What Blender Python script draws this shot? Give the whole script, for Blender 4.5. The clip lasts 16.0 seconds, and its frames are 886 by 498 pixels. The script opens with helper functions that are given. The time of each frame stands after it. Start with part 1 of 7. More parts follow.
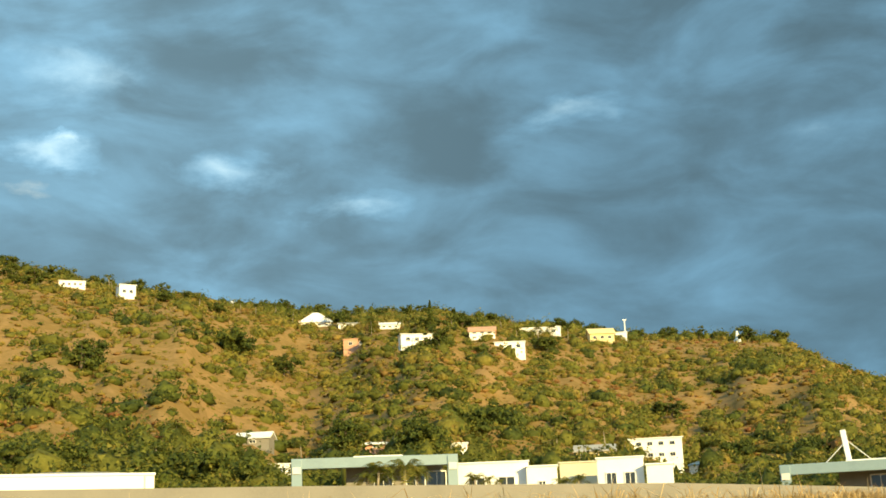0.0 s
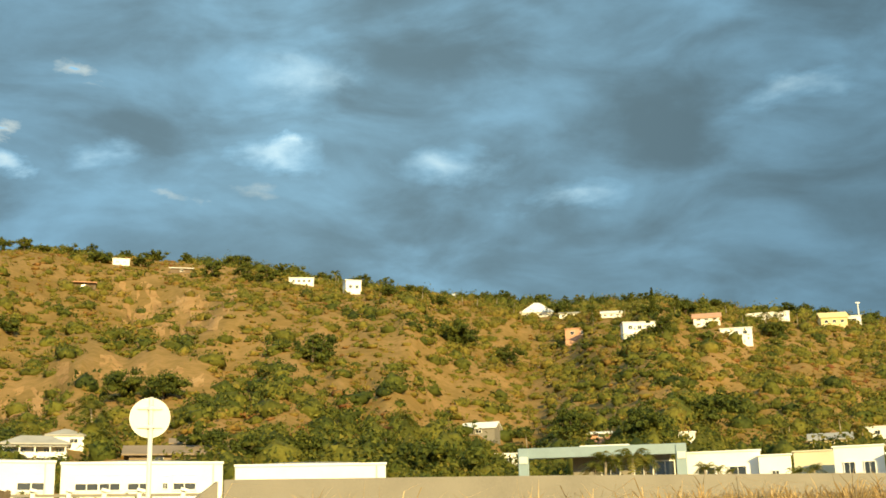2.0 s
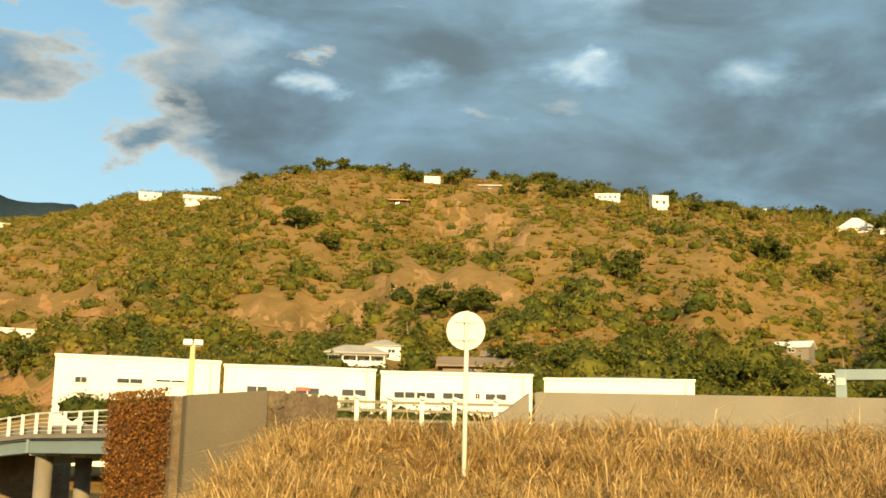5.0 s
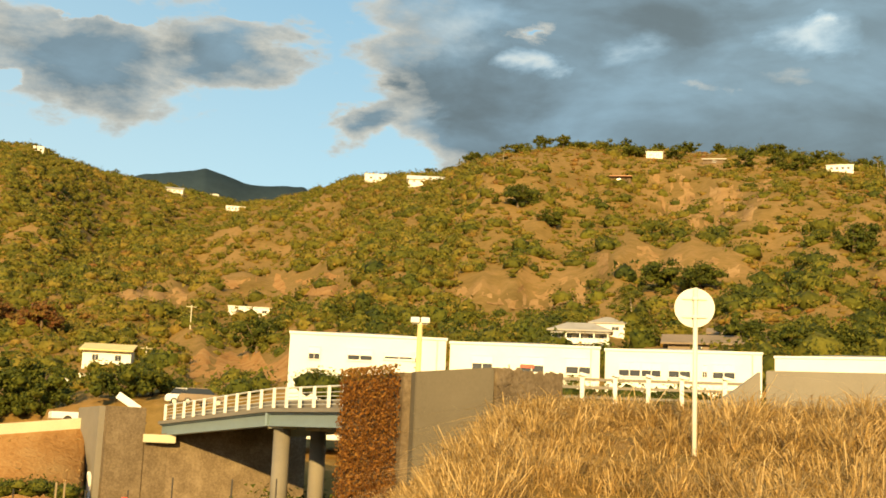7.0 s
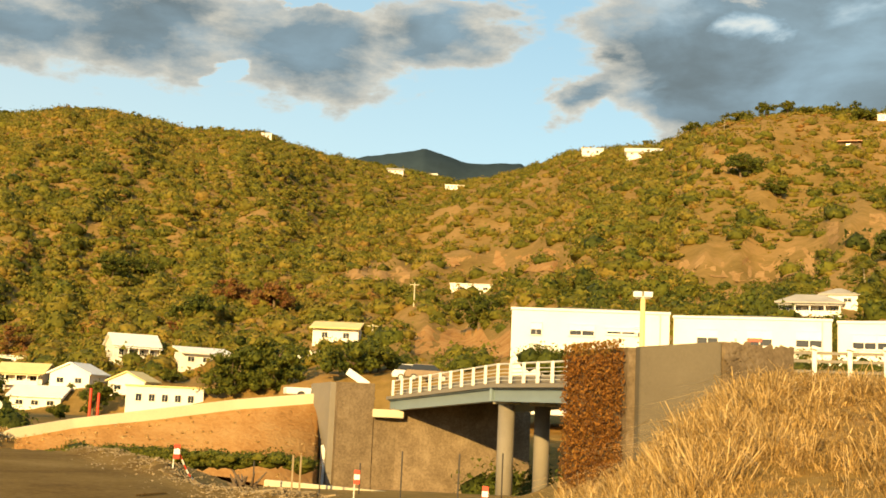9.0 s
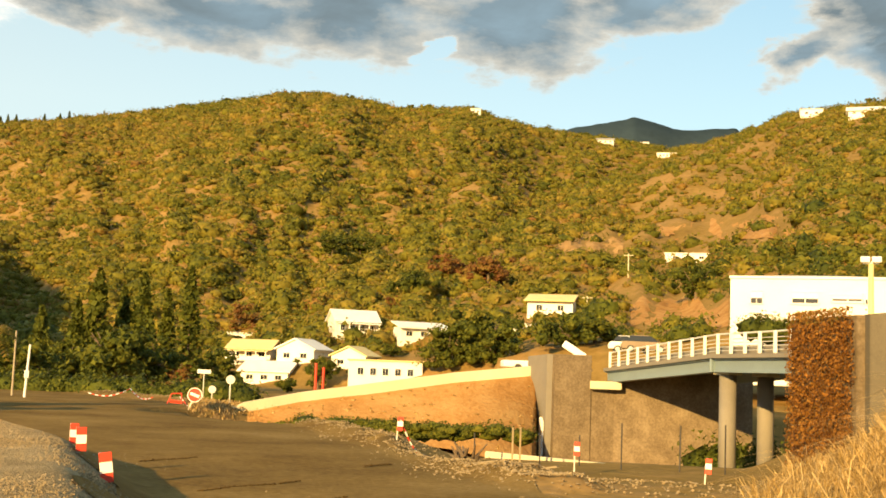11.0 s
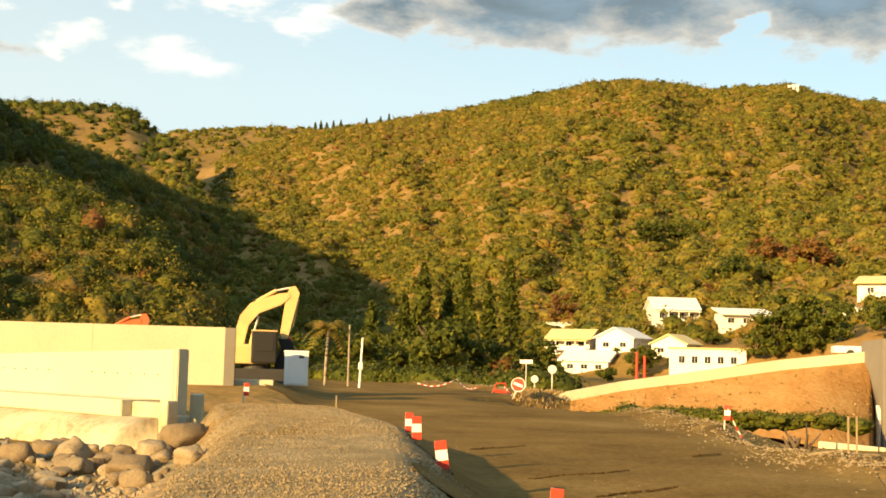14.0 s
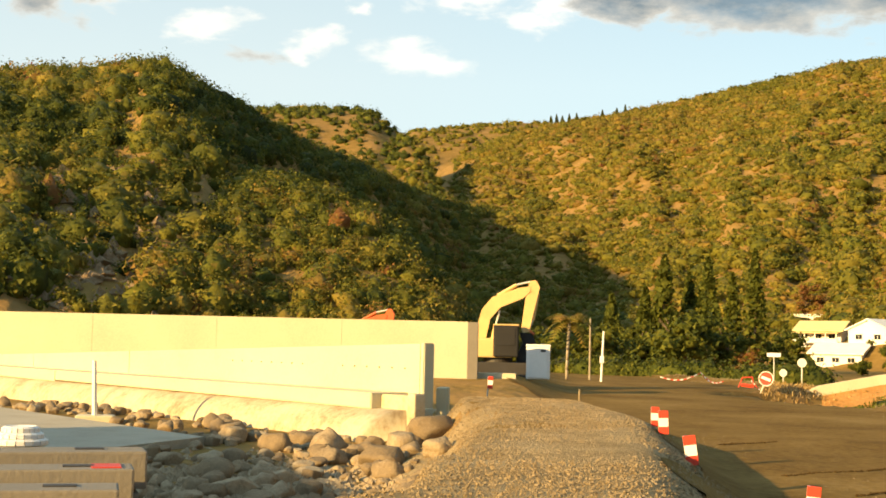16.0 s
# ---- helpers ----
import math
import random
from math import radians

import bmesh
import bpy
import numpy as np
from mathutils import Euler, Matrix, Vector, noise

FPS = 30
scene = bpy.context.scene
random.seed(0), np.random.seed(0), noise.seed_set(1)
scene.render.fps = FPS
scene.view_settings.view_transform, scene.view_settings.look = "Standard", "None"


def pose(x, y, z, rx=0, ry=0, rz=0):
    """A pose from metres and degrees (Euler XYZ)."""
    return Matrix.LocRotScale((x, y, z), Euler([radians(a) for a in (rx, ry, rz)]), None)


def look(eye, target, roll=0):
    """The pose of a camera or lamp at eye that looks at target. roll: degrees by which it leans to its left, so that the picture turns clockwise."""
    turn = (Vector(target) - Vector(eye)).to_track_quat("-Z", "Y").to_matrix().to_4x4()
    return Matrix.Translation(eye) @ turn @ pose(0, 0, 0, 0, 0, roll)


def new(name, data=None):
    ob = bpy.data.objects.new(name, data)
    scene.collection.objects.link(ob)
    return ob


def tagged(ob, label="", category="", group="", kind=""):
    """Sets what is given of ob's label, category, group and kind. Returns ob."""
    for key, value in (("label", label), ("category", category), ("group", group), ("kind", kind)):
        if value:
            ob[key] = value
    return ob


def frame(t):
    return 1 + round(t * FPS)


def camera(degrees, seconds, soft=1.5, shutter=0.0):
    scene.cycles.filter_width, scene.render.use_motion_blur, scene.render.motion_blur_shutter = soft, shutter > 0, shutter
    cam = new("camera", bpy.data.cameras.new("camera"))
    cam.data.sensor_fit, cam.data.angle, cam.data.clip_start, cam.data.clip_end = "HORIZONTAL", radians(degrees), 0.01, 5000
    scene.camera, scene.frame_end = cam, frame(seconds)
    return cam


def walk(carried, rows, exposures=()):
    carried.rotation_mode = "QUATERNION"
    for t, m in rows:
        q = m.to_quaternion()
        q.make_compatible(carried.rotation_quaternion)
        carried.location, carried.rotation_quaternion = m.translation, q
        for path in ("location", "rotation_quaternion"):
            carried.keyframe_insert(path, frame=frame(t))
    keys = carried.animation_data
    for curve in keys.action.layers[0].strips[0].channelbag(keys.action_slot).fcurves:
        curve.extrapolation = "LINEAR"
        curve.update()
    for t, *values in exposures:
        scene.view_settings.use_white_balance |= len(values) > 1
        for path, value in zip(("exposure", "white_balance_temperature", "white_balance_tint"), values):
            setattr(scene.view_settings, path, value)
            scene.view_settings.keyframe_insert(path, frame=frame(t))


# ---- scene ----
EYE = 2.4
cam = camera(39.5, 16.0, soft=1.7)

ARM = 0.42


def held(pitch, roll, heading):
    """A camera held at arm's length by someone who turns on the spot; the spot is chosen so that it passes over the origin."""
    a, b = radians(heading), radians(67.0)
    return pose(ARM * (math.sin(b) - math.sin(a)), ARM * (math.cos(a) - math.cos(b)), EYE, pitch, roll, heading)


# seconds, then pitch, roll and heading of the turn
PATH = [
    (0.0, held(104.70, 2.09, 0.00)),
    (0.5, held(104.44, 2.01, 2.83)),
    (1.0, held(104.43, 1.76, 5.58)),
    (1.5, held(104.85, 1.75, 7.45)),
    (2.0, held(104.54, 1.34, 10.27)),
    (2.5, held(103.55, 0.57, 13.87)),
    (3.0, held(102.21, -0.05, 16.31)),
    (3.5, held(101.63, -0.43, 18.29)),
    (4.0, held(101.33, -0.60, 20.57)),
    (6.5, held(99.35, -2.47, 30.97)),
    (7.0, held(99.26, -2.41, 34.37)),
    (7.5, held(99.55, -2.28, 36.14)),
    (8.0, held(99.25, -2.35, 38.41)),
    (8.5, held(98.46, -2.44, 41.63)),
    (11.0, held(96.00, -2.15, 54.55)),
    (11.5, held(95.96, -1.57, 57.39)),
    (12.0, held(95.72, -1.48, 59.75)),
    (12.5, held(95.46, -1.36, 61.58)),
    (13.0, held(95.52, -1.46, 64.91)),
    (13.5, held(95.24, -1.47, 67.36)),
    (14.0, held(95.03, -1.50, 69.24)),
    (14.5, held(94.88, -1.10, 71.49)),
    (15.0, held(94.45, -1.22, 74.95)),
    (15.5, held(94.61, -1.42, 77.47)),
    (16.0, held(94.46, -1.34, 80.31)),
]
walk(cam, PATH, [(0.0, 0.92, 5950, -4), (3.5, 0.76, 6550, 2), (7.0, 0.76, 7400, 9), (11.0, 1.05, 7900, 12), (16.0, 1.07, 7650, 13)])

# ---- world and sun ----
SUN_AZ, SUN_EL = 209.0, 15.0


def bearing(az, d, z=0.0):
    """A place from a bearing (degrees to the left of +y), a distance and a height."""
    a = radians(az)
    return Vector((-d * math.sin(a), d * math.cos(a), z))


def node(nt, kind, ins=None, operation="", interpolation_type="", attribute_name="", use_clamp=False, blend_type=""):
    n = nt.nodes.new(kind)
    if operation:
        n.operation = operation
    if use_clamp:
        n.use_clamp = True
    if interpolation_type:
        n.interpolation_type = interpolation_type
    if attribute_name:
        n.attribute_name = attribute_name
    if blend_type:
        n.data_type, n.blend_type = "RGBA", blend_type
    for k, v in (ins or {}).items():
        if isinstance(v, bpy.types.NodeSocket):
            nt.links.new(v, n.inputs[k])
        else:
            n.inputs[k].default_value = v
    return n


def ramp(nt, fac, stops, mode="LINEAR"):
    n = nt.nodes.new("ShaderNodeValToRGB")
    n.color_ramp.interpolation = mode
    el = n.color_ramp.elements
    while len(el) < len(stops):
        el.new(0.5)
    for e, (p, c) in zip(el, stops):
        e.position, e.color = p, (*c, 1) if len(c) == 3 else c
    nt.links.new(fac, n.inputs[0])
    return n.outputs[0]


def maths(nt, op, a, b=0.0, clamp=False):
    n = node(nt, "ShaderNodeMath", {0: a, 1: b}, operation=op, use_clamp=clamp)
    return n.outputs[0]


def mixed(nt, fac, a, b, blend="MIX"):
    n = node(nt, "ShaderNodeMix", {0: fac, 6: a, 7: b}, blend_type=blend)
    return n.outputs[2]


world = bpy.data.worlds.new("world")
scene.world = world
world.use_nodes = True
nt = world.node_tree
nt.nodes.clear()
sky = node(nt, "ShaderNodeTexSky")
sky.sky_type, sky.sun_disc, sky.sun_elevation, sky.sun_rotation = "NISHITA", False, radians(SUN_EL), radians(-SUN_AZ)
sky.altitude, sky.air_density, sky.dust_density, sky.ozone_density = 20.0, 1.0, 1.2, 1.2
co = node(nt, "ShaderNodeTexCoord").outputs["Generated"]
sep = node(nt, "ShaderNodeSeparateXYZ", {0: co})
az_deg = maths(nt, "MULTIPLY", maths(nt, "ARCTAN2", maths(nt, "MULTIPLY", sep.outputs[0], -1.0), sep.outputs[1]), 180 / math.pi)
el_deg = maths(nt, "MULTIPLY", maths(nt, "ARCSINE", sep.outputs[2]), 180 / math.pi)
dome = node(nt, "ShaderNodeCombineXYZ", {0: az_deg, 1: el_deg, 2: 0.0}).outputs[0]
stretched = node(nt, "ShaderNodeVectorMath", {0: dome, 1: (0.11, 0.24, 0.0)}, operation="MULTIPLY").outputs[0]
billow = node(nt, "ShaderNodeTexNoise", {"Vector": stretched, "Scale": 1.7, "Detail": 9.0, "Roughness": 0.58, "Distortion": 0.25})
soft = node(nt, "ShaderNodeTexNoise", {"Vector": stretched, "Scale": 1.15, "Detail": 6.0, "Roughness": 0.52, "Distortion": 0.5}).outputs[0]
wisp = node(nt, "ShaderNodeTexNoise", {"Vector": stretched, "Scale": 4.5, "Detail": 7.0, "Roughness": 0.62}).outputs[0]
warp = node(nt, "ShaderNodeVectorMath", {0: billow.outputs["Color"], 1: (0.5, 0.5, 0.5)}, operation="SUBTRACT").outputs[0]
warp = node(nt, "ShaderNodeVectorMath", {0: warp, 1: (9.0, 4.0, 0.0)}, operation="MULTIPLY").outputs[0]
bent = node(nt, "ShaderNodeVectorMath", {0: dome, 1: warp}, operation="ADD").outputs[0]


def billows(rows):
    """How deep a direction lies in any of the clouds: bearing, height, half width and half height in degrees, and weight."""
    best = None
    for az, el, wide, tall, weight in rows:
        d = node(nt, "ShaderNodeVectorMath", {0: bent, 1: (az, el, 0.0)}, operation="SUBTRACT").outputs[0]
        d = node(nt, "ShaderNodeVectorMath", {0: d, 1: (1 / wide, 1 / tall, 0.0)}, operation="MULTIPLY").outputs[0]
        r = node(nt, "ShaderNodeVectorMath", {0: d}, operation="LENGTH").outputs["Value"]
        v = maths(nt, "MULTIPLY", maths(nt, "SUBTRACT", 1.0, r), weight)
        best = v if best is None else maths(nt, "MAXIMUM", best, v)
    return best


bsep = node(nt, "ShaderNodeSeparateXYZ", {0: bent})
# the overcast over the coast ends at a ragged edge and breaks up again behind the viewpoint
edge = maths(nt, "DIVIDE", maths(nt, "SUBTRACT", 40.2, bsep.outputs[0]), 6.5)
edge = maths(nt, "MINIMUM", edge, maths(nt, "DIVIDE", maths(nt, "ADD", az_deg, 100.0), 30.0))
edge = maths(nt, "MINIMUM", edge, maths(nt, "ADD", maths(nt, "DIVIDE", maths(nt, "SUBTRACT", bsep.outputs[1], 12.2), 2.2), maths(nt, "DIVIDE", maths(nt, "SUBTRACT", 34.0, az_deg), 4.0)))
edge = maths(nt, "MINIMUM", edge, 1.0)
broken = billows([(39.0, 14.6, 2.3, 1.3, 0.8), (37.5, 17.0, 2.0, 1.4, 0.8), (45.5, 17.8, 5.0, 2.0, 1.0), (52, 16.4, 7.0, 2.9, 1.0), (60, 16.8, 8.0, 3.2, 1.0), (66.5, 16.4, 6.0, 2.7, 1.0), (71.5, 15.6, 3.0, 1.3, 0.8),
                  (50, 23.5, 9.0, 4.0, 1.0), (64, 22.5, 11.0, 5.0, 1.0), (82, 21.0, 8.0, 3.0, 0.7), (98.5, 14.6, 2.6, 1.2, 0.5), (89.0, 12.9, 1.8, 0.6, 0.3)])
holes = billows([(27.2, 21.8, 1.8, 0.8, 0.8), (22.2, 16.3, 2.0, 0.45, 0.45), (18.8, 17.4, 3.2, 0.8, 0.4), (51.5, 18.8, 1.8, 0.7, 0.9), (56, 15.0, 1.4, 0.6, 0.8), (30.5, 19.2, 1.5, 0.6, 0.8), (44.5, 20.0, 1.6, 0.8, 0.7)])
fluff = billows([(76.1, 14.8, 2.0, 0.8, 1.0), (74.6, 15.3, 1.8, 0.7, 1.0), (81.3, 13.2, 2.8, 0.8, 1.0), (86.4, 13.4, 1.6, 0.7, 1.0), (91.2, 14.3, 2.0, 0.7, 1.0), (98.0, 14.8, 2.4, 0.9, 1.0), (84.5, 15.2, 1.2, 0.5, 0.8), (79.0, 15.8, 2.0, 0.6, 0.9), (72.3, 15.4, 1.8, 0.9, 1.0)])
gleam = billows([(18.5, 19.0, 2.8, 0.9, 0.9), (9.0, 18.4, 3.6, 1.2, 0.9), (3.4, 16.5, 2.8, 0.9, 0.7), (-7.1, 20.4, 3.0, 0.9, 0.7), (31.2, 17.8, 1.7, 0.8, 1.1), (35.0, 19.3, 3.6, 2.0, 0.8), (35.5, 15.0, 2.4, 1.0, 0.5), (18.3, 19.3, 1.3, 0.6, 1.2), (17.0, 22.5, 4.0, 2.0, 0.7), (-19.0, 18.5, 4.0, 1.6, 0.4), (26.0, 18.6, 2.2, 0.8, 0.5)])
gloom = billows([(-20.5, 22.8, 4.0, 2.2, 0.8), (-1.0, 19.0, 4.0, 2.0, 0.7), (8.5, 23.6, 4.5, 1.8, 0.6), (33.5, 15.6, 3.5, 1.5, 0.7), (24.0, 20.0, 3.0, 1.5, 0.6), (11.0, 15.5, 9.0, 1.6, 0.5)])
dens = maths(nt, "MAXIMUM", edge, broken)
dens = maths(nt, "SUBTRACT", dens, maths(nt, "MULTIPLY", maths(nt, "MAXIMUM", holes, 0.0), 1.3))
dens = maths(nt, "ADD", dens, maths(nt, "MULTIPLY", maths(nt, "SUBTRACT", wisp, 0.5), 0.75))
mask = node(nt, "ShaderNodeMapRange", {0: dens, 1: 0.02, 2: 0.30}, interpolation_type="SMOOTHSTEP").outputs[0]
body = node(nt, "ShaderNodeMapRange", {0: dens, 1: 0.06, 2: 0.70}).outputs[0]
lit = maths(nt, "SUBTRACT", maths(nt, "MAXIMUM", gleam, 0.0), maths(nt, "MULTIPLY", maths(nt, "MAXIMUM", gloom, 0.0), 0.7))
patch = maths(nt, "ADD", maths(nt, "ADD", soft, maths(nt, "MULTIPLY", wisp, 0.14)), maths(nt, "MULTIPLY", lit, 0.45))
patch = node(nt, "ShaderNodeMapRange", {0: patch, 1: 0.30, 2: 1.02}, interpolation_type="SMOOTHSTEP").outputs[0]
grey = mixed(nt, patch, (0.76, 1.10, 1.37, 1), (1.65, 2.75, 3.8, 1))
glint = node(nt, "ShaderNodeMapRange", {0: maths(nt, "ADD", gleam, maths(nt, "MULTIPLY", wisp, 0.5)), 1: 0.40, 2: 1.85}, interpolation_type="SMOOTHSTEP").outputs[0]
grey = mixed(nt, glint, grey, (4.0, 4.5, 4.7, 1))
coast = ramp(nt, maths(nt, "DIVIDE", maths(nt, "ADD", az_deg, 40.0), 80.0), [(0.0, (0.76, 0.78, 0.78)), (0.4, (0.86, 0.87, 0.87)), (0.55, (1.1, 1.09, 1.07)), (0.72, (1.3, 1.28, 1.25)), (0.9, (1.1, 1.1, 1.1)), (1.0, (1.05, 1.05, 1.05))])
grey = mixed(nt, 1.0, grey, coast, "MULTIPLY")
rim = mixed(nt, wisp, (5.2, 5.1, 4.6, 1), (2.6, 3.0, 3.3, 1))
cloud = mixed(nt, body, rim, grey)
haze = node(nt, "ShaderNodeMapRange", {0: az_deg, 1: 40.0, 2: 88.0}).outputs[0]
low = node(nt, "ShaderNodeMapRange", {0: el_deg, 1: 21.0, 2: 12.0}).outputs[0]
clear = mixed(nt, low, mixed(nt, haze, (1.7, 3.5, 5.2, 1), (2.8, 4.1, 5.0, 1)), mixed(nt, haze, (2.7, 4.6, 5.9, 1), (3.6, 4.7, 5.3, 1)))
clear = mixed(nt, 0.2, clear, sky.outputs[0])
puff = node(nt, "ShaderNodeMapRange", {0: maths(nt, "ADD", fluff, maths(nt, "MULTIPLY", maths(nt, "SUBTRACT", wisp, 0.5), 1.2)), 1: -0.1, 2: 0.95}, interpolation_type="SMOOTHSTEP").outputs[0]
clear = mixed(nt, maths(nt, "MULTIPLY", puff, 0.7), clear, (6.4, 6.3, 6.1, 1))
back = node(nt, "ShaderNodeBackground", {0: mixed(nt, mask, clear, cloud), 1: 0.10})
out = node(nt, "ShaderNodeOutputWorld", {0: back.outputs[0]})

sun = new("sun", bpy.data.lights.new("sun", "SUN"))
sun.data.energy, sun.data.angle, sun.data.color = 5.0, radians(0.6), (1.0, 0.70, 0.30)
sun.matrix_world = look(bearing(SUN_AZ, 100, 100 * math.tan(radians(SUN_EL))), (0, 0, 0))

# ---- materials ----


def surface(name, colours, size=1.0, fine=12.0, rough=0.85, bump=0.15, metal=0.0, spread=0.0, tone=None, reach=0.05):
    """colours: ramp stops along coarse plus fine noise, size: metres of the coarse stains, fine: how much finer the grain is."""
    m = bpy.data.materials.new(name)
    m.use_nodes = True
    nt = m.node_tree
    bsdf = nt.nodes["Principled BSDF"]
    co = node(nt, "ShaderNodeNewGeometry").outputs["Position"]
    a = node(nt, "ShaderNodeTexNoise", {"Vector": co, "Scale": 1.0 / size, "Detail": 5.0, "Roughness": 0.6}).outputs[0]
    b = node(nt, "ShaderNodeTexNoise", {"Vector": co, "Scale": fine / size, "Detail": 3.0, "Roughness": 0.7}).outputs[0]
    f = maths(nt, "ADD", maths(nt, "MULTIPLY", a, 0.6), maths(nt, "MULTIPLY", b, 0.4))
    if tone:
        t = node(nt, "ShaderNodeAttribute", attribute_name="tone").outputs["Fac"]
        f = maths(nt, "ADD", maths(nt, "MULTIPLY", f, 1 - tone), maths(nt, "MULTIPLY", t, tone))
    if spread:
        rnd = node(nt, "ShaderNodeObjectInfo").outputs["Random"]
        f = maths(nt, "ADD", f, maths(nt, "MULTIPLY", maths(nt, "SUBTRACT", rnd, 0.5), spread))
    nt.links.new(ramp(nt, f, colours), bsdf.inputs["Base Color"])
    bsdf.inputs["Roughness"].default_value, bsdf.inputs["Metallic"].default_value = rough, metal
    if rough > 0.88:
        bsdf.inputs["Specular IOR Level"].default_value = 0.04
    if bump:
        bp = node(nt, "ShaderNodeBump", {"Height": b, "Strength": bump, "Distance": reach})
        nt.links.new(bp.outputs[0], bsdf.inputs["Normal"])
    return m


def shades(c, d=0.35):
    """Ramp stops round one colour."""
    return [(0.3, tuple(v * (1 - d) for v in c)), (0.5, c), (0.7, tuple(min(1, v * (1 + d * 0.6)) for v in c))]


def leafy(name, stops, tone=0.75, grain=1.1):
    """Foliage: the colour follows the plant's own tone and varies from leaf clump to leaf clump."""
    m = bpy.data.materials.new(name)
    m.use_nodes = True
    nt = m.node_tree
    bsdf = nt.nodes["Principled BSDF"]
    t = node(nt, "ShaderNodeAttribute", attribute_name="tone").outputs["Fac"]
    isl = node(nt, "ShaderNodeNewGeometry").outputs["Random Per Island"]
    f = maths(nt, "ADD", maths(nt, "MULTIPLY", t, tone), maths(nt, "MULTIPLY", isl, 1 - tone))
    col = ramp(nt, f, stops)
    co = node(nt, "ShaderNodeNewGeometry").outputs["Position"]
    fleck = node(nt, "ShaderNodeTexNoise", {"Vector": co, "Scale": grain, "Detail": 4.0, "Roughness": 0.65}).outputs[0]
    vary = maths(nt, "MULTIPLY", node(nt, "ShaderNodeMapRange", {0: isl, 3: 0.8, 4: 1.2}).outputs[0], node(nt, "ShaderNodeMapRange", {0: fleck, 1: 0.3, 2: 0.7, 3: 0.72, 4: 1.28}).outputs[0])
    bp = node(nt, "ShaderNodeBump", {"Height": fleck, "Strength": 0.55, "Distance": 0.6 / grain})
    nt.links.new(bp.outputs[0], bsdf.inputs["Normal"])
    grey = node(nt, "ShaderNodeCombineXYZ", {0: vary, 1: vary, 2: vary}).outputs[0]
    nt.links.new(mixed(nt, 1.0, col, grey, "MULTIPLY"), bsdf.inputs["Base Color"])
    bsdf.inputs["Roughness"].default_value = 0.7
    bsdf.inputs["Specular IOR Level"].default_value = 0.2
    glow = node(nt, "ShaderNodeBsdfTranslucent", {"Color": bsdf.inputs["Base Color"].links[0].from_socket})
    both = node(nt, "ShaderNodeMixShader", {0: 0.38, 1: bsdf.outputs[0], 2: glow.outputs[0]})
    nt.links.new(both.outputs[0], nt.nodes["Material Output"].inputs["Surface"])
    return m


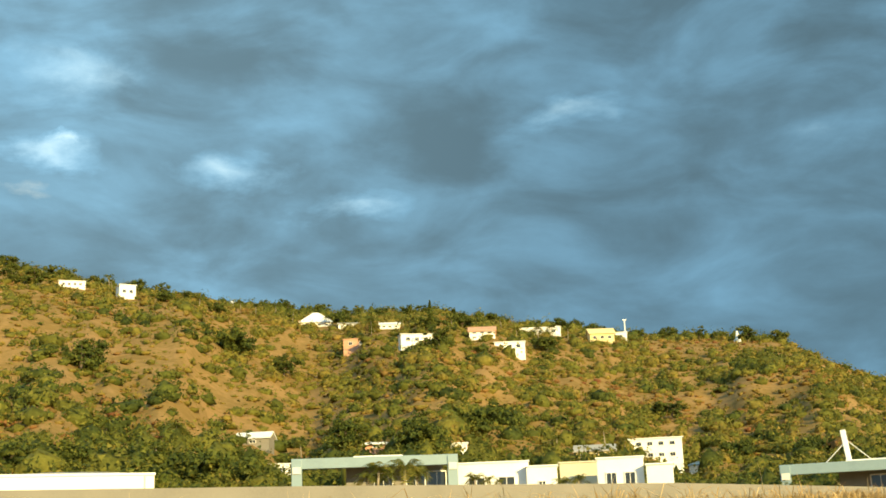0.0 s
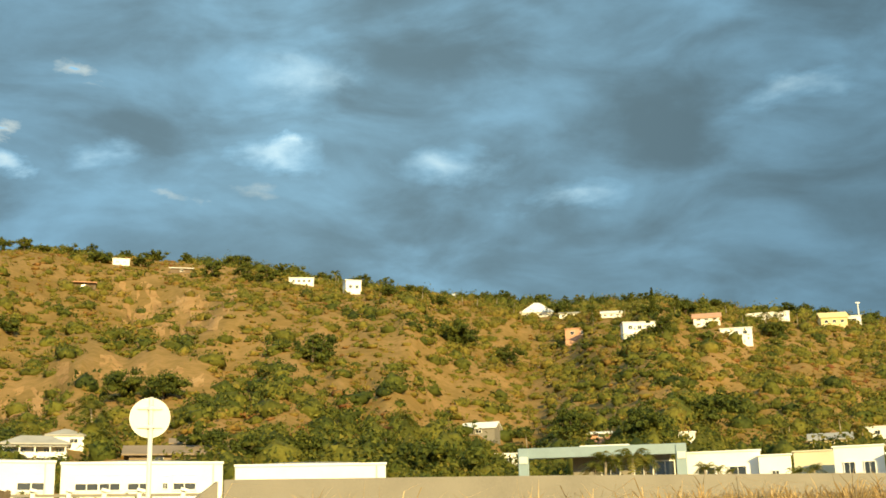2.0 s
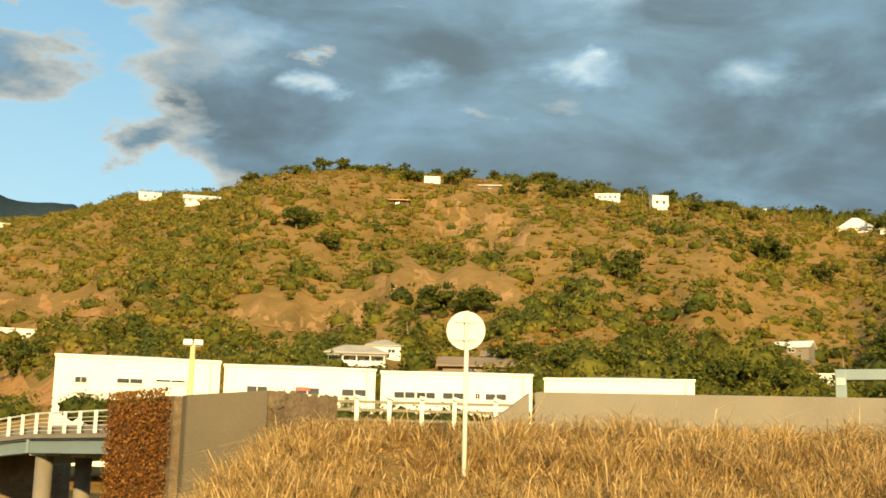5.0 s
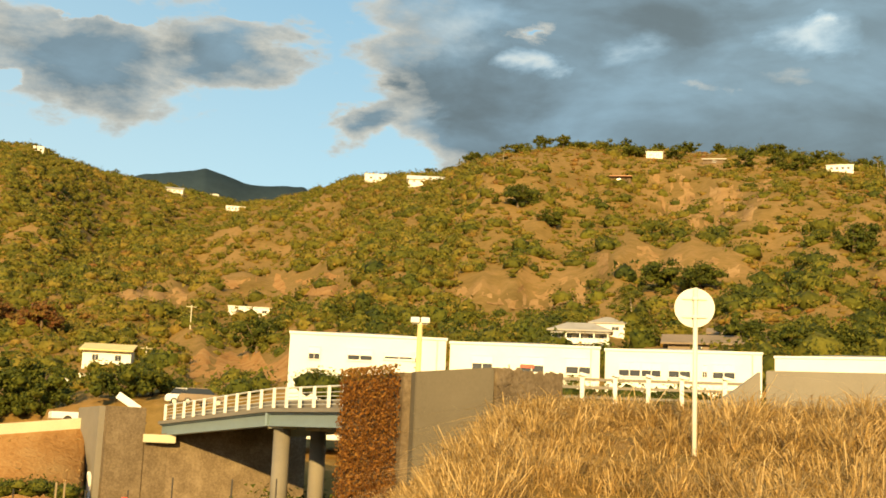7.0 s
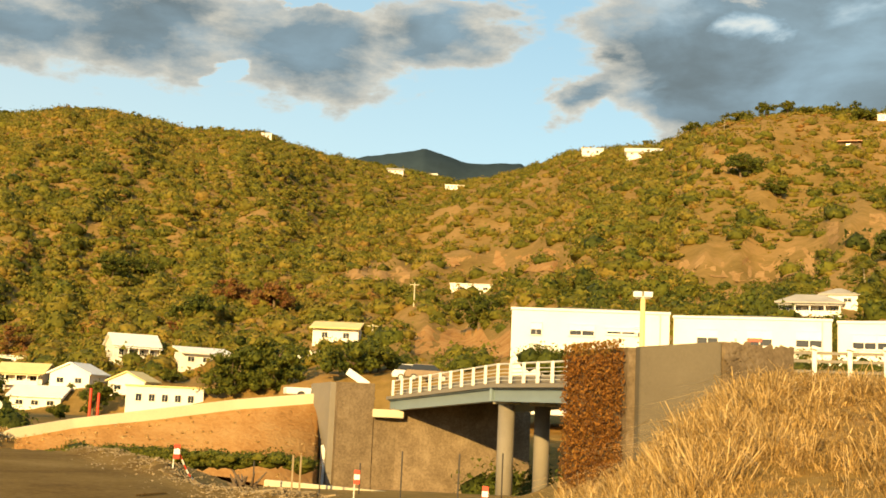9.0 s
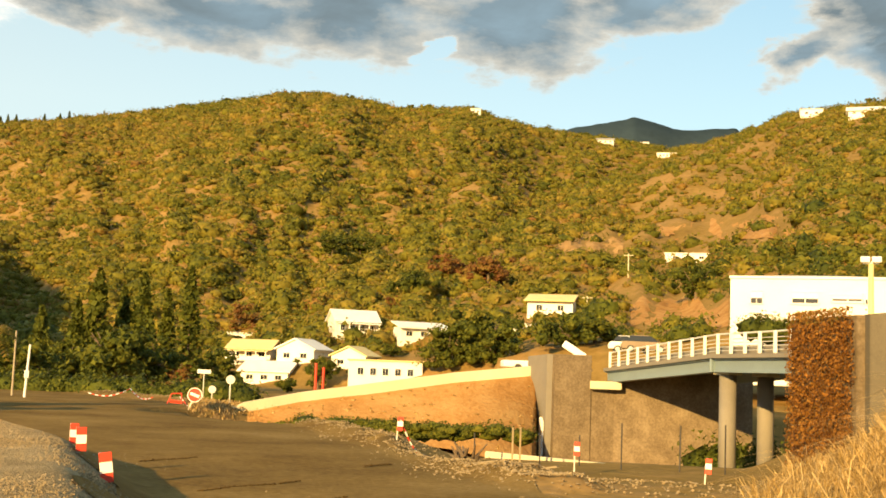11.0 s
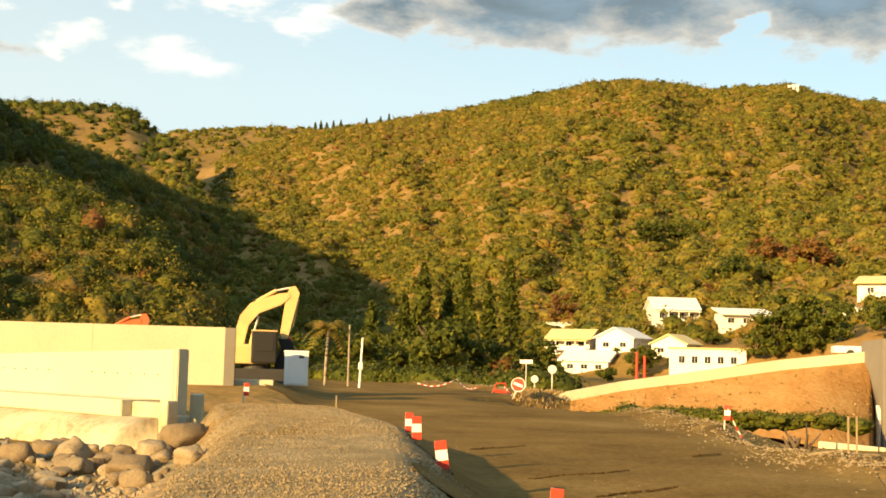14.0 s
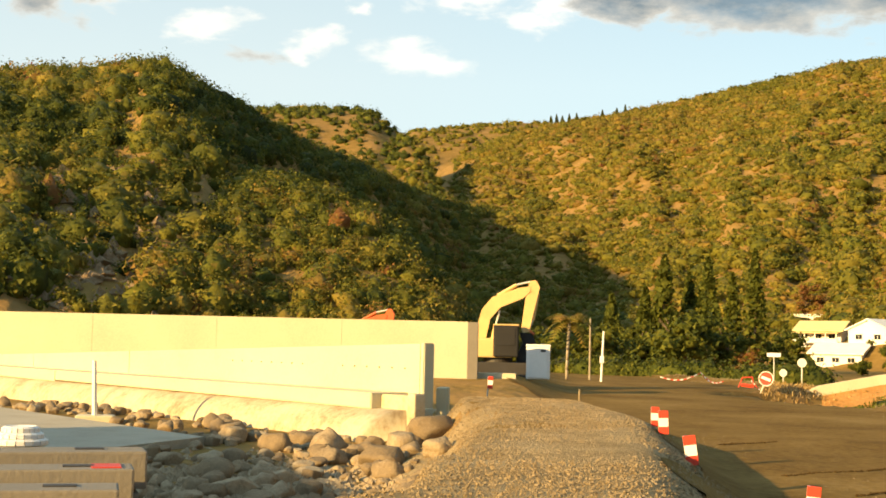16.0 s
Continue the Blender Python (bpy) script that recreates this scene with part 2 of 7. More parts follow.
M = {
    "earth": surface("dry_earth", [(0.25, (0.12, 0.074, 0.024)), (0.40, (0.20, 0.128, 0.040)), (0.50, (0.25, 0.160, 0.054)), (0.58, (0.31, 0.190, 0.075)), (0.7, (0.22, 0.150, 0.046))], 24.0, 11.0, 0.95, 0.5, reach=0.6),
    "scrub": leafy("scrub_leaves", [(0.0, (0.042, 0.062, 0.013)), (0.25, (0.098, 0.115, 0.018)), (0.5, (0.185, 0.172, 0.026)), (0.68, (0.27, 0.195, 0.042)), (0.84, (0.25, 0.125, 0.042)), (1.0, (0.15, 0.046, 0.024))]),
    "bank": surface("orange_soil", [(0.3, (0.22, 0.115, 0.042)), (0.45, (0.37, 0.19, 0.066)), (0.55, (0.42, 0.235, 0.09)), (0.7, (0.46, 0.29, 0.12))], 3.0, 10.0, 0.95, 0.6, reach=0.15),
    "gravel_stone": surface("crushed_stone", [(0.3, (0.17, 0.125, 0.07)), (0.5, (0.275, 0.21, 0.125)), (0.7, (0.41, 0.325, 0.21))], 0.5, 8.0, 0.95, 0.3),
    "rust": leafy("rusty_creeper", [(0.0, (0.13, 0.052, 0.014)), (0.5, (0.29, 0.125, 0.03)), (0.85, (0.34, 0.18, 0.045)), (1.0, (0.13, 0.13, 0.03))], 0.5, 6.0),
    "cliff": surface("cliff_face", [(0.3, (0.14, 0.095, 0.05)), (0.5, (0.26, 0.185, 0.11)), (0.7, (0.40, 0.30, 0.19))], 6.0, 12.0, 0.95, 0.8, reach=0.5),
    "scar": surface("bare_slope", [(0.3, (0.24, 0.135, 0.05)), (0.5, (0.38, 0.225, 0.09)), (0.7, (0.50, 0.32, 0.15))], 8.0, 10.0, 0.95, 0.7, reach=0.4),
    "slab": surface("worn_slab", shades((0.42, 0.38, 0.30), 0.2), 1.5, 20.0, 0.9, 0.2),
    "dark_concrete": surface("shade_dulled_concrete", shades((0.135, 0.118, 0.088), 0.25), 2.5, 24.0, 0.9, 0.2),
    "tree": leafy("tree_leaves", [(0.0, (0.016, 0.028, 0.012)), (0.5, (0.035, 0.060, 0.016)), (1.0, (0.085, 0.105, 0.025))]),
    "straw": leafy("dry_grass_blades", [(0.0, (0.15, 0.085, 0.028)), (0.5, (0.43, 0.28, 0.10)), (1.0, (0.72, 0.53, 0.27))], 0.55, 5.0),
    "road": surface("packed_dirt", [(0.3, (0.085, 0.048, 0.015)), (0.42, (0.15, 0.090, 0.028)), (0.54, (0.215, 0.135, 0.045)), (0.72, (0.30, 0.20, 0.08))], 5.0, 26.0, 0.9, 0.5, reach=0.06),
    "gravel": surface("gravel", [(0.3, (0.21, 0.15, 0.08)), (0.5, (0.34, 0.255, 0.14)), (0.7, (0.46, 0.36, 0.22))], 1.2, 20.0, 0.95, 0.8, reach=0.08),
    "concrete": surface("cast_concrete", shades((0.56, 0.51, 0.36), 0.16), 3.0, 30.0, 0.8, 0.12),
    "stained": surface("stained_concrete", [(0.32, (0.24, 0.165, 0.085)), (0.42, (0.40, 0.32, 0.20)), (0.52, (0.50, 0.43, 0.29)), (0.7, (0.58, 0.52, 0.37))], 1.4, 7.0, 0.85, 0.25),
    "grey_concrete": surface("grey_concrete", shades((0.21, 0.19, 0.155), 0.2), 2.0, 30.0, 0.85, 0.2),
    "stone": surface("stone_face", [(0.3, (0.10, 0.075, 0.048)), (0.5, (0.17, 0.13, 0.085)), (0.7, (0.26, 0.205, 0.14))], 1.2, 8.0, 0.95, 0.6, reach=0.06),
    "rock": surface("boulder_rock", [(0.3, (0.19, 0.145, 0.095)), (0.5, (0.27, 0.205, 0.13)), (0.7, (0.42, 0.34, 0.23))], 0.5, 9.0, 0.92, 0.7, spread=0.3),
    "white": surface("white_paint", shades((0.78, 0.76, 0.71), 0.1), 2.0, 20.0, 0.6, 0.05),
    "roof_grey": surface("grey_roofing", shades((0.36, 0.34, 0.30), 0.25), 2.0, 12.0, 0.7, 0.1),
    "roof_brown": surface("brown_roofing", shades((0.24, 0.18, 0.12), 0.25), 2.0, 12.0, 0.8, 0.1),
    "pink": surface("salmon_render", shades((0.55, 0.30, 0.18), 0.15), 2.0, 20.0, 0.8, 0.05),
    "yellow_wall": surface("yellow_render", shades((0.70, 0.56, 0.27), 0.12), 2.0, 20.0, 0.8, 0.05),
    "blue_steel": surface("blue_grey_steel", shades((0.20, 0.27, 0.30), 0.15), 2.0, 12.0, 0.5, 0.05),
    "glass": surface("dark_window", shades((0.025, 0.03, 0.035), 0.2), 2.0, 3.0, 0.12, 0.0),
    "dark": surface("dark_metal", shades((0.035, 0.032, 0.03), 0.3), 0.5, 10.0, 0.6, 0.1),
    "rail": surface("galvanised_steel", shades((0.58, 0.57, 0.52), 0.12), 0.6, 10.0, 0.45, 0.03),
    "red": surface("red_sheeting", shades((0.62, 0.045, 0.02), 0.12), 0.3, 10.0, 0.5, 0.0),
    "sheet_white": surface("white_sheeting", shades((0.8, 0.79, 0.76), 0.06), 0.3, 10.0, 0.5, 0.0),
    "yellow": surface("yellow_machine_paint", shades((0.70, 0.47, 0.20), 0.2), 0.7, 12.0, 0.5, 0.06),
    "orange": surface("orange_machine_paint", shades((0.60, 0.13, 0.04), 0.2), 0.7, 12.0, 0.5, 0.06),
    "bark": surface("bark", shades((0.16, 0.12, 0.085), 0.4), 0.6, 10.0, 0.95, 0.6),
    "palm_bark": surface("palm_bark", shades((0.34, 0.29, 0.22), 0.3), 0.6, 10.0, 0.95, 0.4),
    "wood": surface("weathered_wood", shades((0.26, 0.20, 0.12), 0.3), 0.4, 12.0, 0.85, 0.2),
    "far": surface("far_mountain", shades((0.045, 0.070, 0.080), 0.3), 200.0, 9.0, 1.0, 0.0),
    "sign_back": surface("sign_back", shades((0.66, 0.64, 0.57), 0.06), 0.5, 10.0, 0.5, 0.02),
    "dark_grain": surface("dark_grain_mix", shades((0.075, 0.045, 0.016), 0.3), 0.3, 8.0, 0.95, 0.3),
    # even near-black finish for the excavators' cab, counterweight and bucket
    "near_black": surface("near_black_finish", shades((0.012, 0.011, 0.010), 0.4), 0.5, 10.0, 0.7, 0.1),
    "tarmac": surface("tarmac", shades((0.06, 0.058, 0.055), 0.25), 2.0, 30.0, 0.85, 0.2),
}

# ---- building helpers ----


def thing(name, label, category, at=(0, 0, 0), turn=0.0, group="", kind=""):
    ob = new(name)
    ob.empty_display_size = 0.3
    ob.matrix_basis = Matrix.Translation(at) @ Matrix.Rotation(radians(turn), 4, "Z")
    return tagged(ob, label, category, group, kind)


def solid(name, bm, material, parent=None, label="", smooth=False):
    me = bpy.data.meshes.new(name)
    bm.normal_update()
    bm.to_mesh(me)
    bm.free()
    for p in me.polygons:
        p.use_smooth = smooth
    me.materials.append(material)
    ob = new(name, me)
    ob.parent = parent
    if label:
        ob["label"] = label
    return ob


part = solid


def box(bm, size, at=(0, 0, 0), rot=(0, 0, 0), bevel=0.0):
    made = bmesh.ops.create_cube(bm, size=1.0, matrix=Matrix.LocRotScale(at, Euler([radians(a) for a in rot]), size))
    if bevel:
        edges = {e for v in made["verts"] for e in v.link_edges}
        bmesh.ops.bevel(bm, geom=list(edges), offset=bevel, segments=2, affect="EDGES", profile=0.6)
    return bm


def boxed(size, at=(0, 0, 0), rot=(0, 0, 0), bevel=0.0):
    return box(bmesh.new(), size, at, rot, bevel)


def rod(bm, a, b, r0, r1=None, sides=10):
    a, b = Vector(a), Vector(b)
    d = b - a
    m = Matrix.Translation((a + b) / 2) @ d.to_track_quat("Z", "Y").to_matrix().to_4x4()
    bmesh.ops.create_cone(bm, cap_ends=True, segments=sides, radius1=r0, radius2=r0 if r1 is None else r1, depth=d.length, matrix=m)
    return bm


def rodded(a, b, r0, r1=None, sides=10):
    return rod(bmesh.new(), a, b, r0, r1, sides)


def prism(outline, depth, axis="y"):
    """A plate: an outline in the xz plane, given its depth along y."""
    bm = bmesh.new()
    f = [bm.verts.new((x, -depth / 2, z)) for x, z in outline]
    b = [bm.verts.new((x, depth / 2, z)) for x, z in outline]
    bm.faces.new(f)
    bm.faces.new(b[::-1])
    n = len(f)
    for i in range(n):
        bm.faces.new((f[i], b[i], b[(i + 1) % n], f[(i + 1) % n]))
    bmesh.ops.recalc_face_normals(bm, faces=bm.faces)
    return bm


def joined(name, verts, faces, material, tone=None, smooth=False):
    """One mesh from numpy arrays; every face has the same number of corners."""
    me = bpy.data.meshes.new(name)
    n = faces.shape[1]
    me.vertices.add(len(verts))
    me.vertices.foreach_set("co", verts.astype(np.float32).ravel())
    me.loops.add(faces.size)
    me.loops.foreach_set("vertex_index", faces.astype(np.int32).ravel())
    me.polygons.add(len(faces))
    me.polygons.foreach_set("loop_start", np.arange(0, faces.size, n, dtype=np.int32))
    me.update(calc_edges=True)
    me.polygons.foreach_set("use_smooth", np.full(len(faces), smooth) if isinstance(smooth, bool) else smooth)
    if tone is not None:
        me.attributes.new("tone", "FLOAT", "POINT").data.foreach_set("value", tone.astype(np.float32))
    me.materials.append(material)
    return me


# ---- the lie of the land ----
def lattice(ix, iy, seed):
    h = np.sin(ix * 127.1 + iy * 311.7 + seed * 74.7) * 43758.5453
    return h - np.floor(h)


def value_noise(x, y, seed=0):
    ix, iy = np.floor(x), np.floor(y)
    fx, fy = x - ix, y - iy
    fx, fy = fx * fx * (3 - 2 * fx), fy * fy * (3 - 2 * fy)
    a, b = lattice(ix, iy, seed), lattice(ix + 1, iy, seed)
    c, d = lattice(ix, iy + 1, seed), lattice(ix + 1, iy + 1, seed)
    return (a * (1 - fx) + b * fx) * (1 - fy) + (c * (1 - fx) + d * fx) * fy


def fbm(x, y, seed=0, octaves=4):
    s, amp = 0.0, 0.5
    for i in range(octaves):
        s = s + amp * (value_noise(x * 2 ** i, y * 2 ** i, seed + i) - 0.5)
        amp *= 0.5
    return s


def ease(a, b, v):
    t = np.clip((v - a) / (b - a), 0, 1)
    return t * t * (3 - 2 * t)


# bearing of the crest, its distance and height, then the foot's distance and height
HILLS = {
    "town": (1.0, [(-60, 600, 40, 190, 6), (-32, 600, 62, 190, 6), (-20.1, 560, 73, 175, 9), (-17.4, 545, 83, 170, 9), (-15.8, 540, 92, 170, 9),
                   (-8.7, 530, 97, 165, 10), (-0.3, 520, 108, 160, 10), (4.5, 520, 109, 160, 10), (9.7, 520, 114, 155, 10), (13.6, 520, 119, 150, 10),
                   (19.8, 520, 129, 150, 10), (24.4, 520, 131, 150, 11), (29.2, 520, 132, 155, 12), (32.3, 530, 130, 160, 12), (35.0, 560, 127, 165, 12),
                   (39, 640, 141, 170, 10), (43, 900, 174, 175, 9), (47, 1000, 182, 180, 8), (52, 1000, 150, 185, 6)]),
    "middle": (0.9, [(40, 1050, 160, 260, 10), (45, 1000, 192, 220, 9), (48.7, 900, 182, 200, 8), (51.1, 830, 173, 195, 7), (53.8, 770, 171, 195, 6), (57.3, 750, 166, 200, 5),
                     (60.5, 740, 170, 205, 4), (63.1, 740, 166, 210, 3), (66.2, 740, 159, 215, 2), (68.7, 750, 154, 220, 1), (72.1, 780, 150.5, 225, 1), (75, 820, 150.5, 230, 1),
                     (78, 900, 153, 240, 1), (84, 1000, 120, 300, 1)]),
    "back": (1.0, [(70, 1500, 180, 700, 20), (74, 1300, 238, 600, 20), (76.6, 1250, 232, 560, 20), (80, 1200, 216, 500, 18), (82, 1150, 203, 480, 15), (86, 1150, 120, 480, 10)]),
    "spur": (1.0, [(78, 380, 10, 330, 4), (80, 480, 55, 350, 4), (81.8, 600, 100, 360, 4), (82.8, 680, 122, 360, 4), (83.9, 700, 136, 360, 4), (87, 700, 136, 360, 5), (89.4, 700, 134, 350, 5), (95, 720, 130, 350, 5), (120, 700, 90, 350, 5)]),
    "near": (0.75, [(72.5, 515, 4, 430, 1), (74.2, 510, 30, 400, 1), (76.1, 490, 46, 365, 1), (77.9, 470, 53, 335, 1), (80.1, 445, 55, 295, 1), (82.2, 420, 56, 255, 1), (84.3, 395, 60, 215, 1), (87.0, 365, 60, 160, 1),
                      (89.6, 340, 64, 120, 1), (90.7, 333, 65.5, 116, 1.5), (92.5, 336, 70, 115, 1.5), (94.8, 336, 73, 114, 1.5), (98.2, 330, 69, 112, 1.5), (100.6, 320, 65, 110, 1.5), (112, 300, 50, 110, 1), (135, 300, 20, 120, 1)]),
    "knoll": (0.7, [(77.5, 150, 0, 125, 0), (79.0, 158, 6, 122, 0), (80.5, 166, 12, 120, 0), (82.7, 178, 19, 118, 0), (85.4, 188, 25, 116, 0), (88.3, 195, 29, 115, 0), (91.5, 188, 25, 114, 0), (95.6, 178, 23.5, 112, 0.5), (98.0, 175, 23, 110, 0.5), (102, 170, 24, 108, 0.5), (110, 165, 18, 108, 0), (116, 160, 0, 110, 0)]),
}


def hill(az, r, key):
    power, rows = HILLS[key]
    a = np.array(rows, float)
    dc, zc, df, zf = (np.interp(az, a[:, 0], a[:, i]) for i in range(1, 5))
    s = np.clip((r - df) / (dc - df), 0, 1)
    up = s ** power
    up = up * 0.55 + 0.45 * (s * s * (3 - 2 * s)) ** 0.9
    z = zf + (zc - zf) * up - np.maximum(r - dc, 0) * (0.5 if key == "knoll" else 0.22) - np.maximum(df - r, 0) * 0.5
    gully = fbm(az * 0.16 + 3, r * 0.004, 5, 4) * (zc - zf) * 0.30 + fbm(az * 0.7, r * 0.012, 9, 3) * (zc - zf) * 0.07
    z = z - (2.2 if key == "middle" else 0.4 if key == "town" else 1.0) * s
    z = z + gully * np.sqrt(np.clip(s * 4, 0, 1)) * (1 - ease(0.5, 0.95, s))
    inside = (az >= a[0, 0]) & (az <= a[-1, 0])
    return np.where(inside, z, -50.0), np.where(inside, s, 0.0)


def seg_dist(x, y, line):
    best = np.full(np.shape(x), 1e9)
    for (x0, y0), (x1, y1) in zip(line[:-1], line[1:]):
        dx, dy = x1 - x0, y1 - y0
        t = np.clip(((x - x0) * dx + (y - y0) * dy) / (dx * dx + dy * dy), 0, 1)
        best = np.minimum(best, np.hypot(x - x0 - t * dx, y - y0 - t * dy))
    return best


def line(*pts):
    return [tuple(bearing(a, d))[:2] for a, d in pts]


LOW_ROAD = line((55, 70), (53, 70), (47, 71), (41, 71), (37.5, 72))


def near_land(x, y):
    az, r = np.degrees(np.arctan2(-x, y)), np.hypot(x, y)
    z = fbm(x * 0.05, y * 0.05, 3) * 0.25
    # bank of dry grass
    bank = ease(9, 36, r) * 3.6 * (1 - ease(29.5, 38.5, az)) * ease(-75, -35, az)
    z = z * (1 + bank * 0.6) + bank
    # upper town road behind the bank climbs slowly
    z = np.where(az < 46, z + ease(75, 150, r) * 5.5 * ease(46, 40, az), z)
    # sunken road below the bridge
    dip = seg_dist(x, y, LOW_ROAD)
    z = z - 1.0 * ease(30, 46, r) * (1 - ease(53, 57.5, az)) * ease(38, 41, az) * (1 - ease(60, 75, r))
    wide = np.where(r > 70, 5.0, 0.0)
    k = 1 - ease(8.5 + wide, 14 + wide * 0.5, dip)
    z = z * (1 - k) + (-2.9 - 0.0 * r) * k
    # heap of gravel beside the dirt road
    heap = seg_dist(x, y, line((79, 33), (76.5, 33), (74.8, 27), (75.2, 20), (78, 12)))
    z = z + (1 - ease(1.2, 3.3, heap)) * 0.95 * (1 - ease(79.3, 81.0, az) * ease(16, 22, r))
    # low berm of rubble along the far edge of the dirt road
    berm = seg_dist(x, y, line((49, 28.5), (52, 32), (56.2, 43), (60.2, 59), (63.2, 73), (66.4, 90), (71, 112)))
    z = z + 0.38 * (1 - ease(0.3, 1.5, berm)) * (0.7 + fbm(x * 0.8, y * 0.8, 17) * 1.2)
    # the dirt road climbs towards the parked machines
    z = z + 0.85 * ease(45, 62, r) * ease(74.2, 77.5, az) * (1 - ease(82, 90, az)) * (1 - ease(95, 120, r))
    # the place where the camera stands
    z = z - 0.15 * (1 - ease(2, 8, r))
    # stone bed in front of the culvert
    bed = ease(81.0, 83.2, az) * ease(12, 18, r) * (1 - ease(58, 70, r))
    return z * (1 - bed) - 0.35 * bed


def land(x, y):
    x, y = np.asarray(x, float), np.asarray(y, float)
    az, r = np.degrees(np.arctan2(-x, y)), np.hypot(x, y)
    z = near_land(x, y)
    for key in HILLS:
        z = np.maximum(z, hill(az, r, key)[0])
    return z


def ground_at(az, d, up=0.0):
    p = bearing(az, d)
    p.z = float(land(p.x, p.y)) + up
    return p


def terrain():
    az = np.concatenate([np.arange(-180, -30, 5.0), np.arange(-30, 108, 0.4), np.arange(108, 180, 4.0)])
    r = np.concatenate([[0.02, 0.5], np.geomspace(3, 120, 160), np.geomspace(122, 1700, 180), [2200, 2800, 3600, 4600]])
    A, R = np.meshgrid(az, r)
    X, Y = -R * np.sin(np.radians(A)) + 0.3 * (1 - ease(0, 2, R)), R * np.cos(np.radians(A))
    Z = np.where(R > 2000, -6.0, land(X, Y))
    n, k = len(az), len(r)
    v = np.stack([X.ravel(), Y.ravel(), Z.ravel()], 1)
    i, j = np.meshgrid(np.arange(k - 1), np.arange(n), indexing="ij")
    f = np.stack([i * n + j, i * n + (j + 1) % n, (i + 1) * n + (j + 1) % n, (i + 1) * n + j], -1).reshape(-1, 4)[:, ::-1]
    tagged(new("ground", joined("ground", v, f, M["earth"], smooth=True)), "dry reddish earth rising into scrub-covered hills", "ground", kind="structure")


terrain()


def far_mountain():
    rows = [(38, 8.5), (41.4, 11.75), (43, 11.72), (44.3, 11.75), (45.2, 12.05), (46.0, 12.26), (47.4, 12.0), (48.7, 11.83), (50, 11.4), (54, 9.0)]
    a = np.array(rows)
    az = np.arange(38, 54, 0.12)
    el = np.interp(az, a[:, 0], a[:, 1]) + fbm(az * 1.3, az * 0, 4) * 0.12
    v, n = [], len(az)
    for d, k in ((2600, 0.3), (2850, 0.7), (3100, 1.0), (3300, 0.8)):
        for b, e in zip(az, el):
            v.append(bearing(b, d, EYE + 3100 * math.tan(radians(e)) * k))
    f = [(i * n + j, i * n + j + 1, (i + 1) * n + j + 1, (i + 1) * n + j) for i in range(3) for j in range(n - 1)]
    tagged(new("backdrop", joined("backdrop", np.array(v), np.array(f), M["far"], smooth=True)), "distant dark blue-green mountain ridge", "mountain", kind="structure")


far_mountain()

# ---- houses ----
CLEAR = []


PROFILES = {}


def seat(az, el):
    """The place on the land that is seen on this bearing at this slope angle from the eye, or the crest nearest to it."""
    r = np.arange(60, 1300, 2.0)
    if az not in PROFILES:
        a = radians(az)
        z = land(-r * math.sin(a), r * math.cos(a))
        PROFILES[az] = (z, np.degrees(np.arctan2(z - EYE, r)))
    z, rise = PROFILES[az]
    hit = np.nonzero(rise >= el)[0]
    i = hit[0] if len(hit) else int(np.argmax(rise))
    zz = min(z[i], EYE + r[i] * math.tan(radians(el)))
    return bearing(az, r[i], zz), r[i]


def window(parent, w, h, at, turn=0.0, name="window"):
    """A window set 4 cm into view: frame, dark pane and sill."""
    m = Matrix.Translation(at) @ Matrix.Rotation(radians(turn), 4, "Z")
    fr = bmesh.new()
    t = max(0.06, 0.06 * w)
    for size, at_ in (((w + t, 0.12, t), (0, 0, h / 2)), ((w + t, 0.12, t), (0, 0, -h / 2)), ((t, 0.12, h), (-w / 2, 0, 0)), ((t, 0.12, h), (w / 2, 0, 0)), ((t * 0.6, 0.1, h), (0, 0, 0))):
        box(fr, size, at_)
    f = part(name, fr, M["white"], parent)
    f.matrix_basis = m
    p = part("pane", boxed((w, 0.04, h), (0, 0.01, 0)), M["glass"], f, "dark window glass")
    return f


def roof_gable(w, d, rise, over, z, along="x"):
    """A thick two-sided roof whose ridge runs along x, or along y for a gable end in front."""
    span, run = (d, w) if along == "x" else (w, d)
    t = 0.22
    o = [(-span / 2 - over, -over * rise / (span / 2)), (0, rise), (span / 2 + over, -over * rise / (span / 2)), (span / 2 + over, t - over * rise / (span / 2)), (0, rise + t * 1.25), (-span / 2 - over, t - over * rise / (span / 2))]
    bm = prism(o, run + 2 * over)
    m = Matrix.Translation((0, 0, z)) @ (Matrix.Rotation(radians(90), 4, "Z") if along == "x" else Matrix())
    bmesh.ops.transform(bm, matrix=m, verts=bm.verts)
    return bm


def gable_walls(w, d, h, rise, along):
    if along == "x":
        bm = prism([(-d / 2, -2.0), (d / 2, -2.0), (d / 2, h), (0, h + rise), (-d / 2, h)], w)
        bmesh.ops.transform(bm, matrix=Matrix.Rotation(radians(90), 4, "Z"), verts=bm.verts)
        return bm
    return prism([(-w / 2, -2.0), (w / 2, -2.0), (w / 2, h), (0, h + rise), (-w / 2, h)], d)


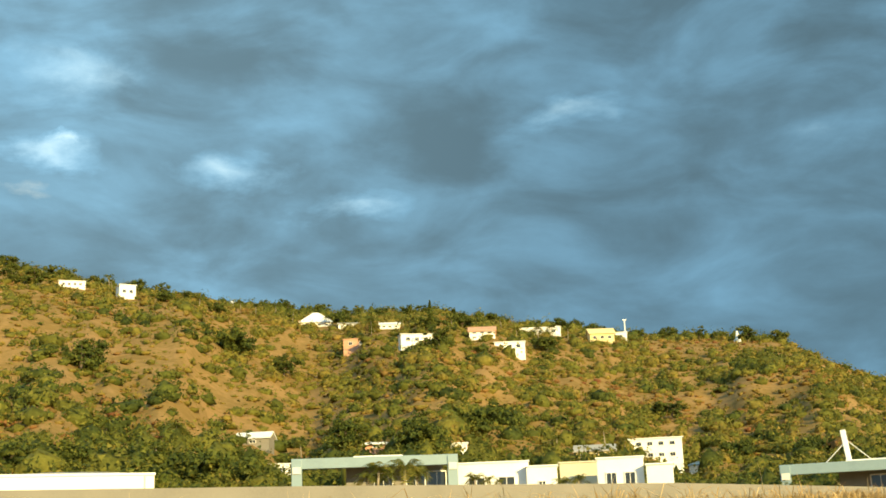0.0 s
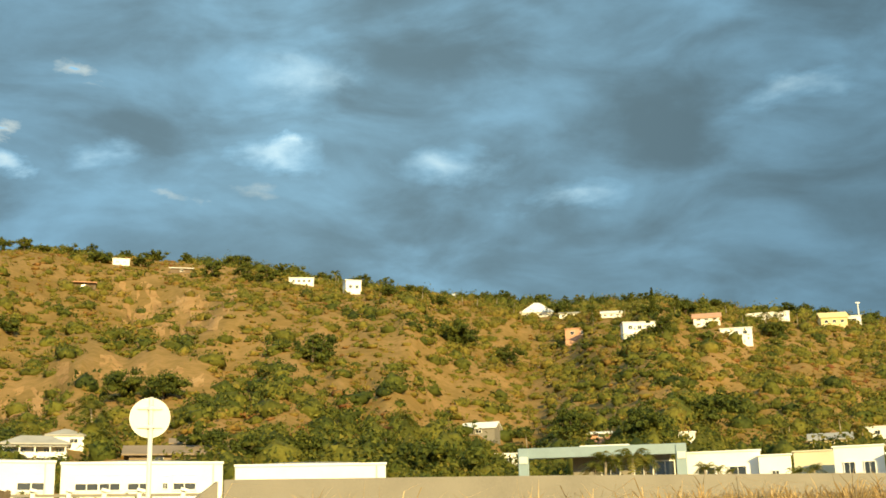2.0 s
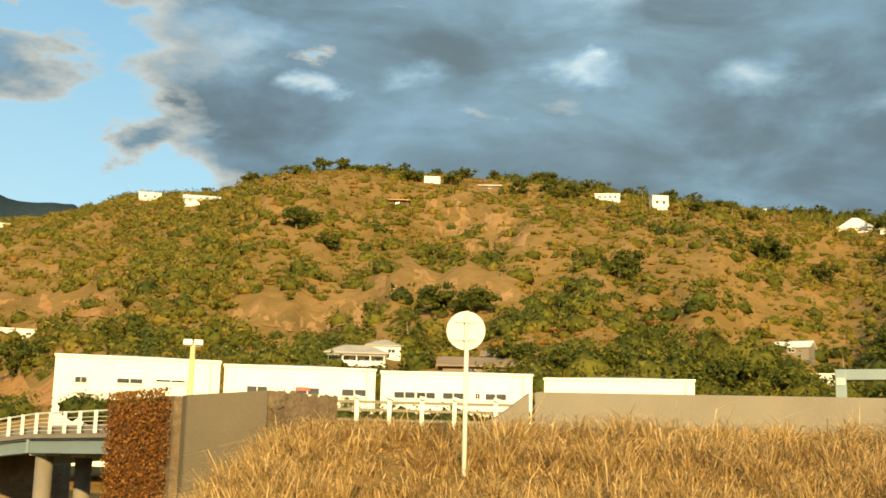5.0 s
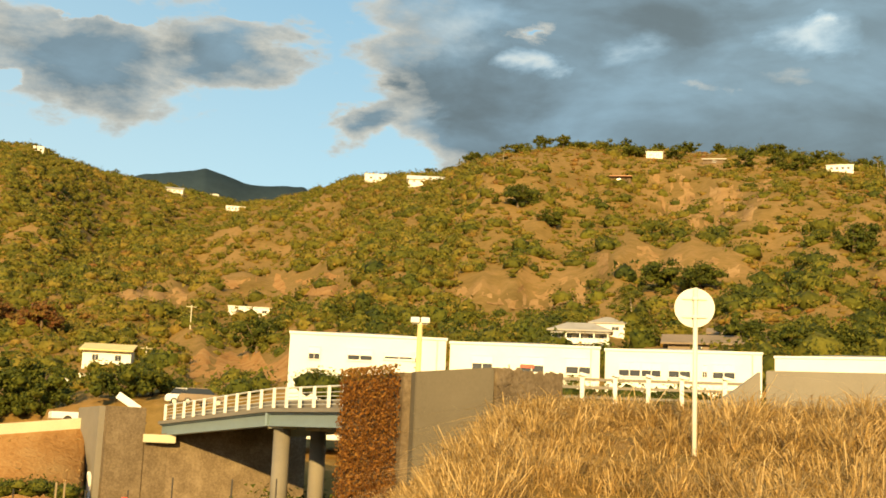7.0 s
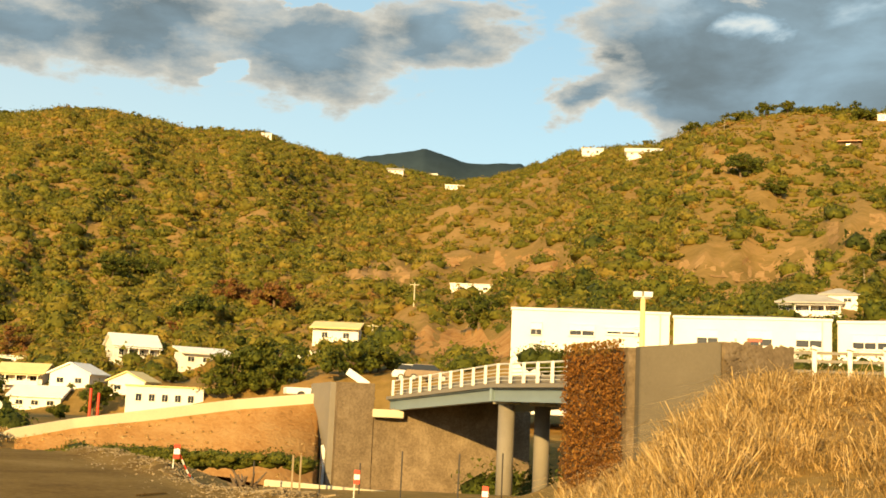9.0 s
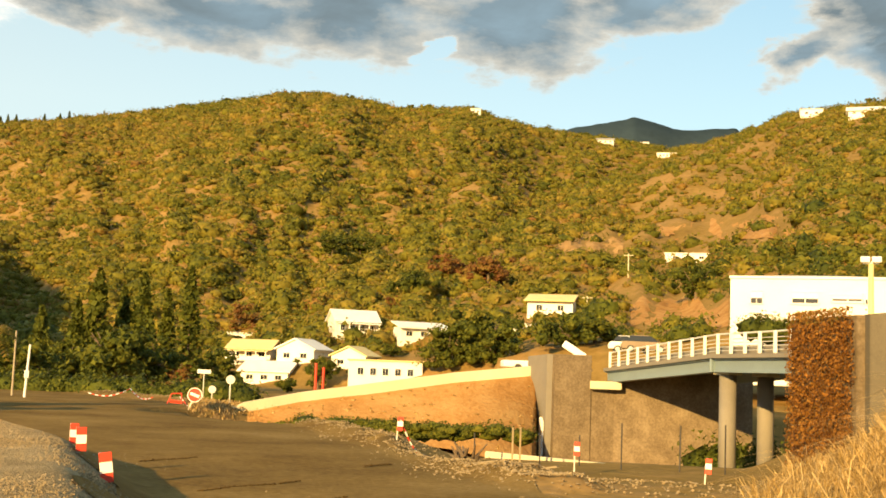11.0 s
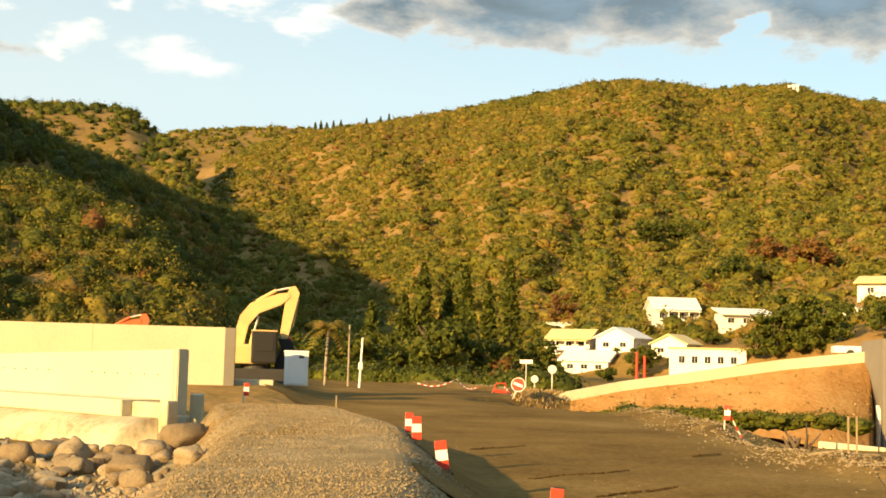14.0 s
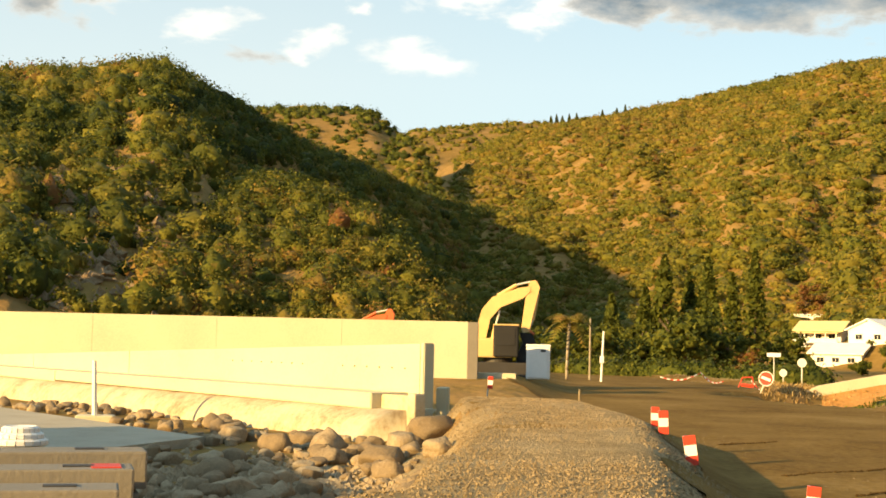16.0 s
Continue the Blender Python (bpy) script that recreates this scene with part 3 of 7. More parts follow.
def roof_hip(w, d, rise, over, z):
    bm = bmesh.new()
    a, b = w / 2 + over, d / 2 + over
    k = max(a - b, 0.15 * a)
    lo = [bm.verts.new((x, y, z - 0.18)) for x, y in ((-a, -b), (a, -b), (a, b), (-a, b))]
    up = [bm.verts.new((x, y, z)) for x, y in ((-a, -b), (a, -b), (a, b), (-a, b))]
    r0, r1 = bm.verts.new((-k, 0, z + rise)), bm.verts.new((k, 0, z + rise))
    bm.faces.new(lo[::-1])
    for i in range(4):
        bm.faces.new((lo[i], lo[(i + 1) % 4], up[(i + 1) % 4], up[i]))
    bm.faces.new((up[0], up[1], r1, r0))
    bm.faces.new((up[1], up[2], r1))
    bm.faces.new((up[2], up[3], r0, r1))
    bm.faces.new((up[3], up[0], r0))
    return bm


def house(az, el, wide, tall, roof, label, wall="white", cover="roof_grey", turn=0.0, windows=3, veranda=False, storeys=1, deep=0.8, sink=0.6, share=0.62):
    """A house on the hillside: bearing, slope angle of its foot, apparent width and height in degrees."""
    at, d = seat(az, el)
    w, h = d * radians(wide) * 0.95, d * radians(tall) * 0.88
    CLEAR.append((az, d, wide * 0.5))
    at = bearing(az, d + w * deep * 0.5, at.z - sink)
    ob = thing("house", label, "house", at, az + turn)
    dp = w * deep
    body = h if roof == "flat" else h * (share if roof != "shed" else 0.75)
    rise = h - body
    if roof in ("x", "y"):
        part("wall", gable_walls(w * 0.92, dp, body + sink, rise * 0.94, roof), M[wall], ob)
        part("roof", roof_gable(w * 0.92, dp, rise, w * 0.06, body + sink, roof), M[cover], ob)
    elif roof == "hip":
        part("wall", boxed((w * 0.92, dp, body + sink + 2), (0, 0, (body + sink - 2) / 2), bevel=0.04), M[wall], ob)
        part("roof", roof_hip(w * 0.92, dp, rise, w * 0.06, body + sink + 0.1), M[cover], ob)
    elif roof == "shed":
        part("wall", boxed((w * 0.9, dp * 0.8, body + sink + 2), (0, 0.1 * dp, (body + sink - 2) / 2), bevel=0.04), M[wall], ob)
        ang = math.degrees(math.atan2(rise * 1.3, dp))
        part("roof", boxed((w, dp * 1.1, 0.25), (0, 0, body + sink + rise * 0.45), (ang, 0, 0), 0.05), M[cover], ob)
    else:
        part("wall", boxed((w, dp, body + sink + 2), (0, 0, (body + sink - 2) / 2), bevel=0.05), M[wall], ob)
        part("roof", boxed((w + 0.5, dp + 0.5, 0.22), (0, 0, body + sink + 0.08), bevel=0.04), M[cover], ob)
    front = -dp / 2 if roof != "shed" else -0.3 * dp
    step = (body + 0.0) / storeys
    for s in range(storeys):
        for i in range(windows):
            x = (i + 0.5) / windows * w * 0.84 - w * 0.42
            ww = min(1.2, w * 0.4 / windows)
            window(ob, ww, min(1.1, step * 0.34), (x, front - 0.05, sink + step * (s + 0.55)))
    if veranda:
        part("veranda_roof", boxed((w * 0.95, 2.0, 0.14), (0, -dp / 2 - 1.05, body * 0.82 + sink), (6, 0, 0), 0.03), M[cover], ob)
        for i in range(5):
            x = -w * 0.43 + i * w * 0.215
            part("post", boxed((0.18, 0.18, body * 0.8 + sink + 2), (x, -dp / 2 - 1.8, (body * 0.78 + sink - 2) / 2), bevel=0.02), M["white"], ob)
        part("balustrade", boxed((w * 0.9, 0.1, 0.8), (0, -dp / 2 - 1.8, sink + 0.5), bevel=0.02), M["white"], ob)
    return ob


# the hamlet under the middle hill
house(58.80, 1.75, 2.29, 1.41, "x", "white two-storey house with pale gabled roof and veranda", cover="white", veranda=True, turn=14, windows=4)
house(63.95, 1.34, 1.33, 0.43, "flat", "small white flat-roofed house among trees", cover="white", windows=3)
house(63.20, 0.46, 2.30, 1.10, "x", "white house with pale roof and open veranda", cover="yellow_wall", veranda=True, turn=-18)
house(60.98, 0.42, 2.20, 1.27, "y", "white gable-fronted house on the hillside", cover="white", turn=-28, windows=2)
house(62.40, -0.60, 2.60, 1.20, "x", "bright white house with a low gabled roof", cover="white", turn=-20, windows=3)
house(58.60, 0.25, 2.00, 1.17, "y", "white house with cream gabled roof", cover="yellow_wall", turn=-25, windows=2)
house(57.19, -0.40, 3.60, 1.25, "flat", "long cream flat-roofed house above the ramp", wall="white", cover="yellow_wall", windows=5, deep=0.4)
house(55.63, 1.64, 2.70, 1.05, "shed", "modern white house with slanted roofs", cover="white", turn=20, windows=3, deep=0.5)
house(49.64, 3.01, 2.50, 1.25, "shed", "white hillside house with a pale lean-to roof", cover="yellow_wall", turn=-8, windows=2, deep=0.6)
house(50.88, 2.18, 1.17, 0.52, "flat", "small white outbuilding below the house", cover="white", windows=1)
house(43.45, 5.69, 2.21, 0.46, "flat", "low white building on a red earth terrace", cover="white", windows=3, deep=0.4)
# far up the valley
house(53.47, 12.25, 0.5, 0.33, "flat", "tiny white house on the hill crest", cover="white", windows=2)
house(47.35, 11.05, 0.87, 0.36, "x", "white farmhouse high up in the valley", cover="roof_grey", windows=3)
house(45.54, 11.15, 0.40, 0.2, "flat", "small white house high up in the valley", cover="white", windows=2)
house(44.50, 10.45, 0.98, 0.25, "flat", "long white building high up in the valley", cover="white", windows=5, deep=0.3)
# along the ridge of the town hill
house(9.43, 12.15, 0.62, 0.40, "hip", "white domed house on the ridge", cover="white", windows=1, share=0.3)
house(5.52, 11.20, 1.64, 0.95, "hip", "large house with a tall white roof on the ridge", cover="white", windows=4, share=0.3)
house(3.96, 11.15, 1.17, 0.36, "x", "grey-roofed house among palms on the ridge", windows=3)
house(3.55, 10.20, 1.27, 0.52, "flat", "salmon pink house on the upper slope", wall="pink", cover="pink", windows=2, turn=-12)
house(2.04, 11.05, 1.07, 0.42, "x", "white-roofed house on the ridge", cover="white", windows=3)
house(0.84, 10.28, 1.60, 0.58, "flat", "long white house with a chimney on the ridge", cover="white", windows=3, turn=10, deep=0.5)
house(-2.30, 10.42, 1.38, 0.76, "x", "red-brown roofed house with white walls on the ridge", cover="pink", windows=3, storeys=2)
house(-3.57, 9.80, 1.50, 0.52, "flat", "white cantilevered house on stilts on the upper slope", cover="white", windows=3, deep=0.6)
house(-5.02, 10.45, 2.01, 0.46, "flat", "long white house half hidden by palms", cover="white", windows=5, deep=0.4)
house(-7.80, 10.00, 1.30, 0.82, "x", "yellow villa with arched windows on the ridge", wall="yellow_wall", cover="yellow_wall", windows=3, storeys=1, turn=10)
house(-8.75, 10.00, 0.60, 0.48, "flat", "white annex beside the yellow villa", cover="white", windows=1)
house(14.24, 12.50, 0.80, 0.76, "flat", "white cubic house on the ridge", cover="white", windows=2, turn=15)
house(16.63, 12.95, 1.23, 0.36, "flat", "low white house on the ridge", cover="white", windows=4, deep=0.4)
house(38.08, 12.20, 1.07, 0.42, "flat", "white house on the far end of the ridge", cover="white", windows=2, deep=0.5)
house(35.71, 12.20, 1.80, 0.52, "x", "wide white house with porch on the ridge", cover="white", windows=4, deep=0.4)
house(26.57, 12.55, 1.30, 0.54, "shed", "dark hut with a red roof on the upper slope", wall="bark", cover="pink", windows=1)
house(24.95, 13.66, 0.80, 0.36, "flat", "white flat-roofed house on the crest", cover="white", windows=2, deep=0.5)
house(22.20, 13.40, 1.21, 0.40, "shed", "open shelter with a thin pale roof on the crest", wall="bark", cover="white", windows=1, deep=0.4)
# at the foot of the town hill
house(8.27, 5.86, 1.75, 0.72, "x", "small house with a grey-white sheet roof", wall="grey_concrete", cover="white", windows=1, turn=-15, deep=0.6)
house(7.06, 4.47, 1.20, 0.62, "flat", "white garden wall building under the trees", cover="white", windows=1, deep=0.5)
house(2.31, 5.55, 2.30, 0.45, "shed", "brown shed with a thin pale roof edge", wall="pink", cover="white", windows=2, deep=0.4)
house(-1.03, 5.17, 0.83, 0.60, "flat", "small white house among banana plants", cover="white", windows=1)
house(-7.24, 4.65, 2.00, 0.85, "x", "yellow house with a grey roof and palm", wall="yellow_wall", windows=3)
house(-9.97, 4.52, 2.50, 1.15, "flat", "white two-storey flat-roofed house with terrace", cover="white", windows=4, storeys=2, deep=0.5)
house(-11.87, 3.97, 1.12, 0.52, "hip", "pale green hipped roof among trees", cover="blue_steel", windows=1)
house(28.18, 5.02, 3.10, 1.25, "hip", "white colonial house with grey hipped roof and balcony", veranda=True, windows=5, deep=0.5)
house(26.94, 5.55, 1.81, 0.98, "hip", "grey hipped-roof house behind the colonial house", windows=2)
house(21.77, 4.74, 5.50, 1.05, "x", "long shed with a weathered brown roof", wall="roof_brown", cover="roof_brown", windows=2, deep=0.35)
house(21.33, 5.45, 2.30, 0.55, "x", "low house with a pale brown roof", wall="white", cover="roof_brown", windows=2, deep=0.4)


def white_block(az, d, z, w, h, panes, label, sign=False):
    """Long white flat-roofed block with a parapet and a row of window bands."""
    ob = thing("row_house", label, "building", bearing(az, d, z), az, "row of long white blocks")
    part("wall", boxed((w, 9.0, h + 2), (0, 4.5, h / 2 - 1), bevel=0.08), M["white"], ob)
    part("parapet", boxed((w + 0.16, 9.2, 0.22), (0, 4.5, h + 0.1), bevel=0.05), M["white"], ob)
    top = part("roof", roof_hip(w * 0.94, 8, 0.5, 0, h + 0.2), M["roof_grey"], ob)
    top.location.y = 4.5
    for x, ww, hh in panes:
        f = window(ob, ww, hh, (x * w, -0.06, h - 1.45))
        # pale sheet over the upper pane puts the washed-out bright glass into colour
        part("blind", boxed((ww * 0.94, 0.02, hh * 0.5), (0, -0.03, hh * 0.2)), M["sheet_white"], f, "pale sheet for the window's washed-out brightness")
    part("downpipe", rodded((w * 0.44, -0.1, -1), (w * 0.44, -0.1, h), 0.06), M["rail"], ob)
    if sign:
        part("sign", boxed((1.1, 0.06, 0.28), (0.02 * w, -0.16, h - 1.6)), M["red"], ob, "small red sign in a window")
    return ob


white_block(37.9, 98, 4.8, 12.4, 6.2, [(-0.34, 0.9, 1.0), (-0.05, 2.0, 0.9), (0.2, 2.4, 0.5), (0.3, 0.4, 0.8)], "long white overexposed building with palms before it")
white_block(30.65, 100, 5.2, 12.1, 5.75, [(-0.28, 1.7, 1.2), (-0.1, 0.2, 1.2), (0.05, 2.0, 1.3), (0.36, 2.1, 1.3)], "long white building with framed windows and red sign", True)
white_block(23.45, 102, 6.2, 12.5, 4.8, [(-0.34, 1.8, 1.2), (-0.2, 1.6, 1.2), (-0.02, 1.8, 1.2), (0.14, 0.4, 1.0), (0.26, 1.8, 1.2)], "long white building behind a guard rail")
white_block(16.0, 104, 6.6, 12.4, 4.3, [(-0.4, 0.5, 0.6), (-0.2, 0.5, 0.6), (0.0, 0.5, 0.6), (0.2, 0.5, 0.6), (0.38, 0.5, 0.6)], "long low white building behind a concrete wall")


def modern_block(az0, az1, d, el0, el1, label, panes=2, wall="white"):
    """Flat-roofed modern block between two bearings, with deep-set openings."""
    az = (az0 + az1) / 2
    w = d * radians(abs(az1 - az0))
    z0, z1 = EYE + d * math.tan(radians(el0)) - 3, EYE + d * math.tan(radians(el1))
    ob = thing("modern_house", label, "house", bearing(az, d, z0), az)
    part("wall", boxed((w, w * 0.6, z1 - z0), (0, w * 0.3, (z1 - z0) / 2), bevel=0.05), M[wall], ob)
    part("roof", boxed((w + 0.2, w * 0.6 + 0.2, 0.12), (0, w * 0.3, z1 - z0 + 0.06), bevel=0.03), M[wall], ob)
    for i in range(panes):
        x = (i + 0.5) / panes * w * 0.8 - w * 0.4
        window(ob, min(1.6, w * 0.22), 1.1, (x, -0.05, z1 - z0 - 1.6))
    CLEAR.append((az, d, abs(az1 - az0) * 0.6))
    return ob


modern_block(-0.9, -4.3, 95, 3.6, 4.75, "white modern flat-roofed house behind the wall", 2)
modern_block(-4.2, -5.6, 94, 3.6, 4.5, "white modern cube with one small window", 1)
# this wing's shade is put into its colour by duller concrete, not white
modern_block(-5.7, -7.4, 99, 3.6, 4.6, "pale shaded wing of a modern house", 0, "concrete")
modern_block(-7.4, -9.5, 94, 3.5, 4.72, "white modern house with a wide glazed opening", 2)
modern_block(-9.6, -10.8, 93, 3.3, 4.35, "white garage cube with blank walls", 0)


def steel_frame_building(az0, az1, d, el0, el1):
    """Blue-grey portal canopy: posts, deep edge beam, recessed wall."""
    az = (az0 + az1) / 2
    w = d * radians(abs(az1 - az0))
    z0, z1 = EYE + d * math.tan(radians(el0)) - 2.5, EYE + d * math.tan(radians(el1))
    h = z1 - z0
    ob = thing("canopy_building", "blue-grey flat canopy building with white recessed walls", "building", bearing(az, d, z0), az)
    part("beam", boxed((w, 0.5, 0.75), (0, 0, h - 0.4), bevel=0.03), M["blue_steel"], ob, "weathered blue-grey edge beam")
    part("roof", boxed((w, 7, 0.2), (0, 3.4, h - 0.15), bevel=0.03), M["blue_steel"], ob)
    for x in (-w / 2 + 0.4, w / 2 - 0.4):
        p = part("post", boxed((0.75, 0.7, h - 0.1), (x, 0, h / 2 - 0.05), bevel=0.04), M["blue_steel"], ob)
        part("cap", boxed((0.6, 0.1, 0.5), (x, -0.38, h - 0.9), bevel=0.03), M["rail"], p)
    part("wall", boxed((w * 0.6, 3.6, h - 0.4), (w * 0.12, 4.5, (h - 0.4) / 2), bevel=0.04), M["grey_concrete"], ob)
    part("lintel", boxed((w * 0.3, 0.8, 0.35), (0.02 * w, 1.0, h - 0.05), bevel=0.03), M["white"], ob)
    for x in (0.05, 0.25, 0.38):
        window(ob, 1.4, 1.4, (x * w, 2.65, h * 0.62))
    CLEAR.append((az, d, abs(az1 - az0) * 0.6))
    return ob


steel_frame_building(6.5, -1.1, 92, 4.0, 5.25)
steel_frame_building(-15.4, -23.0, 96, 3.0, 4.05)


def slope_patch(label, az0, az1, el0, el1, material, bite=0.0, seed=1):
    """Bare ground on a slope: a ragged sheet laid a hand above the land."""
    nu, nv = 26, 9
    pts = np.zeros((nv, nu, 3))
    for i in range(nu):
        az = az0 + (az1 - az0) * i / (nu - 1)
        edge = fbm(np.array([i * 0.35]), np.array([seed * 7.1]), seed)[0] * (el1 - el0) * 0.7
        for j in range(nv):
            at, d = seat(az, el0 + edge * 0.6 + (el1 - el0) * j / (nv - 1) * (1 + edge))
            pts[j, i] = (at.x, at.y, at.z + 0.25)
            if j % 2 == 0:
                CLEAR.append((az, d, abs(az1 - az0) / nu * 0.7))
    f = []
    for j in range(nv - 1):
        for i in range(nu - 1):
            if fbm(np.array([i * 0.3]), np.array([j * 0.45]), seed + 3)[0] > bite:
                f.append((j * nu + i, j * nu + i + 1, (j + 1) * nu + i + 1, (j + 1) * nu + i))
    tagged(new("bare_earth", joined("bare_earth", pts.reshape(-1, 3), np.array(f), M[material], smooth=True)), label, "bare earth", kind="structure")


slope_patch("orange earth terrace above the bridge", 46.0, 41.6, 2.7, 3.8, "bank", -0.25, 1)
slope_patch("orange earth cutting on the hillside", 44.8, 38.8, 6.7, 7.7, "bank", -0.08, 2)
slope_patch("rough brown earth cutting with rubble", 49.4, 46.4, 6.0, 6.7, "scar", -0.12, 3)
slope_patch("pale landslip scar on the dry hillside", 25.0, 19.6, 10.6, 12.6, "scar", -0.02, 4)
slope_patch("bare tan slope below the landslip", 27.5, 21.0, 8.3, 9.6, "scar", 0.03, 5)
slope_patch("bare tan patch low on the hillside", 34.0, 28.0, 6.6, 7.8, "scar", 0.03, 6)

# ---- plants ----
SEEDED = np.random.default_rng(7)


def leaf_quads(at, size, rng, out=None, three=False):
    """Small leaf clumps: a quad at every place, facing roughly outwards where a direction is given."""
    n = len(at)
    face = rng.normal(size=(n, 3)) if out is None else out + rng.normal(size=(n, 3)) * 0.5
    u = np.cross(face, rng.normal(size=(n, 3)))
    u /= np.linalg.norm(u, axis=1)[:, None]
    w = np.cross(u, face)
    w /= np.linalg.norm(w, axis=1)[:, None]
    u, w = u * size[:, None], w * (size * rng.uniform(0.5, 0.9, n))[:, None]
    if three:
        v = np.stack([at - u - w * 0.6, at + u - w * 0.6, at + w * 1.3], 1).reshape(-1, 3)
        return v, np.arange(n * 3).reshape(n, 3)
    v = np.stack([at - u, at - w, at + u, at + w], 1).reshape(-1, 3)
    return v, np.arange(n * 4).reshape(n, 4)


def ball(sub):
    bm = bmesh.new()
    bmesh.ops.create_icosphere(bm, subdivisions=sub, radius=1.0)
    v = np.array([p.co[:] for p in bm.verts])
    f = np.array([[q.index for q in t.verts] for t in bm.faces])
    bm.free()
    return v, f


BALL = {0: ball(1), 1: ball(2), 2: ball(3)}


def puffs(centres, radii, height, count, leaf, rng, tones, core=0, body=0.72):
    """Rounded leafy clumps: a lumpy core and count small leaf blades standing off its upper side.
    Returns vertices, triangles, tones and which triangles are smooth."""
    n = len(centres)
    bv, bf = BALL[core]
    freq = rng.normal(size=(n, 4, 3)) * 3.2
    phase = rng.uniform(0, 6.28, (n, 4))

    def swell(d):
        w = np.einsum("nkc,nmc->nmk", freq, d) + phase[:, None]
        return np.clip(1 + 0.15 * np.sin(w).sum(2), 0.55, 1.5)
    d = np.repeat(bv[None], n, 0)
    squash = np.stack([rng.uniform(0.85, 1.15, n), rng.uniform(0.85, 1.15, n), height], 1)[:, None]
    cv = d * (swell(d) * radii[:, None] * body)[..., None] * squash + centres[:, None]
    cf = bf[None] + (np.arange(n) * len(bv))[:, None, None]
    e = rng.normal(size=(n, count, 3))
    e /= np.linalg.norm(e, axis=2)[..., None]
    e[..., 2] = np.abs(e[..., 2]) * 1.1 - 0.15
    p = e * (swell(e) * radii[:, None] * rng.uniform(body * 0.95, 1.15, (n, count)))[..., None] * squash + centres[:, None]
    size = (leaf[:, None] * rng.uniform(0.45, 1.25, (n, count))).ravel()
    lv, lf = leaf_quads(p.reshape(-1, 3), size, rng, e.reshape(-1, 3) + [0, 0, 0.2], True)
    nv = n * len(bv)
    v = np.concatenate([cv.reshape(-1, 3), lv])
    f = np.concatenate([cf.reshape(-1, 3), lf + nv])
    tone = np.concatenate([np.repeat(tones, len(bv)), np.repeat(np.clip(tones + rng.normal(0, 0.04, n), 0, 1), count * 3)])
    return v, f, tone, np.arange(len(f)) < n * len(bf)


def scatter(key, n, az0, az1, rng, s0=0.02, s1=1.03):
    """Random places on one hill's slope, even over its area."""
    power, rows = HILLS[key]
    a = np.array(rows, float)
    az = rng.uniform(az0, az1, n * 3)
    dc, df = np.interp(az, a[:, 0], a[:, 1]), np.interp(az, a[:, 0], a[:, 3])
    s = rng.uniform(s0, s1, n * 3)
    r = df + (dc - df) * s
    keep = rng.random(n * 3) < (r / dc) ** 0.6
    az, r, s = az[keep][:n], r[keep][:n], s[keep][:n]
    x, y = -r * np.sin(np.radians(az)), r * np.cos(np.radians(az))
    z = land(x, y)
    on = z <= hill(az, r, key)[0] + 0.01
    return x[on], y[on], z[on], az[on], s[on]


def thicket(name, label, key, n, az0, az1, radius, count, tone_of, material, leaf=0.22, s0=0.02, s1=1.03, tall=0.85, gaps=0.0, core=0, thin=0.0):
    rng = np.random.default_rng(sum(map(ord, name)))
    x, y, z, az, s = scatter(key, n, az0, az1, rng, s0, s1)
    if gaps:
        keep = fbm(x * 0.018, y * 0.018, 21, 3) + rng.normal(0, 0.06, len(x)) > gaps
        x, y, z, az, s = x[keep], y[keep], z[keep], az[keep], s[keep]
    far = np.hypot(x, y)
    free = np.ones(len(x), bool)
    for ca, cd, cw in CLEAR:
        free &= ~((np.abs(az - ca) < cw) & (far > cd - 4.5) & (far < cd + 8))
    if thin:
        free &= (az1 - az) / thin > rng.random(len(x)) + 1.5 * fbm(x * 0.03, y * 0.03, 8, 2)
    if key == "knoll":
        free &= ~((az > 93.5) & (s > 0.15) & (s < 0.85) & (rng.random(len(x)) < 0.6))
    x, y, z, az, s = x[free], y[free], z[free], az[free], s[free]
    m = len(x)
    r = radius[0] + (radius[1] - radius[0]) * rng.random(m) ** 1.8
    c = np.stack([x, y, z + r * 0.15], 1)
    t = np.clip(tone_of(x, y, s, rng), 0, 1)
    v, f, tone, even = puffs(c, r, tall * rng.uniform(0.7, 1.2, m), count, np.maximum(r * leaf, 0.2), rng, t, core)
    ob = new(name, joined(name, v, f, material, tone, even))
    return tagged(ob, label, "shrubs", kind="stuff")


def tone_town(x, y, s, rng):
    return 0.44 + fbm(x * 0.012, y * 0.012, 2, 3) * 0.6 + rng.normal(0, 0.13, len(x)) - 0.10 * (1 - ease(0.05, 0.4, s))


def tone_town_low(x, y, s, rng):
    return 0.28 + rng.normal(0, 0.13, len(x))


def tone_middle(x, y, s, rng):
    return 0.51 + fbm(x * 0.01, y * 0.01, 4, 3) * 0.45 + rng.normal(0, 0.10, len(x))


def tone_near(x, y, s, rng):
    return 0.24 + fbm(x * 0.03, y * 0.03, 6, 3) * 1.1 + rng.normal(0, 0.2, len(x))


def tone_dry(x, y, s, rng):
    return 0.66 + fbm(x * 0.02, y * 0.02, 14, 3) * 0.5 + rng.normal(0, 0.10, len(x))


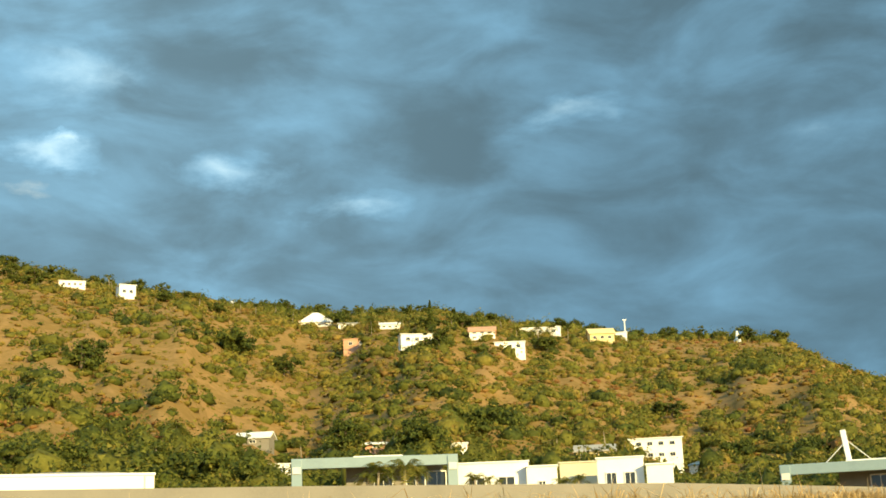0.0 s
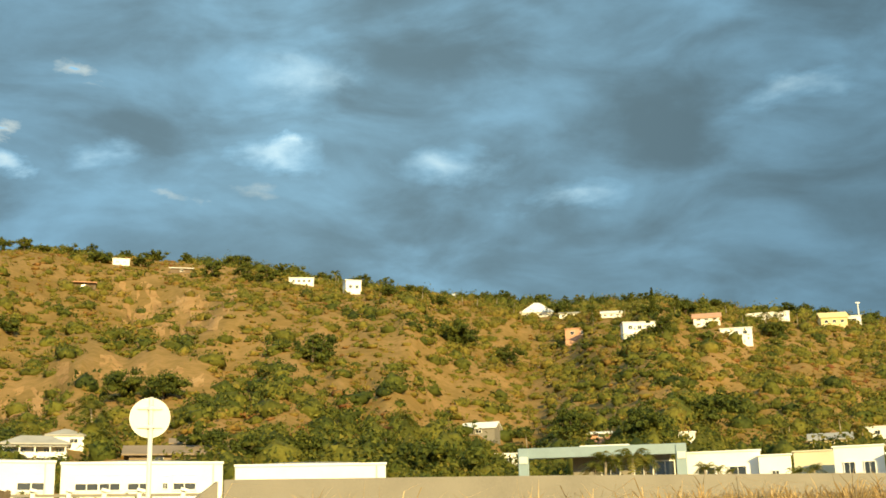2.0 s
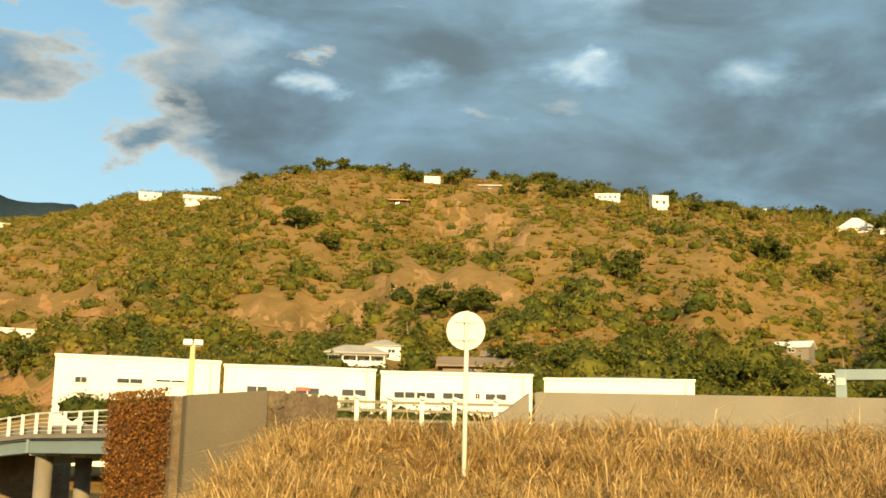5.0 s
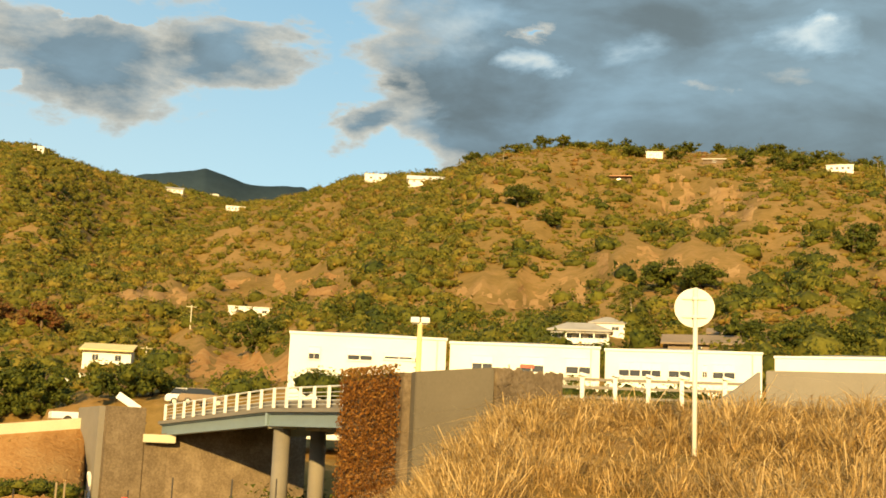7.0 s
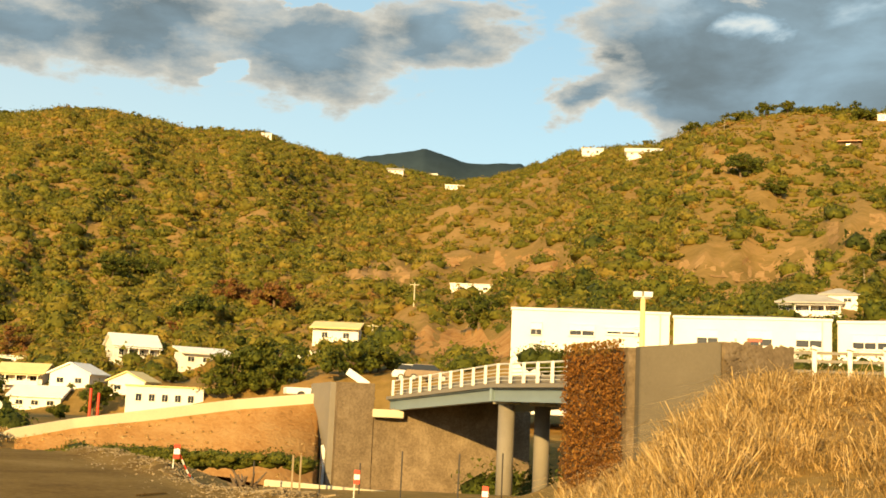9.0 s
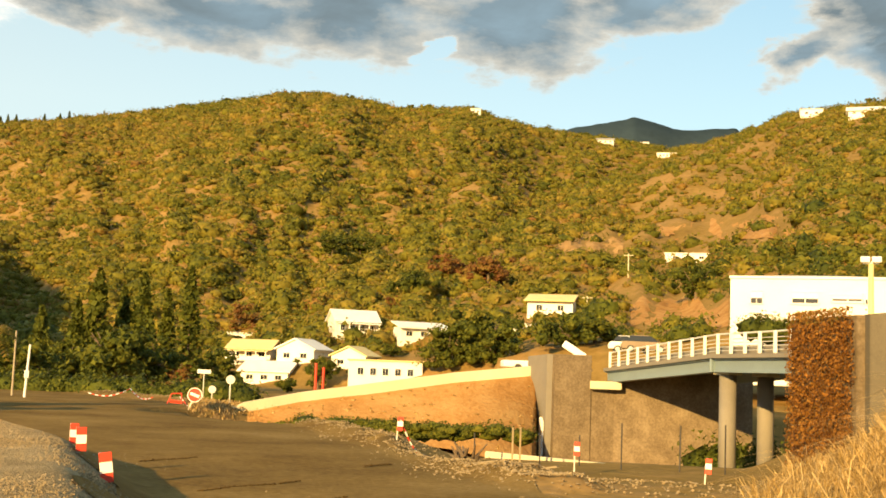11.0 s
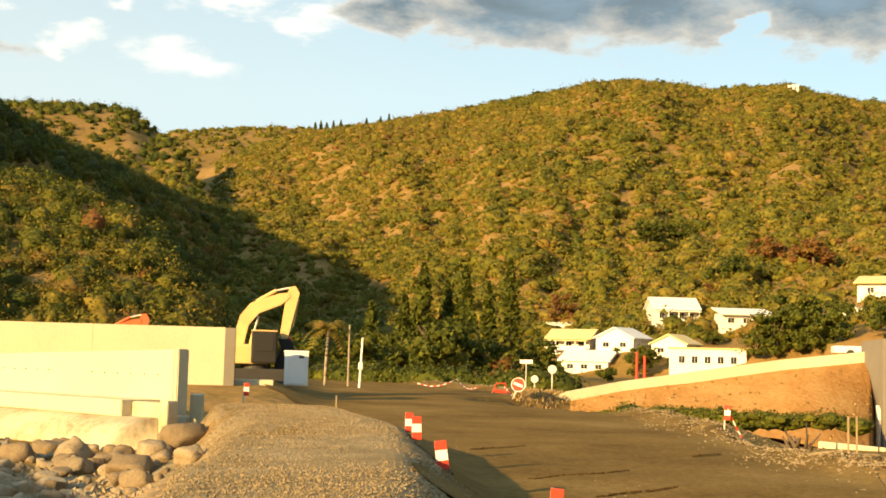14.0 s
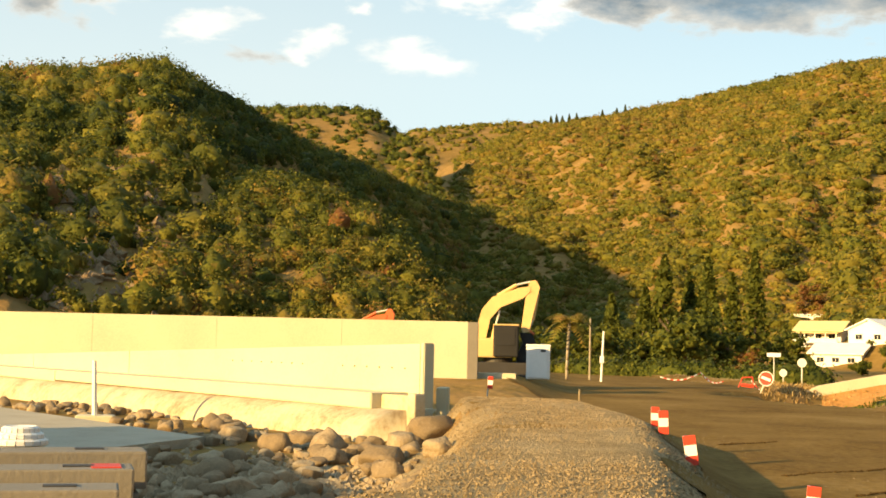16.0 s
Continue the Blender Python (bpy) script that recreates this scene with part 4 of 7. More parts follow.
thicket("shrub", "olive green bushes dotted over a dry hillside", "town", 6000, -30, 46, (0.7, 3.6), 66, tone_town, M["scrub"], 0.145, gaps=-0.03, tall=0.7)
thicket("garden_scrub", "dense olive and rust-brown scrub below the ridge houses", "town", 2500, -30, 10, (0.8, 3.4), 66, tone_town, M["scrub"], 0.145, tall=0.85, s1=0.92, gaps=-0.08, thin=9.0)
thicket("saddle_shrub", "green bushes on the saddle between the hills", "town", 2600, 33, 50, (1.0, 3.8), 56, tone_middle, M["scrub"], 0.155, tall=0.7)
thicket("ridge_shrub", "dark green gardens along the ridge", "town", 900, -16, 22, (1.1, 3.2), 80, tone_town_low, M["scrub"], 0.14, s0=0.88, s1=1.02, tall=1.4)
thicket("dry_brush", "low straw-brown brush on a dry hillside", "town", 13000, -30, 46, (0.5, 1.9), 12, tone_dry, M["scrub"], 0.24, tall=0.5)
thicket("foot_wood", "dense green trees at the foot of the hill", "town", 1000, -30, 24, (1.2, 3.8), 130, tone_town_low, M["scrub"], 0.12, s0=-0.05, s1=0.17, tall=1.2, thin=10.0)
thicket("foot_scrub", "scattered green trees among dry grass at the foot of the hill", "town", 260, 20, 48, (1.0, 3.4), 130, tone_town, M["scrub"], 0.12, s0=-0.05, s1=0.15, tall=1.0)
thicket("wood", "yellow-green scrub wood covering a round hill", "middle", 10500, 42, 80, (1.2, 4.3), 56, tone_middle, M["scrub"], 0.155, tall=0.7)
thicket("olive_brush", "low olive brush between the trees of a round hill", "middle", 15000, 42, 80, (0.9, 2.7), 12, lambda x, y, s, g: 0.56 + g.normal(0, 0.12, len(x)), M["scrub"], 0.24, tall=0.55)
thicket("back_wood", "dark scrub wood on a ridge behind the valley", "back", 1100, 72, 86, (2.5, 5.0), 40, tone_middle, M["scrub"], 0.16, s0=0.3)
thicket("spur_wood", "green wood on a rounded spur", "spur", 2600, 75, 106, (1.6, 4.2), 56, tone_near, M["scrub"], 0.14, s0=0.2)
thicket("near_wood", "dark green and rusty trees on a steep hillside", "near", 4800, 73.0, 108, (0.9, 3.4), 110, tone_near, M["scrub"], 0.105, tall=1.05)
thicket("knoll_wood", "olive and rusty trees on a rocky knoll", "knoll", 1700, 78, 108, (0.8, 2.4), 140, tone_near, M["scrub"], 0.105, tall=1.0)

# ---- trees, palms and conifers ----


def mesh_from(name, v, f, tone, material, parent, even=False):
    ob = new(name, joined(name, v, f, material, tone, even))
    ob.parent = parent
    return ob


def tree(at, w, h, tone, label, material="scrub", count=2900, seed=0):
    """A broad tree: tapered trunk, limbs, and a crown of many leaf clumps."""
    rng = np.random.default_rng(seed)
    ob = thing("tree", label, "tree", at)
    bm = bmesh.new()
    rod(bm, (0, 0, -0.5), (0, 0, h * 0.45), w * 0.035 + 0.08, w * 0.02 + 0.05, 8)
    for i in range(6):
        a = rng.uniform(0, 6.28)
        rod(bm, (0, 0, h * rng.uniform(0.2, 0.42)), (math.cos(a) * w * 0.3, math.sin(a) * w * 0.3, h * rng.uniform(0.5, 0.8)), w * 0.018 + 0.04, 0.03, 6)
    part("trunk", bm, M["bark"], ob)
    n = 34
    c = rng.normal(size=(n, 3)) * [0.25 * w, 0.25 * w, 0.16 * h] + [0, 0, h * 0.58]
    c[:, 2] = np.clip(c[:, 2] + rng.uniform(-0.3, 0.05, n) * h, h * 0.12, h * 0.85)
    c[:, :2] *= (1.25 - np.abs(c[:, 2:] / h - 0.5))
    r = rng.uniform(0.10, 0.22, n) * w
    v, f, t, even = puffs(c, r, np.full(n, 0.85), count // n, np.full(n, 0.032 * w + 0.05), rng, np.clip(tone + rng.normal(0, 0.08, n), 0, 1), 0, 0.5)
    mesh_from("crown", v, f, t, M[material], ob, even)
    return ob


def hill_tree(az, el, wide, tall, label, tone=0.1, material="scrub"):
    at, d = seat(az, el)
    tree(at, d * radians(wide), d * radians(tall), tone, label, material, seed=int(abs(az) * 100))


DARK = "round dark green tree on the dry hillside"
for az, el, wide, tall in ((16.06, 9.28, 2.1, 1.5), (9.42, 10.03, 1.95, 1.3), (43.07, 3.97, 2.14, 1.8), (59.9, 5.45, 1.2, 1.3), (58.6, 5.45, 1.2, 1.2), (55.97, 3.62, 1.83, 1.44),
                           (29.74, 10.43, 1.15, 0.8), (31.28, 11.24, 1.46, 1.3), (24.6, 7.66, 2.0, 1.43), (22.8, 7.66, 2.0, 1.3), (-10.8, 6.27, 1.14, 1.39), (7.0, 9.0, 1.2, 1.0)):
    hill_tree(az, el, wide, tall, DARK, 0.08)
for az, el, wide, tall in ((54.27, 0.29, 2.35, 2.6), (52.18, 0.24, 2.35, 2.73), (48.9, 1.53, 3.0, 1.7), (60.28, -0.72, 1.42, 1.8), (65.19, -0.89, 1.5, 1.78), (52.7, 0.87, 2.58, 2.5), (47.6, 1.85, 2.0, 1.6)):
    hill_tree(az, el, wide, tall, "bushy green tree beside the hillside houses", 0.16)
for az, el, wide, tall in ((61.6, -0.9, 0.9, 0.7), (58.4, -0.2, 0.8, 0.7), (60.0, 0.1, 0.7, 0.7), (63.9, -0.6, 0.9, 0.8), (57.0, 0.9, 0.8, 0.6), (64.9, 0.4, 1.0, 0.9), (55.0, 0.9, 1.0, 0.9), (61.8, 0.4, 0.6, 0.5)):
    hill_tree(az, el, wide, tall, "small garden tree between white houses", 0.14)
for az, el, wide, tall in ((10.43, 4.1, 3.4, 1.7), (4.19, 5.5, 1.81, 1.53), (0.82, 5.39, 2.34, 1.41), (-1.68, 6.07, 3.0, 1.41), (20.79, 5.36, 2.0, 1.04), (13.5, 4.9, 2.2, 1.3), (16.5, 4.9, 2.2, 1.4), (19.0, 4.9, 2.0, 1.2), (-13.5, 4.4, 1.6, 0.9), (-17, 4.3, 1.5, 0.9)):
    hill_tree(az, el, wide, tall, "dense dark green tree at the foot of the hill", 0.06)
for az, el, wide, tall in ((-14.45, 9.53, 0.75, 0.88), (-0.26, 10.0, 1.06, 1.5), (4.29, 11.2, 0.93, 0.8), (-1.37, 10.9, 1.07, 0.85), (0.3, 10.95, 0.94, 0.75), (-7.5, 10.5, 0.9, 0.55), (-5.29, 9.7, 1.06, 0.91),
                           (20.72, 13.1, 0.94, 0.95), (19.2, 13.0, 0.9, 1.05), (18.2, 13.0, 0.9, 0.9), (25.89, 13.7, 1.33, 0.55), (24.08, 13.6, 0.67, 0.55), (10.2, 11.9, 0.8, 0.5), (12.4, 12.4, 0.9, 0.4)):
    hill_tree(az, el, wide, tall, "dark tree standing on the ridge line", 0.1)
crest = random.Random(14)
for k in range(44):
    az = -16 + 52 * (k + crest.random()) / 44
    hill_tree(az, 30.0, crest.uniform(0.4, 0.95), crest.uniform(0.3, 0.75), "bushy garden tree on the ridge line", crest.uniform(0.08, 0.3))
for k in range(26):
    hill_tree(47 + 27 * (k + crest.random()) / 26, 30.0, crest.uniform(0.3, 0.6), crest.uniform(0.15, 0.36), "small wind-bent tree on the round hill's crest", crest.uniform(0.15, 0.4))
for az, el, wide, tall in ((54.2, 4.5, 1.8, 1.3), (52.6, 4.5, 1.8, 1.36), (57.0, 2.9, 0.8, 0.8)):
    hill_tree(az, el, wide, tall, "red-leaved flamboyant tree on the slope", 1.0)
for az, el, wide, tall in ((63.94, 1.72, 1.28, 1.42), (66.63, -0.94, 1.37, 1.77)):
    hill_tree(az, el, wide, tall, "rusty brown bare-looking tree near the houses", 0.95)
for az, d, wide, tall in ((69.3, 125, 4.0, 3.4), (67.4, 130, 1.9, 2.7), (71.6, 135, 2.0, 2.4), (64.8, 140, 1.6, 2.0), (73.6, 130, 2.2, 2.2), (76.5, 120, 2.4, 2.3)):
    tree(ground_at(az, d), d * radians(wide), d * radians(tall), 0.12, "tall leafy roadside tree", "scrub", 2600, int(az))


def palm(at, h, seed=0, label="coconut palm with drooping fronds", dry=0.2):
    rng = np.random.default_rng(seed)
    ob = thing("palm_tree", label, "palm")
    ob.matrix_basis = Matrix.Translation(at) @ Matrix.Rotation(rng.uniform(0, 6.28), 4, "Z")
    top = h * 0.72
    bm = bmesh.new()
    pts = [Vector((0.05 * h * (k / 6) ** 2, 0, -0.5 + (top + 0.5) * k / 6)) for k in range(7)]
    for a, b in zip(pts[:-1], pts[1:]):
        rod(bm, a, b, 0.013 * h + 0.04, 0.012 * h + 0.035, 8)
    part("trunk", bm, M["palm_bark"], ob, smooth=True)
    v, f = [], []
    n = 17
    for i in range(n):
        a = i * 2.4 + rng.uniform(-0.2, 0.2)
        lift, ln = rng.uniform(0.0, 1.5), h * rng.uniform(0.27, 0.38)
        rib = []
        for k in range(7):
            s = k / 6
            rib.append(pts[-1] + Vector((math.cos(a) * ln * s, math.sin(a) * ln * s, ln * (lift * s - 1.05 * s * s))))
        side = Vector((-math.sin(a), math.cos(a), 0))
        for k in range(6):
            for sg in (-1, 1):
                for q in (0.0, 0.5):
                    p = rib[k].lerp(rib[k + 1], q)
                    p2 = rib[k].lerp(rib[k + 1], q + 0.32)
                    wdt = ln * 0.33 * (1 - abs(k / 6 - 0.4))
                    tip = p + side * sg * wdt + Vector((math.cos(a), math.sin(a), -0.75)) * wdt * 0.7
                    b = len(v)
                    v += [p, p2, tip + (p2 - p) * 0.35, tip]
                    f.append((b, b + 1, b + 2, b + 3))
    t = np.repeat(rng.uniform(dry, dry + 0.35, n), len(v) // n)
    mesh_from("crown", np.array(v), np.array(f), t, M["scrub"], ob)
    return ob


def hill_palm(az, el, tall, dry=0.15):
    at, d = seat(az, el)
    palm(at, d * radians(tall), int(abs(az) * 50), "palm tree rising above hillside scrub", dry)


for row in ((1.4, 10.9, 0.8), (-0.9, 10.9, 0.75), (9.0, 11.9, 0.7), (10.9, 12.1, 0.7), (4.9, 11.2, 0.75), (-6.3, 10.2, 0.7), (12.6, 5.0, 1.2), (9.7, 4.9, 1.1), (6.2, 5.2, 1.0), (18.0, 5.0, 1.1), (-5.5, 5.0, 1.1), (-8.6, 4.9, 0.9), (11.85, 5.67, 1.6), (13.78, 5.08, 1.2), (13.29, 4.95, 0.95), (16.53, 4.51, 0.95), (8.42, 4.6, 1.3), (-7.71, 5.04, 1.4), (-3.22, 10.6, 1.05), (-4.92, 10.25, 0.9), (-5.5, 10.25, 0.9), (7.39, 11.65, 0.85), (8.31, 11.65, 0.8),
            (14.89, 13.1, 0.55), (2.9, 10.8, 0.95), (24.82, 5.05, 1.35), (25.2, 5.04, 1.5), (32.05, 13.4, 0.9), (15.0, 12.95, 0.8), (18.23, 13.25, 0.8), (25.8, 5.4, 2.75), (-19.19, 7.0, 0.65), (-3.9, 10.3, 0.8), (6.6, 11.4, 0.8)):
    hill_palm(*row)
for az, d, h, z in ((2.6, 84, 3.6, 7.2), (3.1, 85, 3.2, 7.2), (1.4, 84, 3.8, 7.2), (0.7, 85, 3.3, 7.2), (-1.9, 88, 2.6, 7.4), (-5.9, 90, 2.4, 7.2), (-6.5, 90, 2.6, 7.2), (2.03, 86, 2.6, 8.0), (1.0, 86, 2.6, 8.0), (-2.4, 90, 1.8, 8.0), (40.05, 92, 3.0, 6.0), (38.8, 92, 2.6, 6.0), (28.2, 92, 3.2, 6.2), (-3.0, 90, 1.6, 8.0)):
    palm(bearing(az, d, z - 0.6), h, int(az * 30 + 999), "small ornamental palm before a white building", 0.2)
# the sunlit yellow of this crown is put into its frond tone
palm(bearing(74.66, 76, 1.0), 76 * radians(3.2), 3, "coconut palm with sunlit yellow put into its fronds", 0.48)


def conifer(at, w, h, seed=0):
    """Columnar pine: straight trunk and tiers of short drooping boughs."""
    rng = np.random.default_rng(seed)
    ob = thing("conifer", "tall narrow dark conifer", "conifer", at)
    part("trunk", rodded((0, 0, -0.5), (0, 0, h * 0.97), 0.012 * h + 0.05, 0.02, 8), M["bark"], ob)
    n = 900
    s = rng.random(n) ** 0.75
    tier = np.round(s * 22) / 22
    reach = w * 0.5 * (1 - tier) ** 0.7 * rng.uniform(0.25, 1.0, n)
    a = rng.uniform(0, 6.28, n)
    p = np.stack([np.cos(a) * reach, np.sin(a) * reach, h * (0.12 + 0.86 * tier) - reach * 0.22 + rng.normal(0, 0.008 * h, n)], 1)
    v, f = leaf_quads(p, rng.uniform(0.5, 1.2, n) * w * 0.09 + 0.05, rng)
    mesh_from("crown", v, f, np.full(len(v), 0.1) + rng.random() * 0.08, M["scrub"], ob)
    return ob


for az, d, wide, tall in ((70.24, 150, 1.9, 5.3), (69.11, 155, 1.5, 4.5), (68.28, 150, 1.8, 5.2), (67.19, 150, 1.4, 4.5), (66.2, 150, 1.5, 5.6), (71.09, 150, 1.5, 3.8), (72.6, 150, 1.6, 3.4)):
    conifer(ground_at(az, d), d * radians(wide), d * radians(tall), int(az * 10))
for az, el, wide, tall in ((0.12, 10.45, 0.5, 1.95), (-1.04, 10.7, 0.28, 1.3), (2.9, 10.8, 0.26, 1.1)):
    at, d = seat(az, el)
    conifer(at, d * radians(wide), d * radians(tall), int(az * 10 + 50))
for az, tall in ((75.5, 0.3), (75.24, 0.4), (74.97, 0.34), (74.66, 0.42), (74.31, 0.4), (73.12, 0.36), (72.46, 0.34), (72.07, 0.42)):
    at, d = seat(az, 30.0)
    conifer(at, d * radians(0.24), d * radians(tall + 0.1), int(az * 10))

# ---- walls, bridge and roads ----


def wall_line(name, pts, top, low, thick, material, label, category="wall", kind="structure", parent=None, bevel=0.03):
    """A straight-sided wall through plan points, with one level top or a top given at each point."""
    bm = bmesh.new()
    n = len(pts)
    tops = top if isinstance(top, (list, tuple)) else [top] * n
    lows = low if isinstance(low, (list, tuple)) else [low] * n
    ring = []
    for i, p in enumerate(pts):
        a, b = Vector(pts[max(i - 1, 0)][:2]), Vector(pts[min(i + 1, n - 1)][:2])
        d = (b - a).normalized()
        o = Vector((-d.y, d.x)) * thick / 2
        q = Vector(p[:2])
        ring.append([bm.verts.new((*(q + o), lows[i])), bm.verts.new((*(q - o), lows[i])), bm.verts.new((*(q - o), tops[i])), bm.verts.new((*(q + o), tops[i]))])
    for r, s in zip(ring[:-1], ring[1:]):
        for k in range(4):
            bm.faces.new((r[k], r[(k + 1) % 4], s[(k + 1) % 4], s[k]))
    bm.faces.new(ring[0])
    bm.faces.new(ring[-1][::-1])
    bmesh.ops.recalc_face_normals(bm, faces=bm.faces)
    es = [e for e in bm.edges if e.calc_face_angle(0) > 0.5]
    bmesh.ops.bevel(bm, geom=es, offset=bevel, segments=2, affect="EDGES")
    ob = solid(name, bm, material, parent)
    return tagged(ob, label, category, kind=kind) if not parent else ob


# the spot over which the camera passes in the first half of its turn, from which the road, bridge and sign are set out
STAND = Vector((0.16, 0.18, 0.0))


def between(a, b, n):
    """n + 1 plan points on the straight line between two bearings with distances."""
    p, q = bearing(*a), bearing(*b)
    return [p.lerp(q, i / n) for i in range(n + 1)]


# concrete wall along the upper road, in cast panels
run = [bearing(19.9, 46), bearing(4.6, 47.4), bearing(-10.8, 54), bearing(-19.6, 66), bearing(-32, 90)]
wall_line("wall_road", run, 5.70, 1.0, 0.35, M["grey_concrete"], "long grey concrete wall above a bank of dry grass").location = STAND
end = [bearing(22.6, 45.4), bearing(21.4, 45.7), bearing(20.2, 45.95)]
wall_line("wall_end", end, [4.3, 4.9, 5.66], 1.0, 0.34, M["grey_concrete"], "sloping end of a grey concrete wall").location = STAND

# right-hand abutment of the bridge: creeper face, grey face, stone face
abut = thing("bridge_abutment", "grey concrete abutment with dry creeper and stone facing", "abutment", STAND, kind="structure")
wall_line("creeper_face", [bearing(38.75, 47.5), bearing(35.95, 42.6)], [5.02, 4.98], -3.2, 0.6, M["stone"], "", parent=abut)
# the weak grazing light on concrete_face is put into its darker colour
wall_line("concrete_face", [bearing(35.9, 42.4), bearing(32.3, 43.4)], [5.0, 5.32], -1.0, 0.6, M["dark_concrete"], "", parent=abut)
wall_line("stone_face", [bearing(32.25, 43.5), bearing(29.2, 46)], [5.34, 5.2], 0, 0.5, M["stone"], "", parent=abut)
rng = np.random.default_rng(11)


def creeper():
    a, b = bearing(38.7, 47.3), bearing(35.98, 42.45)
    n = 15000
    s = rng.random(n)
    # the facing towards the eye is thickly grown, the far corner thinner at its foot
    z = 5.25 - rng.random(n) ** 1.1 * 7.6
    p = np.array(a)[None] * (1 - s[:, None]) + np.array(b)[None] * s[:, None]
    out = np.array((b - a).normalized().cross(Vector((0, 0, 1))))
    if out @ np.array(a) > 0:
        out = -out
    p = p + out * (0.32 + rng.random(n) * 0.28)[:, None]
    p[:, 2] = z
    keep = s < 0.985 - 0.12 * fbm(z * 0.9, z * 0, 3) - 0.05 * np.clip((3 - z) / 6, 0, 1)
    p = p[keep]
    v, f = leaf_quads(p, rng.uniform(0.03, 0.075, len(p)), rng, np.tile(out, (len(p), 1)))
    t = np.clip(np.repeat(0.35 + rng.normal(0, 0.2, len(p)) + 0.8 * (p[:, 2] > 4.8), 4), 0, 1)
    ob = mesh_from("creeper", v, f, t, M["rust"], abut)
    ob["label"] = "rust-brown dry creeper leaves"


creeper()


def stones_on(name, a, b, z0, z1, parent, off, n, size):
    """Rough stones set proud of a face between two plan points."""
    v, f = [], []
    out = (b - a).normalized().cross(Vector((0, 0, 1)))
    if out.dot(a) > 0:
        out = -out
    for i in range(n):
        p = a.lerp(b, rng.random()) + out * off
        p.z = rng.uniform(z0, z1)
        r = rng.uniform(*size)
        k = len(v)
        u = (b - a).normalized()
        for x, zz in ((-1, -0.7), (0.3, -1), (1, -0.4), (0.8, 0.8), (-0.3, 1), (-1, 0.4)):
            v.append(p + u * x * r * rng.uniform(0.7, 1.1) + Vector((0, 0, zz * r * 0.7)))
        v.append(p + out * r * rng.uniform(0.03, 0.12))
        f += [(k + j, k + (j + 1) % 6, k + 6) for j in range(6)]
    ob = new(name, joined(name, np.array(v), np.array(f), M["stone"]))
    ob.parent = parent
    ob["kind"] = "stuff"
    return ob


stones_on("stone", bearing(32.1, 43.5), bearing(29.3, 46), 2.5, 5.3, abut, 0.25, 420, (0.1, 0.22))

# left-hand abutment: corner pier and long stone-faced front
left = thing("stone_abutment", "tall stone-faced bridge abutment with a narrow side face", "abutment", kind="structure")
wall_line("side_face", [bearing(50.35, 88.5), bearing(49.45, 83.4)], [4.22, 4.3], -4, 0.8, M["grey_concrete"], "", parent=left)
wall_line("front_face", [bearing(49.42, 83.2), bearing(47.75, 83.9)], 4.32, -4, 0.8, M["stone"], "", parent=left)
wall_line("bearing_face", [bearing(47.72, 84), bearing(46.6, 84.4), bearing(43.4, 83.6), bearing(40.5, 84)], [2.48, 2.75, 3.45, 3.7], -4, 0.8, M["stone"], "", parent=left)
wall_line("bearing_shelf", [bearing(47.72, 83.5), bearing(46.3, 83.5)], 2.62, 2.1, 1.2, M["concrete"], "", parent=left)
stones_on("stone", bearing(49.35, 83.2), bearing(47.8, 83.9), -2.6, 4.2, left, 0.395, 260, (0.08, 0.18))
wall_line("painted_tag", [bearing(49.75, 84.3), bearing(49.63, 83.9)], [0.1, -0.2], [-2.4, -2.6], 0.83, M["sheet_white"], "", parent=left)


